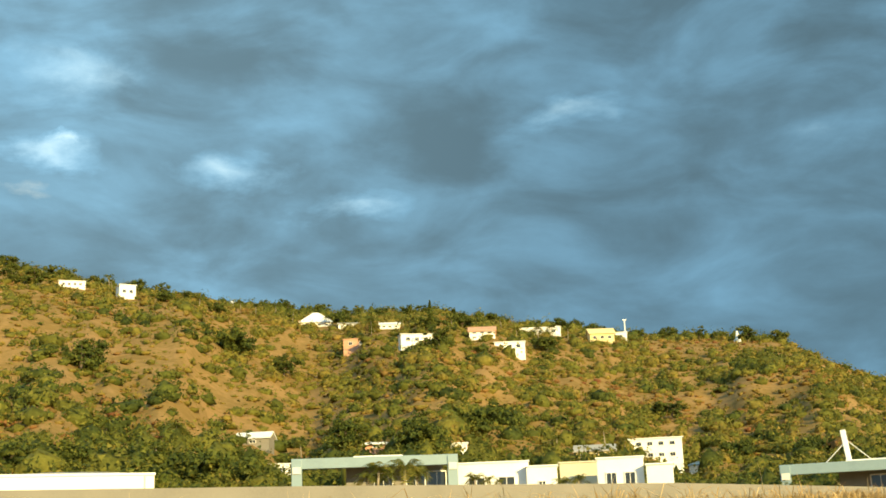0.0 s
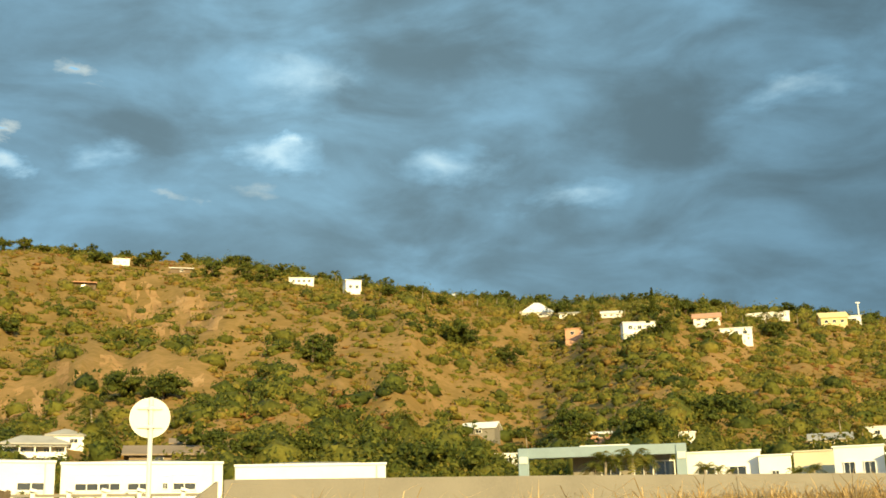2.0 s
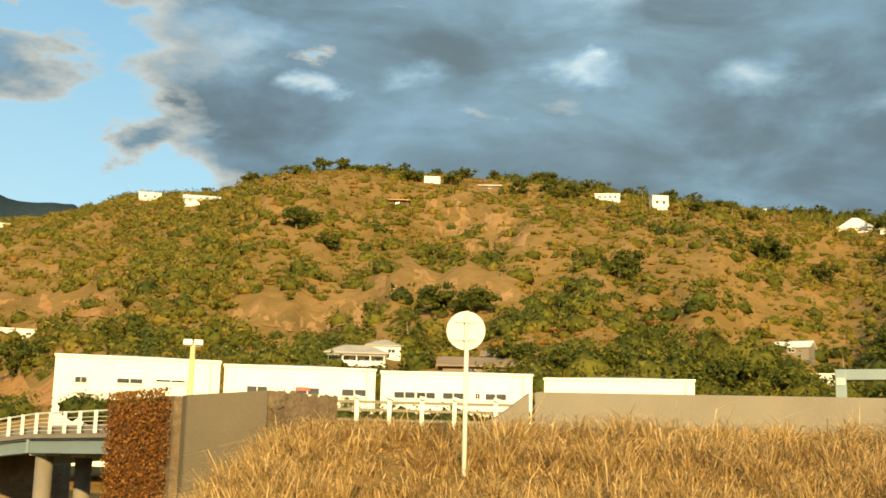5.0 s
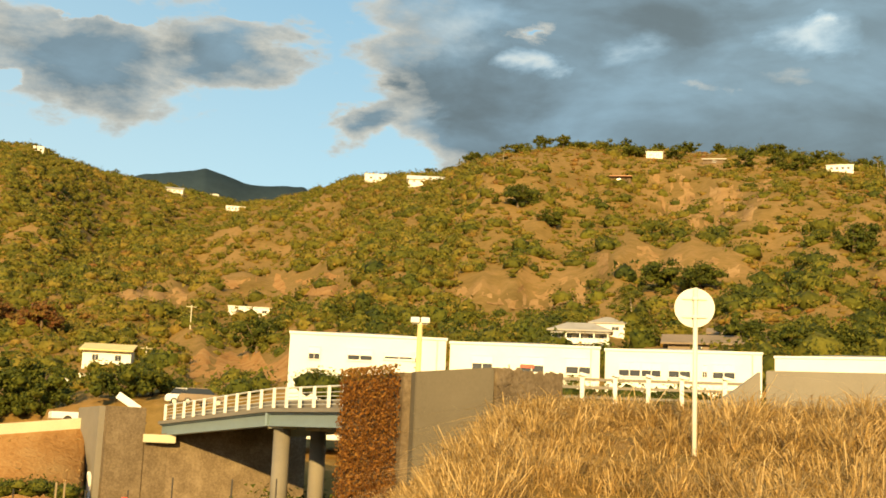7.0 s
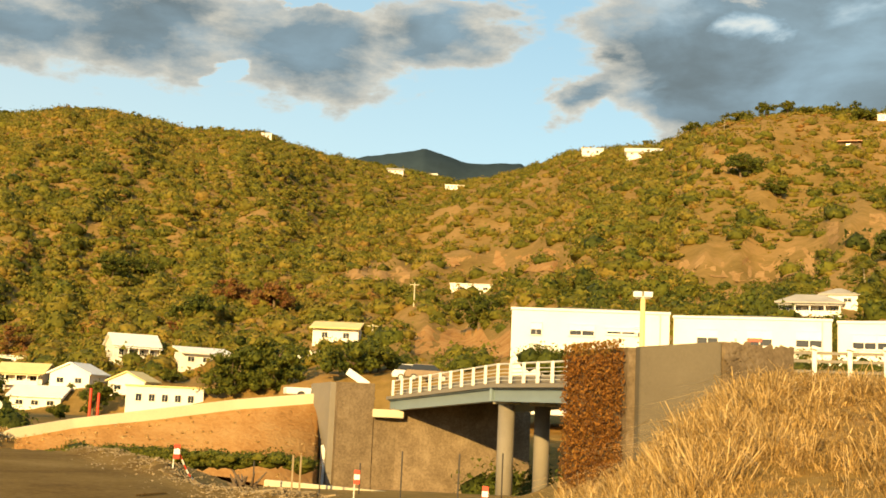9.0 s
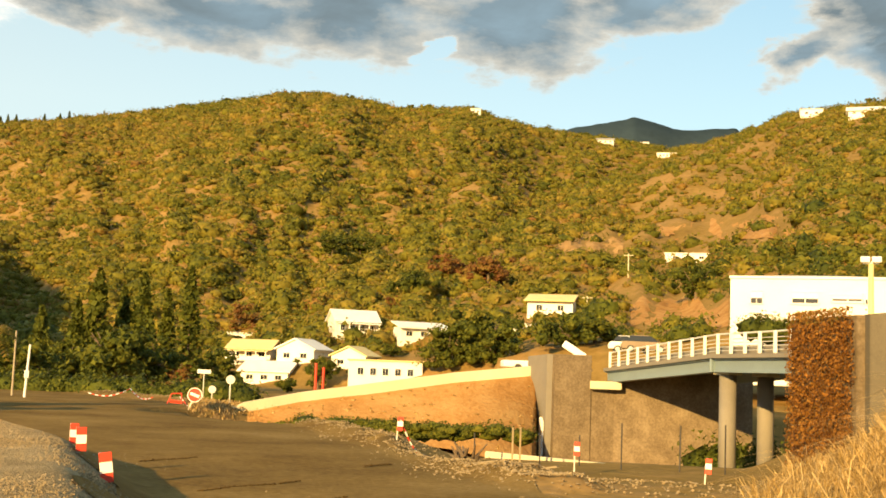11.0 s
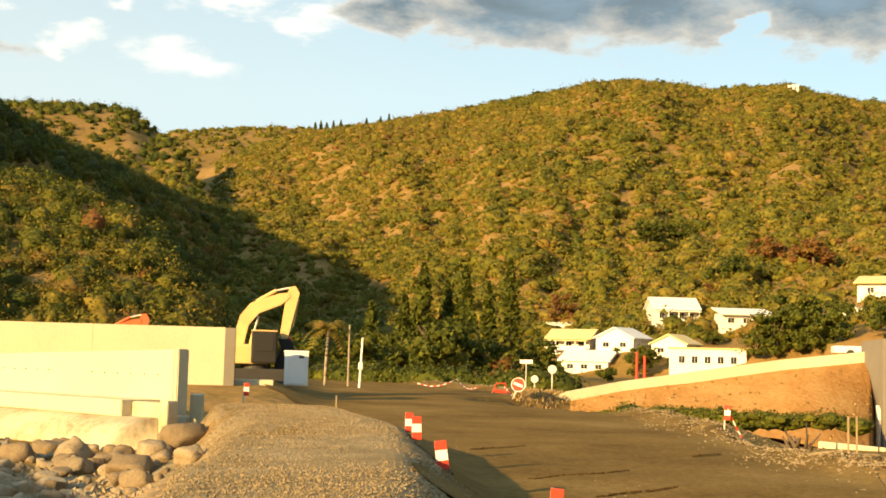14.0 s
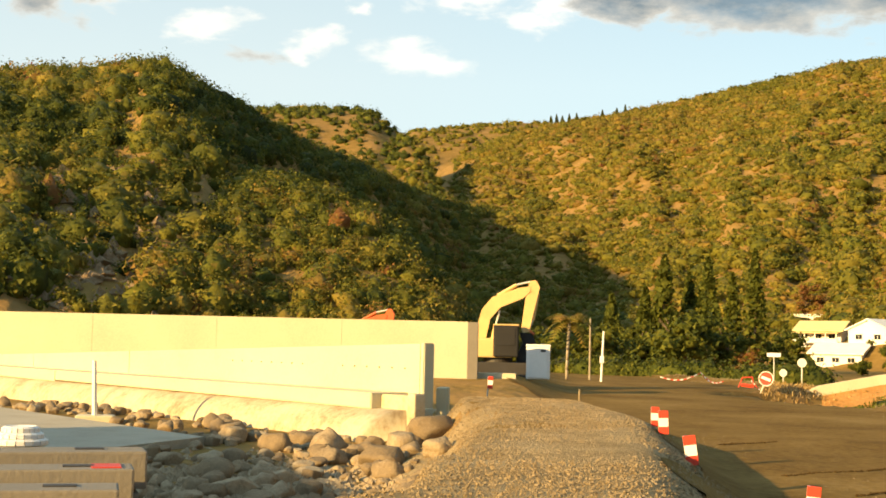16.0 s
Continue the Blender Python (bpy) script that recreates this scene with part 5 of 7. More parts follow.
def bridge():
    """Slender road bridge: steel girder in two lengths, deck, two round columns, and a post-and-rail parapet."""
    ob = thing("bridge", "slender steel girder road bridge with white railing posts", "bridge", STAND, kind="structure")
    p, q = bearing(47.05, 85, 2.55), bearing(42.3, 68.5, 3.30)
    r = bearing(35.0, 52.5, 3.20)
    back = ((r - p).normalized().cross(Vector((0, 0, 1)))).normalized()
    if back.dot(p) < 0:
        back = -back
    for a, b in ((p, q), (q, r)):
        bm = bmesh.new()
        d = b - a
        for o, w, h, dz in ((0.0, 0.18, 0.72, 0.36), (0.0, 0.5, 0.07, 0.03), (0.0, 0.5, 0.07, 0.70), (6.5, 0.2, 0.72, 0.36)):
            c = (a + b) / 2 + back * o + Vector((0, 0, dz))
            m = Matrix.Translation(c) @ d.to_track_quat("X", "Z").to_matrix().to_4x4() @ Matrix.Diagonal((d.length, w, h, 1))
            bmesh.ops.create_cube(bm, size=1.0, matrix=m)
        part("girder", bm, M["blue_steel"], ob, "blue-grey painted steel girder")
        c = (a + b) / 2 + back * 3.3 + Vector((0, 0, 0.85))
        bm = bmesh.new()
        bmesh.ops.create_cube(bm, size=1.0, matrix=Matrix.Translation(c) @ d.to_track_quat("X", "Z").to_matrix().to_4x4() @ Matrix.Diagonal((d.length, 7.4, 0.22, 1)))
        part("deck", bm, M["grey_concrete"], ob)
    j = part("stiffener", boxed((0.14, 0.5, 0.72), q + Vector((0, 0, 0.36)) - back * 0.1), M["blue_steel"], ob)
    # railing posts: lean outwards a little, thicker at the foot
    n = 20
    for i in range(n):
        s = (i + 0.3) / n
        k = s * ((q - p).length + (r - q).length)
        base = p.lerp(q, k / (q - p).length) if k < (q - p).length else q.lerp(r, (k - (q - p).length) / (r - q).length)
        base = base + Vector((0, 0, 0.8)) - back * 0.12
        d = (r - p).normalized()
        bm = bmesh.new()
        m = Matrix.Translation(base) @ Matrix.Rotation(math.atan2(d.y, d.x), 4, "Z")
        o = [(-0.09, 0), (0.07, 0), (0.045, 0.3), (0.035, 1.25), (-0.035, 1.25), (-0.04, 0.3)]
        b2 = prism(o, 0.16)
        bmesh.ops.transform(b2, matrix=m, verts=b2.verts)
        post = part("post", b2, M["white"], ob, "white railing post")
        part("foot", boxed((0.24, 0.22, 0.09), base + Vector((0, 0, 0.05))), M["white"], post)
    for a, b in ((p, q), (q, r)):
        for h, rad in ((2.03, 0.05), (1.75, 0.022), (1.55, 0.022), (1.35, 0.022), (1.15, 0.022)):
            part("rail", rodded(a + Vector((0, 0, h)) + back * 0.05, b + Vector((0, 0, h)) + back * 0.05, rad, sides=6), M["rail"], ob)
        c = (a + b) / 2 + back * 0.45 + Vector((0, 0, 1.15))
        d = b - a
        bm = bmesh.new()
        bmesh.ops.create_cube(bm, size=1.0, matrix=Matrix.Translation(c) @ d.to_track_quat("X", "Z").to_matrix().to_4x4() @ Matrix.Diagonal((d.length, 0.2, 0.55, 1)))
        part("kerb", bm, M["grey_concrete"], ob)
        c = (a + b) / 2 + back * 6.6 + Vector((0, 0, 1.25))
        bm = bmesh.new()
        bmesh.ops.create_cube(bm, size=1.0, matrix=Matrix.Translation(c) @ d.to_track_quat("X", "Z").to_matrix().to_4x4() @ Matrix.Diagonal((d.length, 0.2, 0.8, 1)))
        part("far_barrier", bm, M["concrete"], ob)
    for az, d in ((41.75, 68.5), (40.1, 72.5)):
        col = part("column", rodded(bearing(az, d, -3.3), bearing(az, d, 3.35), 0.46, sides=28), M["grey_concrete"], ob, "round grey concrete column", True)
        part("head", boxed((1.1, 1.1, 0.22), bearing(az, d, 3.28), bevel=0.03), M["concrete"], col)


bridge()


def ramp_bank():
    """Earth bank of the bridge approach with a low concrete parapet on top."""
    rows = [(64.6, 82, -0.9, 81, -1.3), (63.5, 82.4, -0.1, 80, -1.2), (61, 83.5, 0.65, 79, -1.3), (58, 84.5, 1.35, 79, -1.5), (54, 86.5, 2.35, 78.5, -2.0), (50.3, 88, 3.05, 78, -2.9), (50.0, 88.3, 3.1, 86.5, -3)]
    v, k = [], 9
    for az, dt, zt, df, zf in rows:
        t, f = bearing(az, dt, zt), bearing(az, df, zf)
        for i in range(k):
            p = f.lerp(t, i / (k - 1))
            p.z += 0.3 * float(fbm(np.array([az * 1.3]), np.array([i * 0.6]), 3)[0]) * (0 < i < k - 1)
            v.append(p)
        v.append(t + bearing(az, 9))
        v.append(t + bearing(az, 9) + Vector((0, 0, -4)))
    m = k + 2
    f = [(i * m + j, (i + 1) * m + j, (i + 1) * m + j + 1, i * m + j + 1) for i in range(len(rows) - 1) for j in range(m - 1)]
    tagged(new("embankment", joined("embankment", np.array(v), np.array(f), M["bank"], smooth=True)), "orange earth embankment of the bridge approach", "embankment", kind="structure")
    pts = [bearing(a, d - 0.2) for a, d, *_ in rows[:-1]]
    wall_line("parapet", pts, [z + 0.5 for _, _, z, *_ in rows[:-1]], [z - 0.4 for _, _, z, *_ in rows[:-1]], 0.3, M["concrete"], "low pale concrete parapet along the approach ramp", "parapet")


ramp_bank()


def loft(name, edge_a, edge_b, up, material, label, category, rows=70, cols=14, rough=0.0):
    """A sheet between two edges given as bearings and distances, laid on the land."""
    a, b = np.array([bearing(*p) for p in edge_a]), np.array([bearing(*p) for p in edge_b])
    s = np.linspace(0, 1, rows)

    def along(e):
        k = np.linspace(0, 1, len(e))
        return np.stack([np.interp(s, k, e[:, i]) for i in range(2)], 1)
    pa, pb = along(a), along(b)
    w = np.linspace(0, 1, cols)
    P = pa[:, None] * (1 - w[None, :, None]) + pb[:, None] * w[None, :, None]
    edge = np.minimum(w, 1 - w)[None, :] < 0.02
    wob = fbm(P[..., 0] * 0.5, P[..., 1] * 0.5, 8) * 1.6 * edge
    P = P + wob[..., None]
    z = land(P[..., 0], P[..., 1]) + up + fbm(P[..., 0] * 0.35, P[..., 1] * 0.35, 4) * rough
    v = np.concatenate([P, z[..., None]], -1).reshape(-1, 3)
    f = np.array([(i * cols + j, i * cols + j + 1, (i + 1) * cols + j + 1, (i + 1) * cols + j) for i in range(rows - 1) for j in range(cols - 1)])
    return tagged(new(name, joined(name, v, f, material, smooth=True)), label, category, kind="structure")


ROAD_LEFT = [(74, 6), (69.5, 16), (69.2, 21), (70.5, 30), (73.0, 42), (76.5, 56), (79, 72), (80, 100), (80, 118)]
ROAD_RIGHT = [(20, 6), (42, 18), (50.5, 29), (56.0, 42), (60, 58), (63, 72), (66, 88), (70, 108), (71, 118)]
loft("road", ROAD_LEFT, ROAD_RIGHT, 0.05, M["road"], "brown compacted dirt road on a building site", "road", 90, 30, 0.10)
loft("low_road", [(55, 67), (53, 67), (47, 68), (41, 68), (37.6, 69)], [(55, 73.5), (53, 73.5), (47, 75), (41, 75), (37.6, 76)], 0.05, M["tarmac"], "sunken tarmac road passing under the bridge", "road", 50, 8)


def grains(name, label, places, sizes, material, flat=0.7, category="stones"):
    """Many small angular stones in one mesh: squashed, jittered octahedra."""
    n = len(places)
    o = np.array([(1, 0, 0), (-1, 0, 0), (0, 1, 0), (0, -1, 0), (0, 0, 1), (0, 0, -1)], float)
    f = np.array([(0, 2, 4), (2, 1, 4), (1, 3, 4), (3, 0, 4), (2, 0, 5), (1, 2, 5), (3, 1, 5), (0, 3, 5)])
    g = np.random.default_rng(len(name) + n)
    v = o[None] * g.uniform(0.6, 1.2, (n, 6, 1)) + g.normal(0, 0.18, (n, 6, 3))
    a = g.uniform(0, 6.28, n)
    x = v[..., 0] * np.cos(a)[:, None] - v[..., 1] * np.sin(a)[:, None]
    y = v[..., 0] * np.sin(a)[:, None] + v[..., 1] * np.cos(a)[:, None]
    v = np.stack([x, y, v[..., 2] * flat], -1) * sizes[:, None, None] + places[:, None]
    f = (f[None] + (np.arange(n) * 6)[:, None, None]).reshape(-1, 3)
    return tagged(new(name, joined(name, v.reshape(-1, 3), f, material)), label, category, kind="stuff")


def strewn(pts, n, spread, seed):
    """Places scattered about a polyline of bearings, resting on the land."""
    g = np.random.default_rng(seed)
    e = np.array([bearing(*p) for p in pts])[:, :2]
    k = g.uniform(0, len(e) - 1.001, n)
    i = k.astype(int)
    p = e[i] * (1 - (k - i))[:, None] + e[i + 1] * (k - i)[:, None] + g.normal(0, 1, (n, 2)) * spread
    return np.concatenate([p, land(p[:, 0], p[:, 1])[:, None]], 1)


HEAP = [(79.5, 33), (76.5, 33), (74, 27), (73.5, 21), (75, 15), (77, 12)]
loft("gravel_heap", [(92, 9), (84, 16), (82.5, 25), (81, 36), (78, 46), (75.5, 52)], [(71, 8), (70.0, 14), (69.6, 21), (70.8, 30), (73.2, 41), (75.4, 51.5)], 0.03, M["gravel"], "long heap of crushed gravel beside the dirt road", "gravel", 60, 30, 0.12)
p = strewn(HEAP, 26000, 1.7, 4)
grains("gravel", "grey-brown crushed stone covering the heap", p + [0, 0, 0.05], np.random.default_rng(5).uniform(0.008, 0.024, len(p)) , M["gravel_stone"], 0.8, "gravel")
VERGE = [(49, 28.5), (52, 32), (56.2, 43), (60.2, 59), (63.2, 73), (66.4, 90), (71, 112)]
p = strewn(VERGE, 9000, 0.75, 6)
grains("verge_rubble", "pale rubble along the edge of the dirt road", p + [0, 0, 0.05], np.random.default_rng(7).uniform(0.1, 1.0, len(p)) ** 2 * 0.05 + 0.014, M["gravel_stone"], 0.7, "rubble")
p = strewn([(40, 27), (46, 33), (52, 46), (56, 56)], 1100, 2.2, 8)
grains("slope_rubble", "loose stones on the slope above the sunken road", p + [0, 0, 0.03], np.random.default_rng(9).uniform(0.02, 0.07, len(p)), M["gravel_stone"], 0.7, "rubble")

# low retaining wall and kerb beside the sunken road
wall_line("retaining_wall", [bearing(52.4, 56), bearing(48, 56), bearing(43.2, 57)], [-0.75, -1.0, -1.3], -3.2, 0.35, M["concrete"], "low concrete retaining wall above the sunken road", "retaining wall")

# ---- dry grass on the bank ----


def grass(name, label, n, az0, az1, r0, r1, tall, seed, tone=0.5, when=None, tuft=1):
    """Blades of dry grass; with a tuft above 1 that many of them fan out from each root."""
    g = np.random.default_rng(seed)
    az = g.uniform(az0, az1, n)
    r = np.sqrt(g.uniform(r0 * r0, r1 * r1, n))
    if when is not None:
        ok = when(az, r)
        az, r = az[ok], r[ok]
    x, y = -r * np.sin(np.radians(az)), r * np.cos(np.radians(az))
    clump = np.repeat(fbm(x * 0.6, y * 0.6, 12, 3), tuft)
    size = np.repeat(g.uniform(0.5, 1.3, len(x)) ** 1.3, tuft)
    hue = np.repeat(g.normal(0, 0.16, len(x)), tuft)
    sway = np.repeat(g.normal(0, 0.22, (len(x), 2)), tuft, 0)
    x, y, r = np.repeat(x, tuft), np.repeat(y, tuft), np.repeat(r, tuft)
    n = len(x)
    if tuft > 1:
        x, y = x + g.normal(0, 0.07, n), y + g.normal(0, 0.07, n)
    h = tall * size * (0.45 + 0.75 * g.random(n)) * np.clip(1 + clump * 2.4, 0.35, 1.9)
    lean = (g.normal(0, 0.85, (n, 2)) + sway * 1.5) * h[:, None]
    z = land(x, y) - 0.03
    wd = 0.0035 + 0.00030 * r
    a = g.uniform(0, 3.14, n)
    o = np.stack([np.cos(a) * wd, np.sin(a) * wd, 0 * wd], 1)
    b = np.stack([x, y, z], 1)
    mid = b + np.concatenate([lean * 0.3, (h * 0.62)[:, None]], 1)
    tip = b + np.concatenate([lean, (h * 0.98 - np.hypot(*lean.T) * 0.34)[:, None]], 1)
    v = np.stack([b - o, b + o, mid + o * 0.85, mid - o * 0.85, tip], 1).reshape(-1, 3)
    k = np.arange(n)[:, None] * 5
    f = np.concatenate([k + [0, 1, 2], k + [0, 2, 3], k + [3, 2, 4]], 0)
    t = np.repeat(np.clip(tone + clump * 0.7 + hue + g.normal(0, 0.16, n), 0, 1), 5)
    return tagged(new(name, joined(name, v, f, M["straw"], t)), label, "grass", kind="stuff")


def on_bank(az, r):
    return (r < 43.5 - np.clip(az - 28, 0, 20) * 0.5) & (az < 38 + (43 - r) * 0.12)


grass("dry_grass", "low straw-brown dry grass on the bank", 60000, -24, 41, 11, 45, 0.42, 1, 0.35, on_bank)
grass("grass_tussock", "tall golden tussocks of dry grass on the bank", 5200, -24, 41, 11, 45, 0.62, 5, 0.60, on_bank, 30)
grass("grass_stalk", "long bleached grass stalks standing out of the tussocks", 2400, -24, 41, 14, 45, 0.85, 6, 0.85, on_bank, 3)


def bank_tufts():
    """Straw tufts over the face of the ramp's earth bank."""
    g = np.random.default_rng(17)
    me = bpy.data.objects["embankment"].data
    c = []
    for p in me.polygons:
        a, b, d, e = (np.array(me.vertices[v].co) for v in p.vertices)
        for _ in range(int(p.area * 4) + 1):
            u, w = g.random(2)
            c.append((a * (1 - u) + b * u) * (1 - w) + (e * (1 - u) + d * u) * w)
    c = np.array(c)
    c = c[g.random(len(c)) < 0.22 + 1.6 * fbm(c[:, 0] * 0.3, c[:, 1] * 0.3, 23)]
    v, f, t, even = puffs(c, g.uniform(0.08, 0.24, len(c)), np.full(len(c), 0.6), 16, np.full(len(c), 0.05), g, np.clip(0.62 + g.normal(0, 0.16, len(c)), 0, 1), 0, 0.5)
    tagged(new("bank_tuft", joined("bank_tuft", v, f, M["straw"], t, even)), "dry tufts growing on the orange embankment", "grass", kind="stuff")


bank_tufts()
grass("slope_grass", "sparse dry grass on the orange embankment", 9000, 49, 66, 77, 88, 0.35, 2, 0.6)

# ---- culvert works ----
works = thing("culvert_wall", "long cast concrete parapet wall in panels", "wall", kind="structure")
LEDGE_A, LEDGE_B = bearing(83.7, 36.4), bearing(104, 73.0)
ALONG = (LEDGE_B - LEDGE_A).normalized()
BEHIND = Vector((ALONG.y, -ALONG.x, 0))
if BEHIND.dot(LEDGE_A) < 0:
    BEHIND = -BEHIND
WALL_A = LEDGE_A + BEHIND * 1.6 - ALONG * 0.5
cuts = [0.0, 18.2, 27.5, 37.0, 46.0]
for c0, c1 in zip(cuts[:-1], cuts[1:]):
    wall_line("panel", [WALL_A + ALONG * (c0 + 0.012), WALL_A + ALONG * (c1 - 0.012)], [2.43 - 0.031 * c0, 2.43 - 0.031 * c1], 0.7, 0.36, M["concrete"], "", parent=works, bevel=0.012)
# form holes are not cut; dark discs on the face give their inner shade
for k in range(14):
    a = WALL_A + ALONG * (0.7 + k * 0.62 + (k > 5) * 1.6) + Vector((0, 0, 1.68)) - BEHIND * 0.17
    part("form_hole", rodded(a - BEHIND * 0.03, a + BEHIND * 0.03, 0.025, sides=8), M["dark"], works)
wall_line("end_post", [WALL_A - ALONG * 0.02, WALL_A - ALONG * 0.2], 2.45, 0.1, 0.42, M["concrete"], "", parent=works)
cuts = [0.0, 21.5, 33.0, 43.0]
for c0, c1 in zip(cuts[:-1], cuts[1:]):
    a = LEDGE_A + BEHIND * 0.72
    wall_line("footing", [a + ALONG * (c0 + 0.015), a + ALONG * (c1 - 0.015)], 0.96, [0.5, 0.56], 1.44, M["concrete"], "", parent=works, bevel=0.03)
wall_line("return_face", [LEDGE_A + BEHIND * 0.6 - ALONG * 0.02, LEDGE_A + BEHIND * 0.5 - ALONG * 1.5], 0.93, -0.8, 0.5, M["stained"], "", parent=works)
part("end_post", boxed((0.34, 0.4, 1.9), LEDGE_A + BEHIND * 0.35 - ALONG * 1.62 + Vector((0, 0, 0.06)), (0, 0, 30), 0.05), M["stained"], works, "worn broken concrete end post")
part("end_block", boxed((0.34, 1.0, 1.5), bearing(80.4, 38.5, 0.35), (0, 0, 75), 0.04), M["concrete"], works)


def apron():
    """Rounded concrete apron: a quarter-round section swept below the footing, in casts, flaring towards its end."""
    prof = [(1.15 * math.sin(q), 0.52 - 1.1 * (1 - math.cos(q))) for q in np.linspace(0, math.pi / 2 * 0.98, 14)]
    prof = [(-1.2, 0.53)] + prof + [(1.17, -1.0)]
    cuts = [-1.3, 15.5, 31.0, 43.0]
    for c0, c1 in zip(cuts[:-1], cuts[1:]):
        bm = bmesh.new()
        rows = []
        for q in np.linspace(c0 + 0.02, c1 - 0.02, 24):
            base = LEDGE_A + ALONG * q + BEHIND * 0.28
            flare = 1 + 0.45 * max(0.0, 1 - (q + 1.3) / 3.0) ** 2
            rows.append([bm.verts.new(base - BEHIND * (o * flare if o > 0 else o) + Vector((0, 0, z))) for o, z in prof])
        for r0, r1 in zip(rows[:-1], rows[1:]):
            for k in range(len(prof) - 1):
                bm.faces.new((r0[k], r0[k + 1], r1[k + 1], r1[k]))
        bm.faces.new(rows[0])
        bm.faces.new(rows[-1][::-1])
        bmesh.ops.recalc_face_normals(bm, faces=bm.faces)
        part("apron", bm, M["stained"], works, "rounded cast concrete apron with rust-brown smears", True)


apron()
tall = thing("site_wall", "tall pale concrete retaining wall", "wall", kind="structure")
pts = between((79.25, 60), (106, 68), 5)
for i in range(5):
    d = (pts[i + 1] - pts[i]).normalized() * 0.003
    wall_line("panel", [pts[i] + d, pts[i + 1] - d], 3.56, 0.0, 0.55, M["concrete"], "", parent=tall, bevel=0.006)
# the end turned from the sun has its weaker light put into greyer concrete
wall_line("end_face", [pts[0] + bearing(169, 0.02), pts[0] + bearing(-11, 0.5)], 3.54, 0.2, 1.0, M["grey_concrete"], "", parent=tall)
wall_line("low_kerb", [bearing(78.9, 61), bearing(77.0, 61)], 1.1, -0.2, 0.9, M["concrete"], "low concrete kerb block beside the excavator", "kerb")

# paved slab and stone bed
bm = bmesh.new()
top = [bearing(a, d, -0.12) for a, d in ((103, 54), (91.2, 33), (95.5, 29.5), (104, 28))]
vs = [bm.verts.new(p) for p in top] + [bm.verts.new(p - Vector((0, 0, 0.5))) for p in top]
bm.faces.new(vs[:4])
for i in range(4):
    bm.faces.new((vs[i], vs[4 + i], vs[4 + (i + 1) % 4], vs[(i + 1) % 4]))
bmesh.ops.recalc_face_normals(bm, faces=bm.faces)
tagged(solid("slab", bm, M["slab"]), "flat grey concrete slab beside the boulders", "slab", kind="structure")


def boulder_mesh(seed):
    """A river boulder: a lumpy ball with a few broken, flattened sides."""
    g = random.Random(seed)
    bm = bmesh.new()
    bmesh.ops.create_icosphere(bm, subdivisions=3, radius=1.0)
    sx, sy, sz = g.uniform(0.85, 1.35), g.uniform(0.75, 1.1), g.uniform(0.6, 0.9)
    o = Vector((g.uniform(0, 50), g.uniform(0, 50), seed))
    cuts = [(Vector((g.gauss(0, 1), g.gauss(0, 1), g.gauss(0.3, 0.8))).normalized(), g.uniform(0.55, 0.85)) for _ in range(g.choice((2, 4, 6, 7)))]
    for v in bm.verts:
        n = noise.noise(v.co * 1.1 + o) * 0.38 + noise.noise(v.co * 2.6 + o) * 0.16
        c = v.co * (1 + n)
        for nrm, dist in cuts:
            over = c.dot(nrm) - dist
            if over > 0:
                c -= nrm * over * 0.88
        c += v.co * (noise.noise(v.co * 6.0 + o) * 0.035 + noise.noise(v.co * 13.0 + o) * 0.015)
        v.co = Vector((c.x * sx, c.y * sy, max(c.z, -0.7) * sz))
    me = bpy.data.meshes.new("boulder")
    bm.to_mesh(me)
    bm.free()
    for p in me.polygons:
        p.use_smooth = True
    me.materials.append(M["rock"])
    return me


rocks = [boulder_mesh(i) for i in range(14)]
g = random.Random(3)
placed = []
for k in range(9000):
    az, d = g.uniform(81.3, 101), 15.5 + 36 * g.random() ** 0.8
    p = bearing(az, d)
    edge = 33.6 + (az - 82) * 1.17
    low, up = max(33 - (az - 91.2) * 0.8, 28.5), 33 + (az - 91.2) * 1.78
    if d > edge or (az > 91.0 and low - 0.4 < d < up + 0.3) or (az > 94.5 and d < 19) or (d < 16.5 and az < 84):
        continue
    r = g.choice((g.uniform(0.09, 0.17), g.uniform(0.15, 0.27), g.uniform(0.24, 0.42))) if d > 22 and az < 91 else g.uniform(0.12, 0.3)
    if any((p.x - q.x) ** 2 + (p.y - q.y) ** 2 < (0.80 * (r + s)) ** 2 for q, s in placed):
        continue
    placed.append((p, r))
    if len(placed) > 285:
        break
for k, (p, r) in enumerate(placed):
    ob = new("boulder", rocks[k % 14])
    z = float(land(p.x, p.y))
    ob.matrix_basis = Matrix.LocRotScale((p.x, p.y, z + r * 0.36), Euler((0, 0, g.uniform(0, 6.28))), (r, r, r))
    tagged(ob, "rounded grey-brown boulder in a stone bed", "boulder", "boulders below the culvert")
for az, d, r in ((80.9, 31.0, 0.58), (80.6, 27.0, 0.40), (82.3, 29.5, 0.5), (83.2, 27.5, 0.5), (85.5, 31.0, 0.5), (86.8, 33.4, 0.42), (88.0, 31.8, 0.44), (81.6, 33.6, 0.4)):
    ob = new("boulder", rocks[int(az * 10) % 14])
    ob.matrix_basis = Matrix.LocRotScale(ground_at(az, d, r * 0.4), Euler((0, 0, az)), (r, r, r))
    tagged(ob, "large pale boulder at the end of the culvert", "boulder", "boulders below the culvert")
p = strewn([(82, 24), (88, 24), (94, 24), (96, 20), (88, 18)], 4200, 3.0, 12)
ok = np.array([np.hypot(x, y) < 33 and math.degrees(math.atan2(-x, y)) > 82.3 for x, y, _ in p])
grains("stone_bed", "small broken stones between the boulders", p[ok], np.random.default_rng(2).uniform(0.05, 0.16, ok.sum()), M["rock"], 0.8)


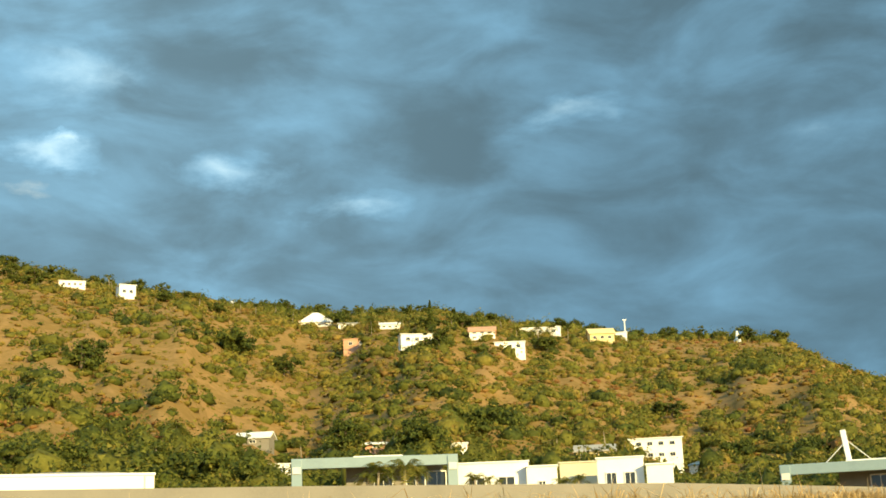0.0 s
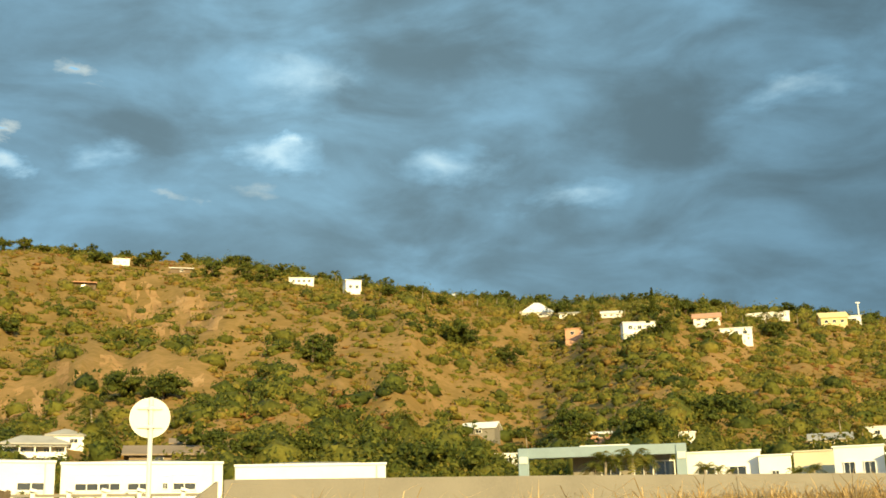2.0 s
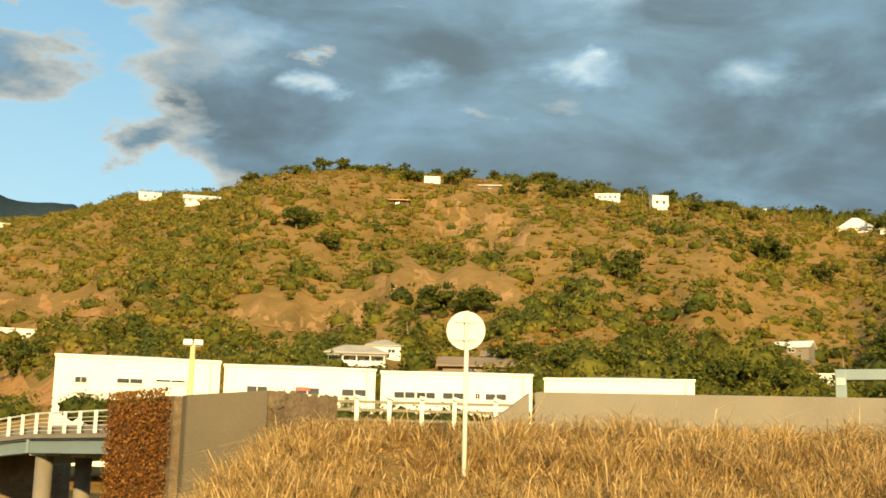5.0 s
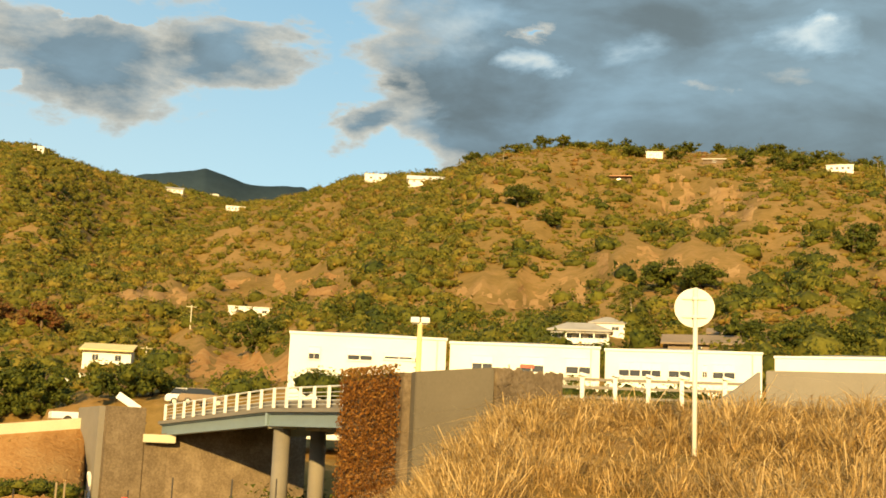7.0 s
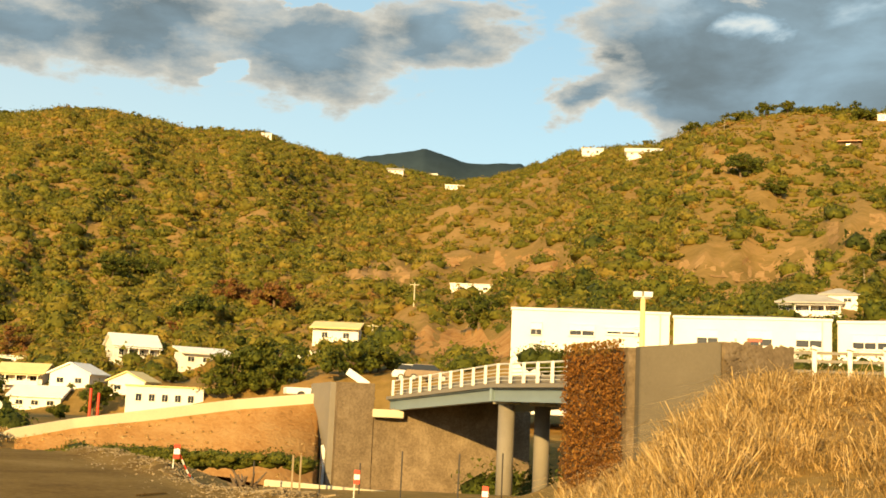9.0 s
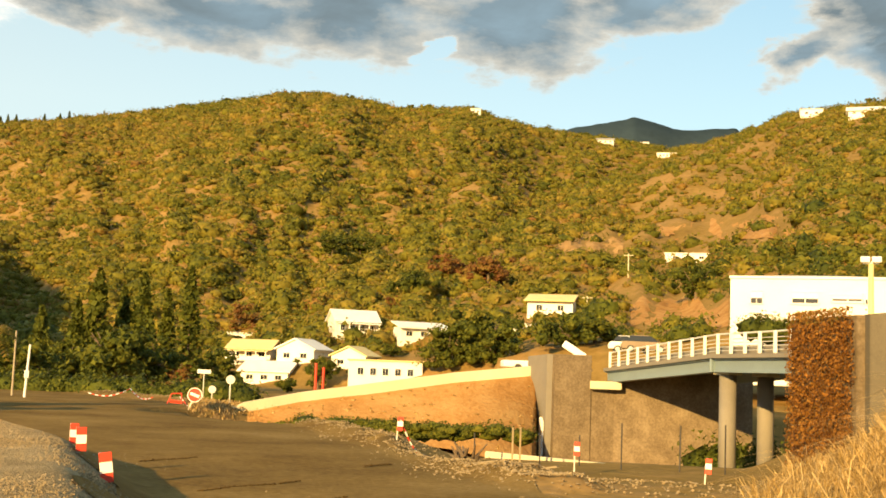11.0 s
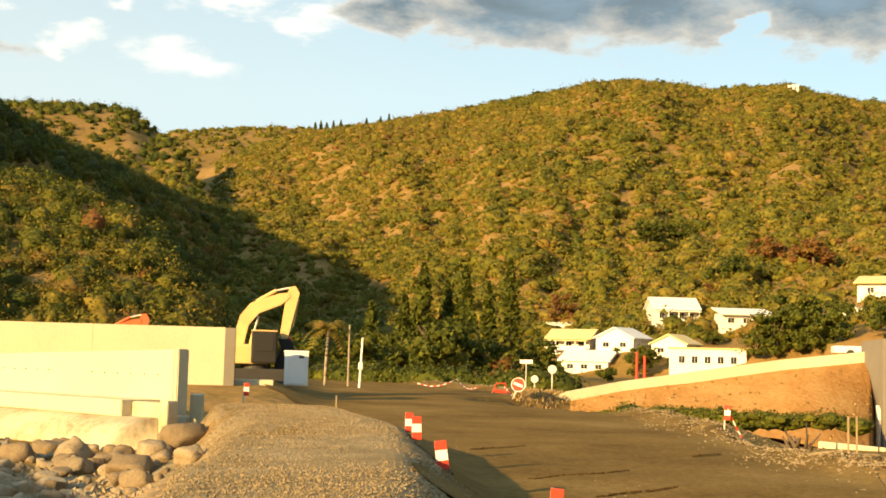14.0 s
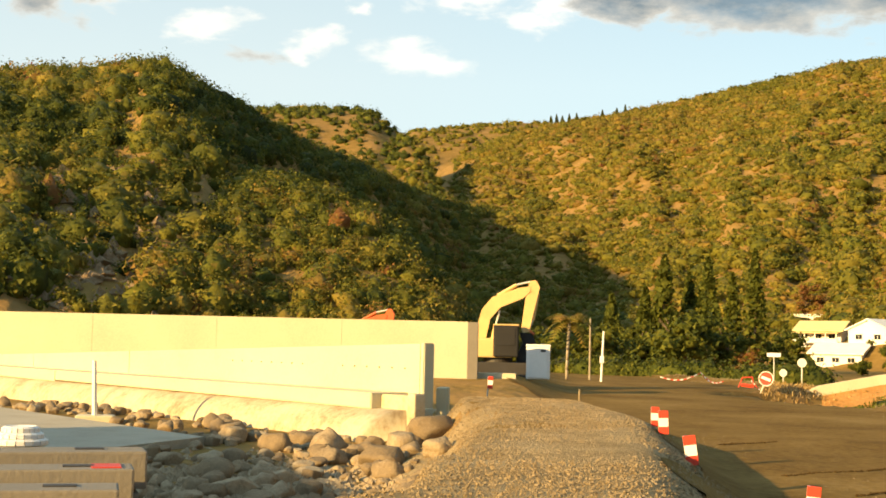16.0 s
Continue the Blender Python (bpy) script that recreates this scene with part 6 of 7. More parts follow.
def precast(az, d, z, turn, length, mark=False):
    ob = thing("precast_block", "grey precast concrete block with lifting notches", "concrete block", bearing(az, d, z), turn, "stack of precast blocks")
    part("body", boxed((length, 0.62, 0.42), (0, 0, 0.21), bevel=0.025), M["grey_concrete"], ob)
    # no recess is cut: dark plates put the lifting notches' shade on top
    for x in (-0.3, 0.22):
        part("notch", boxed((0.32, 0.16, 0.02), (x * length, 0.02, 0.425), bevel=0.006), M["dark"], ob, "dark plate painted in as a lifting notch's shade")
    if mark:
        part("paint_mark", boxed((0.3, 0.4, 0.012), (0.36 * length, -0.02, 0.427)), M["red"], ob, "faded red paint mark")
    return ob


for az, d, z, ln, mark in ((98.3, 14.6, 0.72, 2.2, False), (98.6, 14.6, 0.26, 2.2, False), (98.7, 13.7, 0.62, 2.0, True), (99.0, 13.7, 0.16, 2.0, False), (99.6, 12.8, 0.52, 2.0, False), (99.6, 12.8, 0.06, 2.0, False), (98.3, 14.6, -0.2, 2.2, False)):
    precast(az, d, z, 96 + (d - 13) * 2, ln, mark)
bag = thing("rope_coil", "pale coiled rope lying on concrete blocks", "rope", bearing(99.3, 15.4, 0.86))
bm = bmesh.new()
for k in range(3):
    for q in range(20):
        a0, a1 = q / 20 * 6.283, (q + 1) / 20 * 6.283
        rr = 0.28 - 0.05 * k
        rod(bm, (math.cos(a0) * rr, math.sin(a0) * rr, 0.3 + 0.07 * k), (math.cos(a1) * rr, math.sin(a1) * rr, 0.3 + 0.07 * k), 0.045, sides=6)
part("coil", bm, M["sheet_white"], bag)

pole = thing("marker_pole", "pale leaning timber post in a small concrete footing", "post", ground_at(96.0, 41.5))
part("shaft", rodded((0, 0, -0.2), (-0.08, -0.1, 2.0), 0.085, 0.07, 8), M["sheet_white"], pole)
part("footing", boxed((1.2, 0.8, 0.3), (-0.1, 0, 0.1), (0, 0, 90), 0.05), M["concrete"], pole)

# ---- marker boards, signs and posts on the site ----


def marker(az, d, size, lean=0.0, stake=None, label="red and white striped marker board on a stake"):
    """A K5-type stake: wooden stake and a small board with three bands."""
    h = stake or size * 1.7
    ob = thing("marker_board", label, "marker", ground_at(az, d), az, "marker boards along the dirt road")
    ob.matrix_basis = ob.matrix_basis @ Matrix.Rotation(radians(lean), 4, "Y")
    part("stake", boxed((0.05, 0.05, h + 0.3), (-size * 0.16, 0.04, (h - 0.3) / 2), bevel=0.008), M["rail"], ob)
    w = size * 0.42
    board = part("board", boxed((w, 0.025, size), (0, 0, h - size / 2), bevel=0.006), M["red"], ob, "red sheeting board")
    part("band", boxed((w * 0.98, 0.012, size * 0.36), (0, -0.018, h - size / 2)), M["sheet_white"], board, "white reflective band")
    return ob


marker(69.12, 20.5, 0.48, -8, 0.52)
marker(70.38, 24.8, 0.46, -2, 0.56)
marker(70.75, 28.2, 0.44, 0, 0.60)
marker(64.0, 19.0, 0.48, 4, 0.49)
marker(56.35, 44.0, 0.50, 2)
marker(48.2, 47.0, 0.52, 0, 1.25)
marker(42.35, 41.0, 0.50, 3, 0.95)
marker(78.3, 42.0, 0.42, 3, 1.35)
post = thing("site_post", "short grey survey post in the gravel", "post", ground_at(74.1, 50))
part("shaft", rodded((0, 0, -0.2), (0, 0, 0.75), 0.045, 0.04, 8), M["wood"], post)


def round_sign(name, label, at, turn, r, h, face, lean=0.0, bar=False):
    ob = thing(name, label, "road sign", at, turn)
    ob.matrix_basis = ob.matrix_basis @ Matrix.Rotation(radians(lean), 4, "Y")
    part("pole", rodded((0, 0.05, -0.4), (0, 0.05, h + r * 0.98), 0.045, sides=12), M["sign_back"], ob, "galvanised pole", True)
    bm = bmesh.new()
    rod(bm, (0, -0.02, h), (0, 0.01, h), r, sides=48)
    disc = part("disc", bm, face, ob)
    for dz in (-0.35, 0.35):
        part("bracket", boxed((r * 0.9, 0.03, 0.06), (0, 0.025, h + dz * r)), M["sign_back"], disc)
    if bar:
        part("bar", boxed((r * 1.3, 0.015, r * 0.38), (0, -0.03, h)), M["sheet_white"], disc, "white horizontal bar")
        bm = bmesh.new()
        bmesh.ops.create_circle(bm, cap_ends=False, segments=40, radius=r * 0.99)
        ring = bmesh.ops.extrude_edge_only(bm, edges=bm.edges[:])
        for v in ring["geom"]:
            if isinstance(v, bmesh.types.BMVert):
                v.co *= 0.9
        bmesh.ops.transform(bm, matrix=Matrix.Translation((0, -0.026, h)) @ Matrix.Rotation(radians(90), 4, "X"), verts=bm.verts)
        part("rim", bm, M["sheet_white"], disc, "white rim")
    return ob


def sign_rear():
    """The rear of a round sign above the grass: plate, flange, two rails, pole in front of the plate."""
    d = 26.0
    c, foot_z = EYE + d * math.tan(radians(6.87)), 2.0
    ob = thing("round_sign", "bare grey rear of a round road sign on a pole", "road sign", bearing(23.08, d, foot_z) + STAND, 23.1)
    h = c - foot_z
    part("pole", rodded((0.02, -0.06, -0.4), (0.02, -0.06, h + 0.41), 0.05, sides=14), M["sign_back"], ob, "pale pole", True)
    bm = bmesh.new()
    rod(bm, (0, -0.01, h), (0, 0.02, h), 0.41, sides=56)
    disc = part("disc", bm, M["sign_back"], ob, "pale unpainted sign plate")
    for dz in (-0.19, 0.19):
        part("rail", boxed((0.5, 0.03, 0.05), (0, -0.03, h + dz), bevel=0.006), M["rail"], disc)
        part("clamp", boxed((0.13, 0.06, 0.07), (0.02, -0.09, h + dz), bevel=0.01), M["rail"], disc)


sign_rear()
round_sign("no_entry_sign", "tilted red no-entry sign with a white bar", ground_at(66.0, 78, -0.1), 60, 0.45, 1.0, M["red"], 20, True)
round_sign("small_sign", "grey rear of a small round sign", ground_at(64.2, 92), 64, 0.32, 1.7, M["sign_back"])
round_sign("small_sign", "grey rear of a low round sign", ground_at(65.0, 95), 65, 0.28, 0.9, M["sign_back"])
arrow = thing("direction_sign", "small white direction sign on a pole", "road sign", ground_at(65.4, 96), 65)
part("pole", rodded((0, 0, -0.3), (0, 0, 2.3), 0.04), M["rail"], arrow)
part("board", boxed((1.0, 0.04, 0.3), (0, -0.05, 2.2), bevel=0.01), M["sheet_white"], arrow)
bar = thing("safety_barrier", "overturned red site barrier frame on the rubble", "barrier", ground_at(66.6, 79, 0.1), 60)
bm = bmesh.new()
for a, b in (((-0.7, 0, 0.1), (-0.35, 0.2, 1.0)), ((-0.35, 0.2, 1.0), (0.5, 0.2, 1.05)), ((0.5, 0.2, 1.05), (0.6, 0, 0.1)), ((-0.6, 0.05, 0.35), (0.58, 0.05, 0.35))):
    rod(bm, a, b, 0.05)
part("frame", bm, M["red"], bar)
part("panel", boxed((0.9, 0.05, 0.3), (0.0, 0.1, 0.3), (10, 5, 0), 0.02), M["red"], bar)
bar.scale = (0.7, 0.7, 0.7)


def tape(pts, name, label):
    """Sagging striped barrier tape between stakes."""
    ob = thing(name, label, "barrier tape")
    for i, (a, b) in enumerate(zip(pts[:-1], pts[1:])):
        n = 12
        for k in range(n):
            s0, s1 = k / n, (k + 1) / n
            p, q = a.lerp(b, s0), a.lerp(b, s1)
            p.z -= 0.35 * math.sin(math.pi * s0)
            q.z -= 0.35 * math.sin(math.pi * s1)
            m = "red" if k % 2 else "sheet_white"
            bm = rodded(p, q, 0.035, sides=4)
            part("red_stripe" if k % 2 else "white_stripe", bm, M[m], ob)


tape([ground_at(66.4, 80, 0.6), ground_at(64.4, 78, 0.5), ground_at(62.5, 73, 0.5), ground_at(61, 66, 0.4)], "barrier_tape", "sagging red and white tape along the rubble")
tape([ground_at(70.4, 88, 0.5), ground_at(68.6, 86, 0.9), ground_at(67.6, 84, 0.4)], "barrier_tape", "striped tape tied along the roadside trees")
tape([ground_at(56.3, 44, 0.75), ground_at(55.0, 45, 0.15)], "barrier_tape", "striped tape hanging from a marker stake")
for az, d, h, tilt in ((52.9, 53, 1.2, 0), (49.9, 53, 1.25, 0), (46.2, 52, 1.9, 0), (43.6, 52, 1.9, 1), (41.6, 52, 2.0, 0), (48.1, 53.5, 1.3, 0)):
    ob = thing("fence_post", "thin dark steel fence post on the slope", "post", ground_at(az, d), az, "fence posts above the sunken road")
    part("shaft", rodded((0, 0, -0.5), (0.02 * tilt, 0, h), 0.035, sides=6), M["dark"], ob)
for az, d in ((51.15, 52), (50.8, 52.3)):
    ob = thing("wood_stake", "bare pale wooden stake on the slope", "stake", ground_at(az, d), az)
    part("shaft", boxed((0.08, 0.05, 1.9), (0, 0, 0.6), bevel=0.01), M["wood"], ob)
scrap = thing("scrap_heap", "heap of splintered planks and wire by the road edge", "debris", ground_at(51.5, 36))
g = random.Random(8)
for k in range(11):
    a = g.uniform(-1.6, 1.6)
    part("plank", boxed((g.uniform(0.9, 2.0), 0.09, 0.05), (a, g.uniform(-0.8, 0.8), 0.12 + k * 0.02), (0, g.uniform(-12, 12), g.uniform(-50, 50)), 0.006), M["wood"] if k % 6 else M["red"], scrap)
stump = thing("root_stump", "tangle of dark uprooted roots beside the slope", "stump", ground_at(53.2, 50))
for k in range(16):
    a = Vector((g.uniform(-0.5, 0.5), g.uniform(-0.4, 0.4), g.uniform(0, 0.4)))
    part("root", rodded(a, a + Vector((g.uniform(-0.9, 0.9), g.uniform(-0.5, 0.5), g.uniform(0.1, 0.9))), 0.09, 0.03, 6), M["bark"], stump)
# thin dark lines of small grains laid across the dirt
for k, (az, d, ln, tw) in enumerate(((66.6, 33, 2.4, 30), (62.8, 26, 3.4, 26), (60.2, 23, 2.6, 28), (57.2, 33, 1.6, 35))):
    q = np.random.default_rng(k + 40)
    t = np.linspace(-0.5, 0.5, 160) * ln
    x = bearing(az, d).x - math.sin(radians(tw)) * t + q.normal(0, 0.03, 160) + 0.08 * np.sin(t * 2.3)
    y = bearing(az, d).y + math.cos(radians(tw)) * t + q.normal(0, 0.03, 160)
    grains("earth_clod", "ragged line of small dark grains on the road", np.stack([x, y, land(x, y) + 0.07], 1), q.uniform(0.008, 0.04, 160), M["dark_grain"], 0.6, "clods")

# ---- machines ----


def arm_plate(name, outline, depth, material, parent, y=0.0, label=""):
    bm = prism(outline, depth)
    bmesh.ops.bevel(bm, geom=list(bm.edges), offset=0.025, segments=2, affect="EDGES")
    bmesh.ops.translate(bm, vec=(0, y, 0), verts=bm.verts)
    return part(name, bm, material, parent, label)


def excavator(at, turn, paint, label, scale=1.0):
    """Crawler excavator with a raised gooseneck boom, dipper arm and bucket."""
    ob = thing("excavator", label, "excavator", at, turn)
    ob.scale = (scale,) * 3
    for y in (-1.0, 1.0):
        bm = prism([(-1.9, 0.25), (-1.55, 0.0), (1.55, 0.0), (1.9, 0.25), (1.9, 0.6), (1.6, 0.85), (-1.6, 0.85), (-1.9, 0.6)], 0.55)
        bmesh.ops.translate(bm, vec=(-0.4, y, 0), verts=bm.verts)
        tr = part("track", bm, M["dark"], ob, "dark muddy crawler track")
        for k in range(5):
            part("roller", rodded((-1.7 + k * 0.65, y - 0.3, 0.3), (-1.7 + k * 0.65, y + 0.3, 0.3), 0.22, sides=14), M["dark"], tr)
    part("turntable", rodded((-0.4, 0, 0.8), (-0.4, 0, 1.1), 0.8, sides=24), M["dark"], ob)
    part("house_body", boxed((2.9, 2.4, 1.05), (-1.1, 0.1, 1.62), bevel=0.1), paint, ob)
    part("counterweight", boxed((0.7, 2.4, 1.2), (-2.55, 0.1, 1.6), bevel=0.18), M["near_black"], ob)
    cab = part("cab", boxed((1.35, 1.0, 1.7), (0.0, -0.75, 2.0), bevel=0.09), M["near_black"], ob, "dark operator's cab")
    part("window", boxed((1.0, 0.04, 0.95), (0.0, -1.26, 2.25), bevel=0.01), M["near_black"], cab)
    part("window", boxed((0.04, 0.8, 1.1), (0.68, -0.75, 2.2), bevel=0.01), M["near_black"], cab)
    part("roof", boxed((1.4, 1.05, 0.08), (0, -0.75, 2.88), bevel=0.03), paint, cab)
    boom = arm_plate("boom", [(-1.6, 1.7), (-1.15, 1.75), (-0.85, 3.2), (-0.3, 3.85), (0.9, 4.35), (1.35, 4.75), (1.3, 5.05), (0.7, 4.95), (-0.8, 4.4), (-1.35, 3.7), (-1.62, 2.6)], 0.42, paint, ob, 0.25, "boom in worn paint")
    arm_plate("dipper", [(1.1, 4.75), (1.3, 5.35), (1.62, 5.4), (1.85, 5.0), (1.3, 2.55), (0.95, 2.45), (0.85, 2.75)], 0.34, paint, ob, 0.25, "dipper arm in worn paint")
    for a, b, r in (((-0.5, 4.5, 0), (0.55, 5.12, 0), 0.1), ((0.55, 5.12, 0), (1.3, 5.3, 0), 0.055), ((-0.75, 1.9, 0), (-0.55, 2.9, 0), 0.12), ((-0.55, 2.9, 0), (-0.35, 3.7, 0), 0.06), ((1.75, 4.7, 0), (1.5, 3.2, 0), 0.09), ((1.5, 3.2, 0), (1.25, 2.6, 0), 0.05)):
        part("hydraulic_cylinder", rodded((a[0], 0.25, a[1]), (b[0], 0.25, b[1]), r, sides=12), M["rail"] if r < 0.08 else paint, ob)
    bucket = arm_plate("bucket", [(0.75, 2.5), (1.45, 2.45), (1.75, 1.7), (1.6, 0.8), (1.15, 0.35), (0.7, 0.45), (0.6, 1.2), (0.95, 1.9)], 1.1, M["near_black"], ob, 0.25, "dark steel bucket")
    for y in (-0.2, 0.1, 0.4, 0.7):
        part("tooth", boxed((0.12, 0.1, 0.35), (0.66, y, 0.3), (0, 20, 0), 0.015), M["rail"], bucket)
    part("linkage", rodded((0.95, 0.25, 2.9), (1.55, 0.25, 2.4), 0.08), M["orange"], ob, "rusty linkage bar")
    return ob


excavator(bearing(77.5, 68, 0.7), 78, M["yellow"], "yellow crawler excavator with raised boom behind a kerb")
excavator(bearing(83.9, 84, -0.6), 78, M["orange"], "orange-red excavator mostly hidden behind a wall")
wc = thing("portable_toilet", "white portable toilet cabin beside the road", "toilet cabin", bearing(75.99, 64, 0.78), 76)
part("body", boxed((1.22, 1.15, 1.7), (0, 0, 0.85), bevel=0.05), M["sheet_white"], wc)
part("roof", boxed((1.28, 1.2, 0.12), (0, 0, 1.72), bevel=0.05), M["sheet_white"], wc)
part("door", boxed((0.95, 0.05, 1.5), (0, -0.59, 0.83), bevel=0.02), M["sheet_white"], wc)
part("vent", boxed((0.25, 0.03, 0.1), (0.25, -0.62, 1.45)), M["dark"], wc, "dark vent slot")

# ---- posts, lamps and vehicles further off ----
pole = thing("leaning_pole", "white leaning pole beside the trees", "pole", ground_at(73.05, 88), 73)
part("shaft", rodded((-0.06, 0, -0.4), (0.1, 0, 3.6), 0.09, 0.07, 8), M["sheet_white"], pole)
part("box", boxed((0.3, 0.2, 0.5), (0.0, -0.15, 1.6), bevel=0.03), M["sheet_white"], pole)
pole = thing("timber_pole", "slim grey timber pole among trees", "pole", ground_at(73.6, 92), 73)
part("shaft", rodded((0, 0, -0.4), (0, 0, 4.6), 0.08, 0.06, 8), M["palm_bark"], pole)
for az, h in ((60.35, 3.6), (60.0, 3.3)):
    pole = thing("red_post", "slender red-painted steel post beside a house", "post", bearing(az, 93, -0.4), az)
    part("shaft", rodded((0, 0, -0.8), (0, 0, h), 0.1, sides=8), M["red"], pole)
lamp = thing("floodlight_mast", "cream mast with white floodlights on top", "lamp post", bearing(35.45, 58, 4.2), 35.4)
part("mast", rodded((0, 0, -2), (0, 0, 4.0), 0.15, 0.12, 14), M["yellow_wall"], lamp, smooth=True)
head = part("crossbar", boxed((0.7, 0.12, 0.1), (0, 0, 4.05), bevel=0.01), M["rail"], lamp)
for x in (-0.24, 0.24):
    part("floodlight", boxed((0.42, 0.36, 0.24), (x, -0.08, 4.2), (12, 0, 0), 0.04), M["sheet_white"], head)


def guard_rail():
    ob = thing("guard_rail", "low white crash barrier with posts above the grass", "guard rail", STAND, kind="structure")
    pts = [bearing(a, 50.5, 4.75) for a in (29.6, 28.1, 26.6, 25.1, 23.6, 21.7, 20.2)]
    for a in pts[:-1]:
        p = part("post", boxed((0.17, 0.14, 1.9), a, (0, 0, 25), 0.02), M["white"], ob)
        part("spacer", boxed((0.34, 0.2, 0.12), a + Vector((0.12, -0.1, 0.9)), (0, 14, 25), 0.02), M["white"], p)
    for z in (0.1, 0.5, 0.82):
        for a, b in zip(pts[:-1], pts[1:]):
            c, d = (a + b) / 2 + Vector((0, 0, z - 0.1)), b - a
            bm = bmesh.new()
            bmesh.ops.create_cube(bm, size=1.0, matrix=Matrix.Translation(c) @ d.to_track_quat("X", "Z").to_matrix().to_4x4() @ Matrix.Diagonal((d.length, 0.07, 0.11, 1)))
            part("rail", bm, M["grey_concrete"], ob, "dull grey rail")


guard_rail()


def parked_car(az, d, z, turn, paint, label):
    ob = thing("car", label, "car", bearing(az, d, z), turn)
    body = arm_plate("body", [(-2.05, 0.35), (2.05, 0.35), (2.1, 0.75), (1.3, 0.95), (-1.9, 0.98), (-2.1, 0.7)], 1.65, paint, ob)
    arm_plate("cabin", [(-1.75, 0.95), (1.15, 0.95), (0.45, 1.45), (-1.3, 1.48)], 1.45, M["glass"], ob, 0, "dark car windows")
    part("roof", boxed((1.6, 1.4, 0.07), (-0.45, 0, 1.48), bevel=0.03), paint, ob)
    for x in (-1.3, 1.3):
        for y in (-0.8, 0.8):
            w = part("wheel", rodded((x, y - 0.1, 0.32), (x, y + 0.1, 0.32), 0.32, sides=20), M["dark"], ob)
            part("rim", rodded((x, y - 0.115, 0.32), (x, y + 0.115, 0.32), 0.19, sides=16), M["rail"], w)
    for y in (-0.6, 0.6):
        part("headlight", boxed((0.08, 0.3, 0.14), (2.06, y, 0.7), bevel=0.02), M["sheet_white"], ob)


parked_car(45.3, 110, 5.3, 50, M["roof_brown"], "brown car parked on the road beyond the bridge")
parked_car(45.9, 112, 5.3, 50, M["sheet_white"], "white car parked on the road beyond the bridge")
board = thing("white_panel", "tilted white panel lying behind the stone abutment", "panel", bearing(48.5, 94, 4.9), 48.5)
part("sheet", boxed((1.9, 0.2, 0.55), (0, 0, 0.0), (0, 32, 0), 0.06), M["sheet_white"], board)
van = thing("trailer", "low white trailer parked on the approach ramp", "trailer", bearing(51.0, 92, 3.1), 60)
part("body", boxed((2.6, 1.6, 0.5), (0, 0, 0.6), bevel=0.08), M["sheet_white"], van)
part("hitch", rodded((1.2, 0, 0.6), (1.7, 0, 1.1), 0.16), M["sheet_white"], van)
for y in (-0.8, 0.8):
    part("wheel", rodded((-0.2, y - 0.08, 0.3), (-0.2, y + 0.08, 0.3), 0.3, sides=16), M["dark"], van)
for az, el, tall in ((46.15, 4.9, 1.15), (48.0, 3.2, 0.85)):
    at, d = seat(az, el)
    pole = thing("utility_pole", "pale concrete power pole with a crossarm", "power pole", at, az)
    h = d * radians(tall)
    part("shaft", rodded((0, 0, -0.5), (0, 0, h), 0.16, 0.12, 8), M["concrete"], pole)
    part("crossarm", boxed((2.2, 0.14, 0.14), (0, 0, h - 0.4)), M["concrete"], pole)
at, d = seat(-8.95, 10.2)
mast = thing("mast", "tall white mast beside the ridge villa", "mast", at)
part("shaft", rodded((0, 0, -1), (0, 0, d * radians(0.85)), 0.3, 0.22, 8), M["sheet_white"], mast)
part("head", boxed((1.6, 0.3, 0.4), (0, 0, d * radians(0.86)), bevel=0.05), M["sheet_white"], mast)
aerial = thing("roof_aerial", "white aerial with guy rods on a canopy roof", "aerial", bearing(-18.3, 98, EYE + 98 * math.tan(radians(4.0))), -18)
part("fin", boxed((0.4, 0.25, 2.4), (0, 0, 1.2), (0, -6, 0), 0.06), M["sheet_white"], aerial)
for x in (-1.6, 1.8):
    part("guy_rod", rodded((x, 0, 0), (0.1, 0, 1.6), 0.04, sides=6), M["rail"], aerial)
at, d = seat(-14.0, 9.6)
shrine = thing("shrine", "small white monument under a tree on the ridge", "monument", at)
part("plinth", boxed((2.2, 2.2, 1.4), (0, 0, 0.4), bevel=0.1), M["white"], shrine)
part("shaft", rodded((0, 0, 1), (0, 0, 4.2), 0.8, 0.4, 10), M["white"], shrine)

# ---- hedges near the roads ----


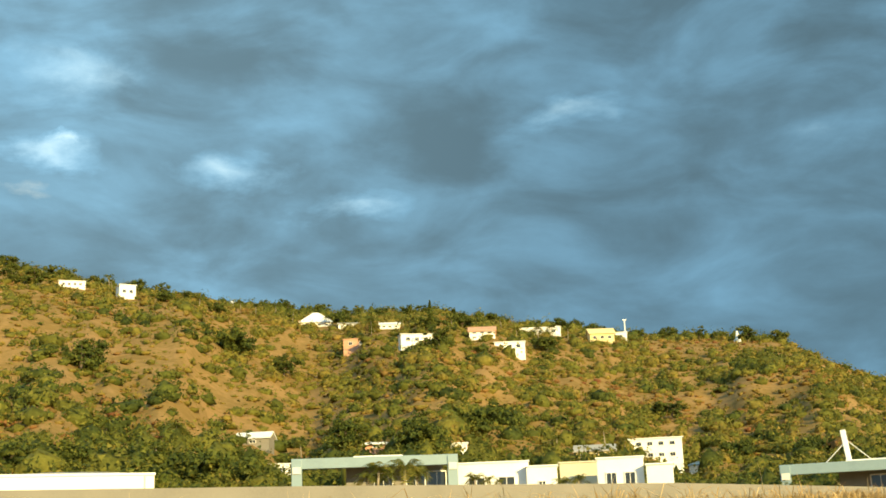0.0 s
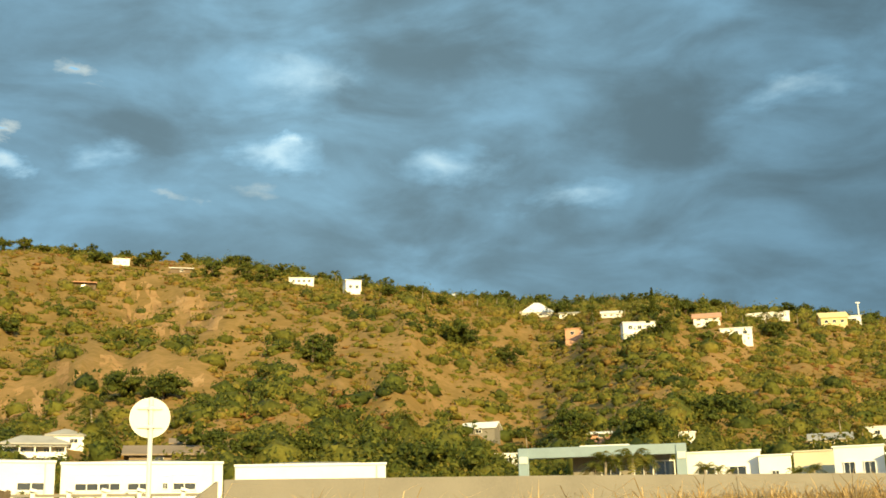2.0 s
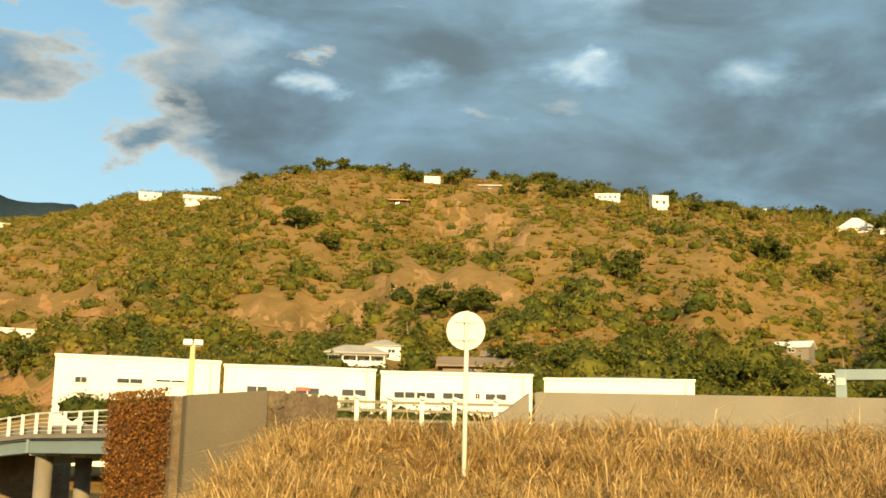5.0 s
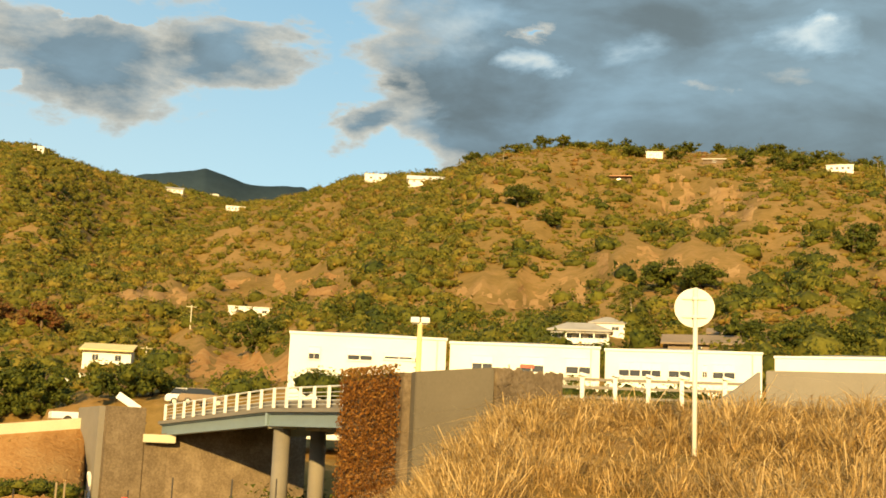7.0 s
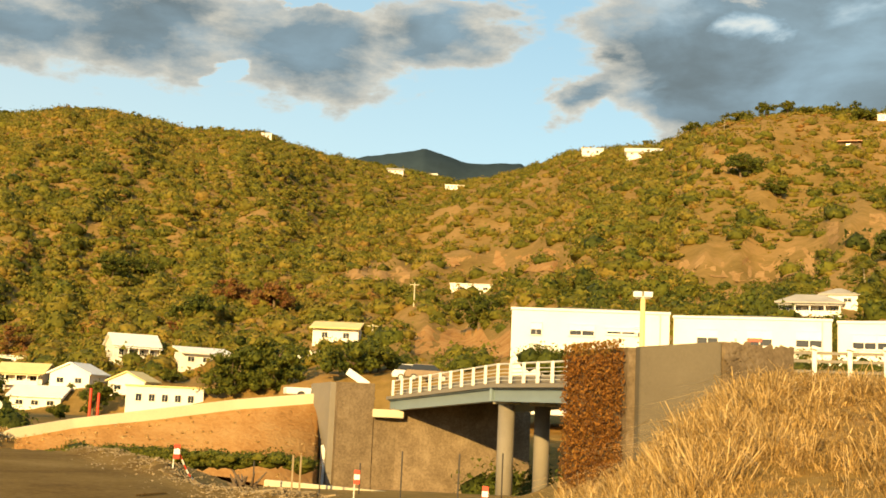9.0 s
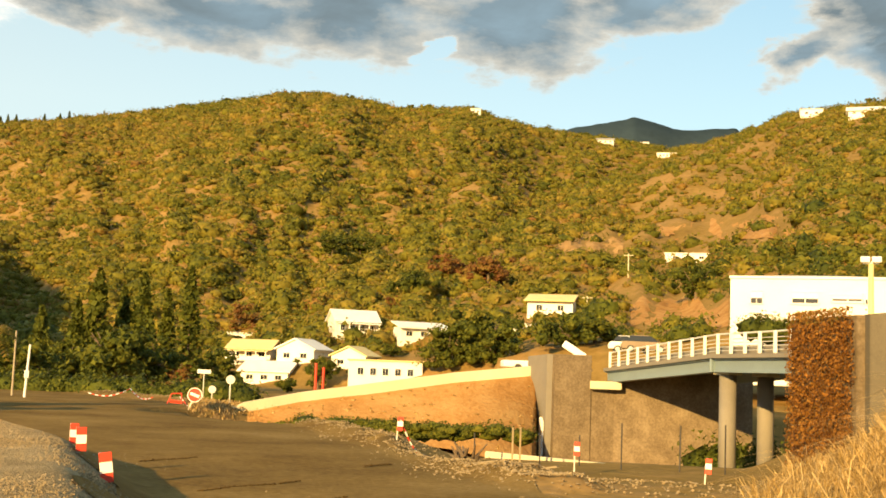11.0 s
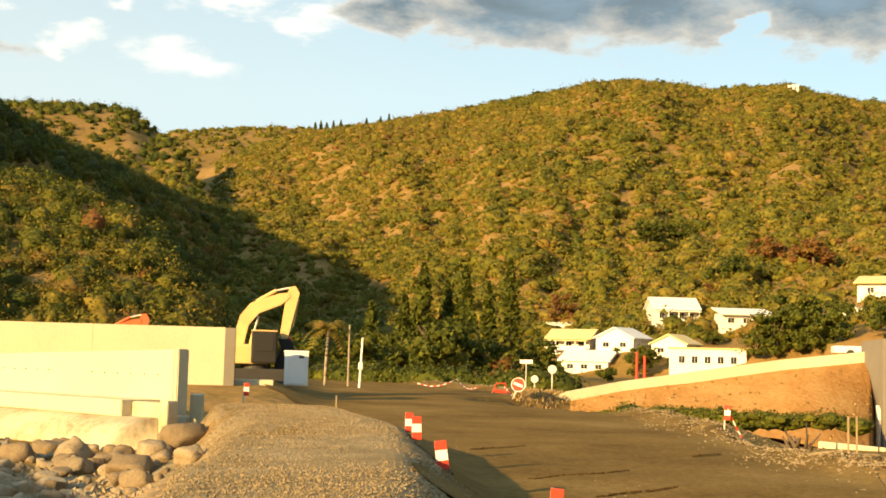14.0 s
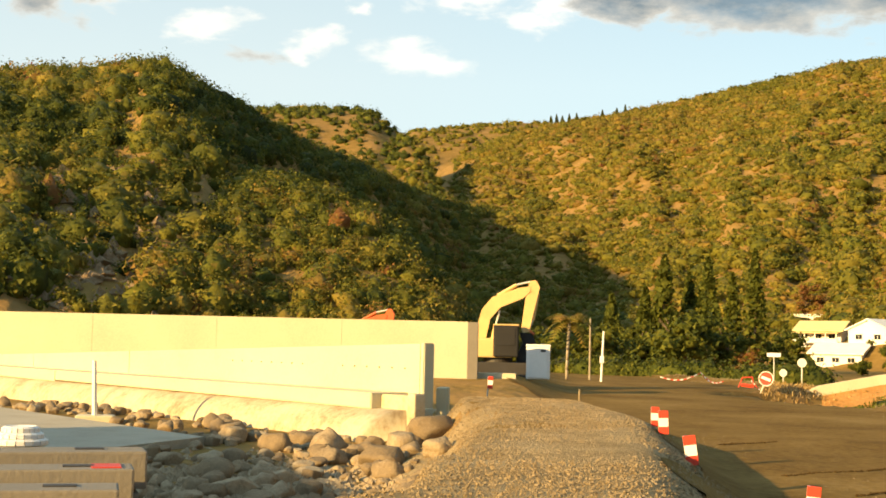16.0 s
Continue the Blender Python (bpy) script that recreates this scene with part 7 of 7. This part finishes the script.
def hedge(name, label, a, b, n, r, tone, tall=0.8, count=110, z=None):
    g = np.random.default_rng(n + int(a[0]))
    p, q = np.array(bearing(*a)), np.array(bearing(*b))
    s = g.random(n)[:, None]
    c = p * (1 - s) + q * s + g.normal(0, 0.35, (n, 3))
    c[:, 2] = land(c[:, 0], c[:, 1]) + 0.1 if z is None else z + g.uniform(-0.3, 0.3, n)
    rad = g.uniform(0.6, 1.2, n) * r
    v, f, t, even = puffs(c, rad * 0.9, np.full(n, tall), count, np.maximum(rad * 0.1, 0.05), g, np.clip(tone + g.normal(0, 0.06, n), 0, 1), 0)
    tagged(new(name, joined(name, v, f, M["scrub"], t, even)), label, "hedge", kind="stuff")


hedge("hedge", "low green hedge between the ramp and the sunken road", (61.5, 71), (50.6, 66), 150, 0.75, 0.2, 0.55, z=-0.45)
hedge("shrub_row", "dark shrubs in front of the white buildings", (29.3, 60), (19.8, 60), 60, 1.0, 0.05, 0.9, z=4.9)
hedge("shrub_row", "green shrubs along the white building and bridge end", (41.0, 90), (35.8, 88), 26, 1.2, 0.1, 0.9, z=6.6)
hedge("thicket", "dark undergrowth in the shade below the bridge", (42.6, 79), (38.4, 74), 46, 1.7, 0.02, 1.3)
hedge("roadside_brush", "dark brush under the roadside trees", (75.5, 118), (63.5, 100), 80, 1.8, 0.1, 1.0)
hedge("roadside_brush", "green brush at the foot of the steep hill", (79, 108), (104, 100), 130, 2.4, 0.22, 1.0, 110)
hedge("wall_brush", "dark green shrubs behind the concrete wall", (19, 80), (6.5, 80), 40, 1.4, 0.06, 1.1, z=6.0)
hedge("wall_brush", "green shrubs between the modern houses", (-11, 86), (-16, 90), 22, 1.4, 0.1, 1.0, z=6.4)

# bare rock face at the end of the steep hill
g = np.random.default_rng(31)
az, s = g.uniform(93.5, 106, 900), g.uniform(0.1, 0.95, 900)
r = 111 + (176 - 111) * s
x, y = -r * np.sin(np.radians(az)), r * np.cos(np.radians(az))
grains("cliff_rock", "pale broken rock face on the steep hillside", np.stack([x, y, land(x, y)], 1), g.uniform(0.35, 1.3, 900), M["cliff"], 0.9, "rock face")

# unseen plain walls behind the standpoint, added to throw shade over the stone bed
wall_line("wall_south", [Vector((-8.5, -19, 0)), Vector((10, -10, 0))], 4.2, -0.8, 0.6, M["concrete"], "unseen concrete wall added behind the viewpoint to cast shade")
wall_line("wall_west", [Vector((-26, -22, 0)), Vector((-8.6, -19.2, 0))], 6.3, -0.8, 0.6, M["concrete"], "unseen taller concrete wall added to shade the stone bed")
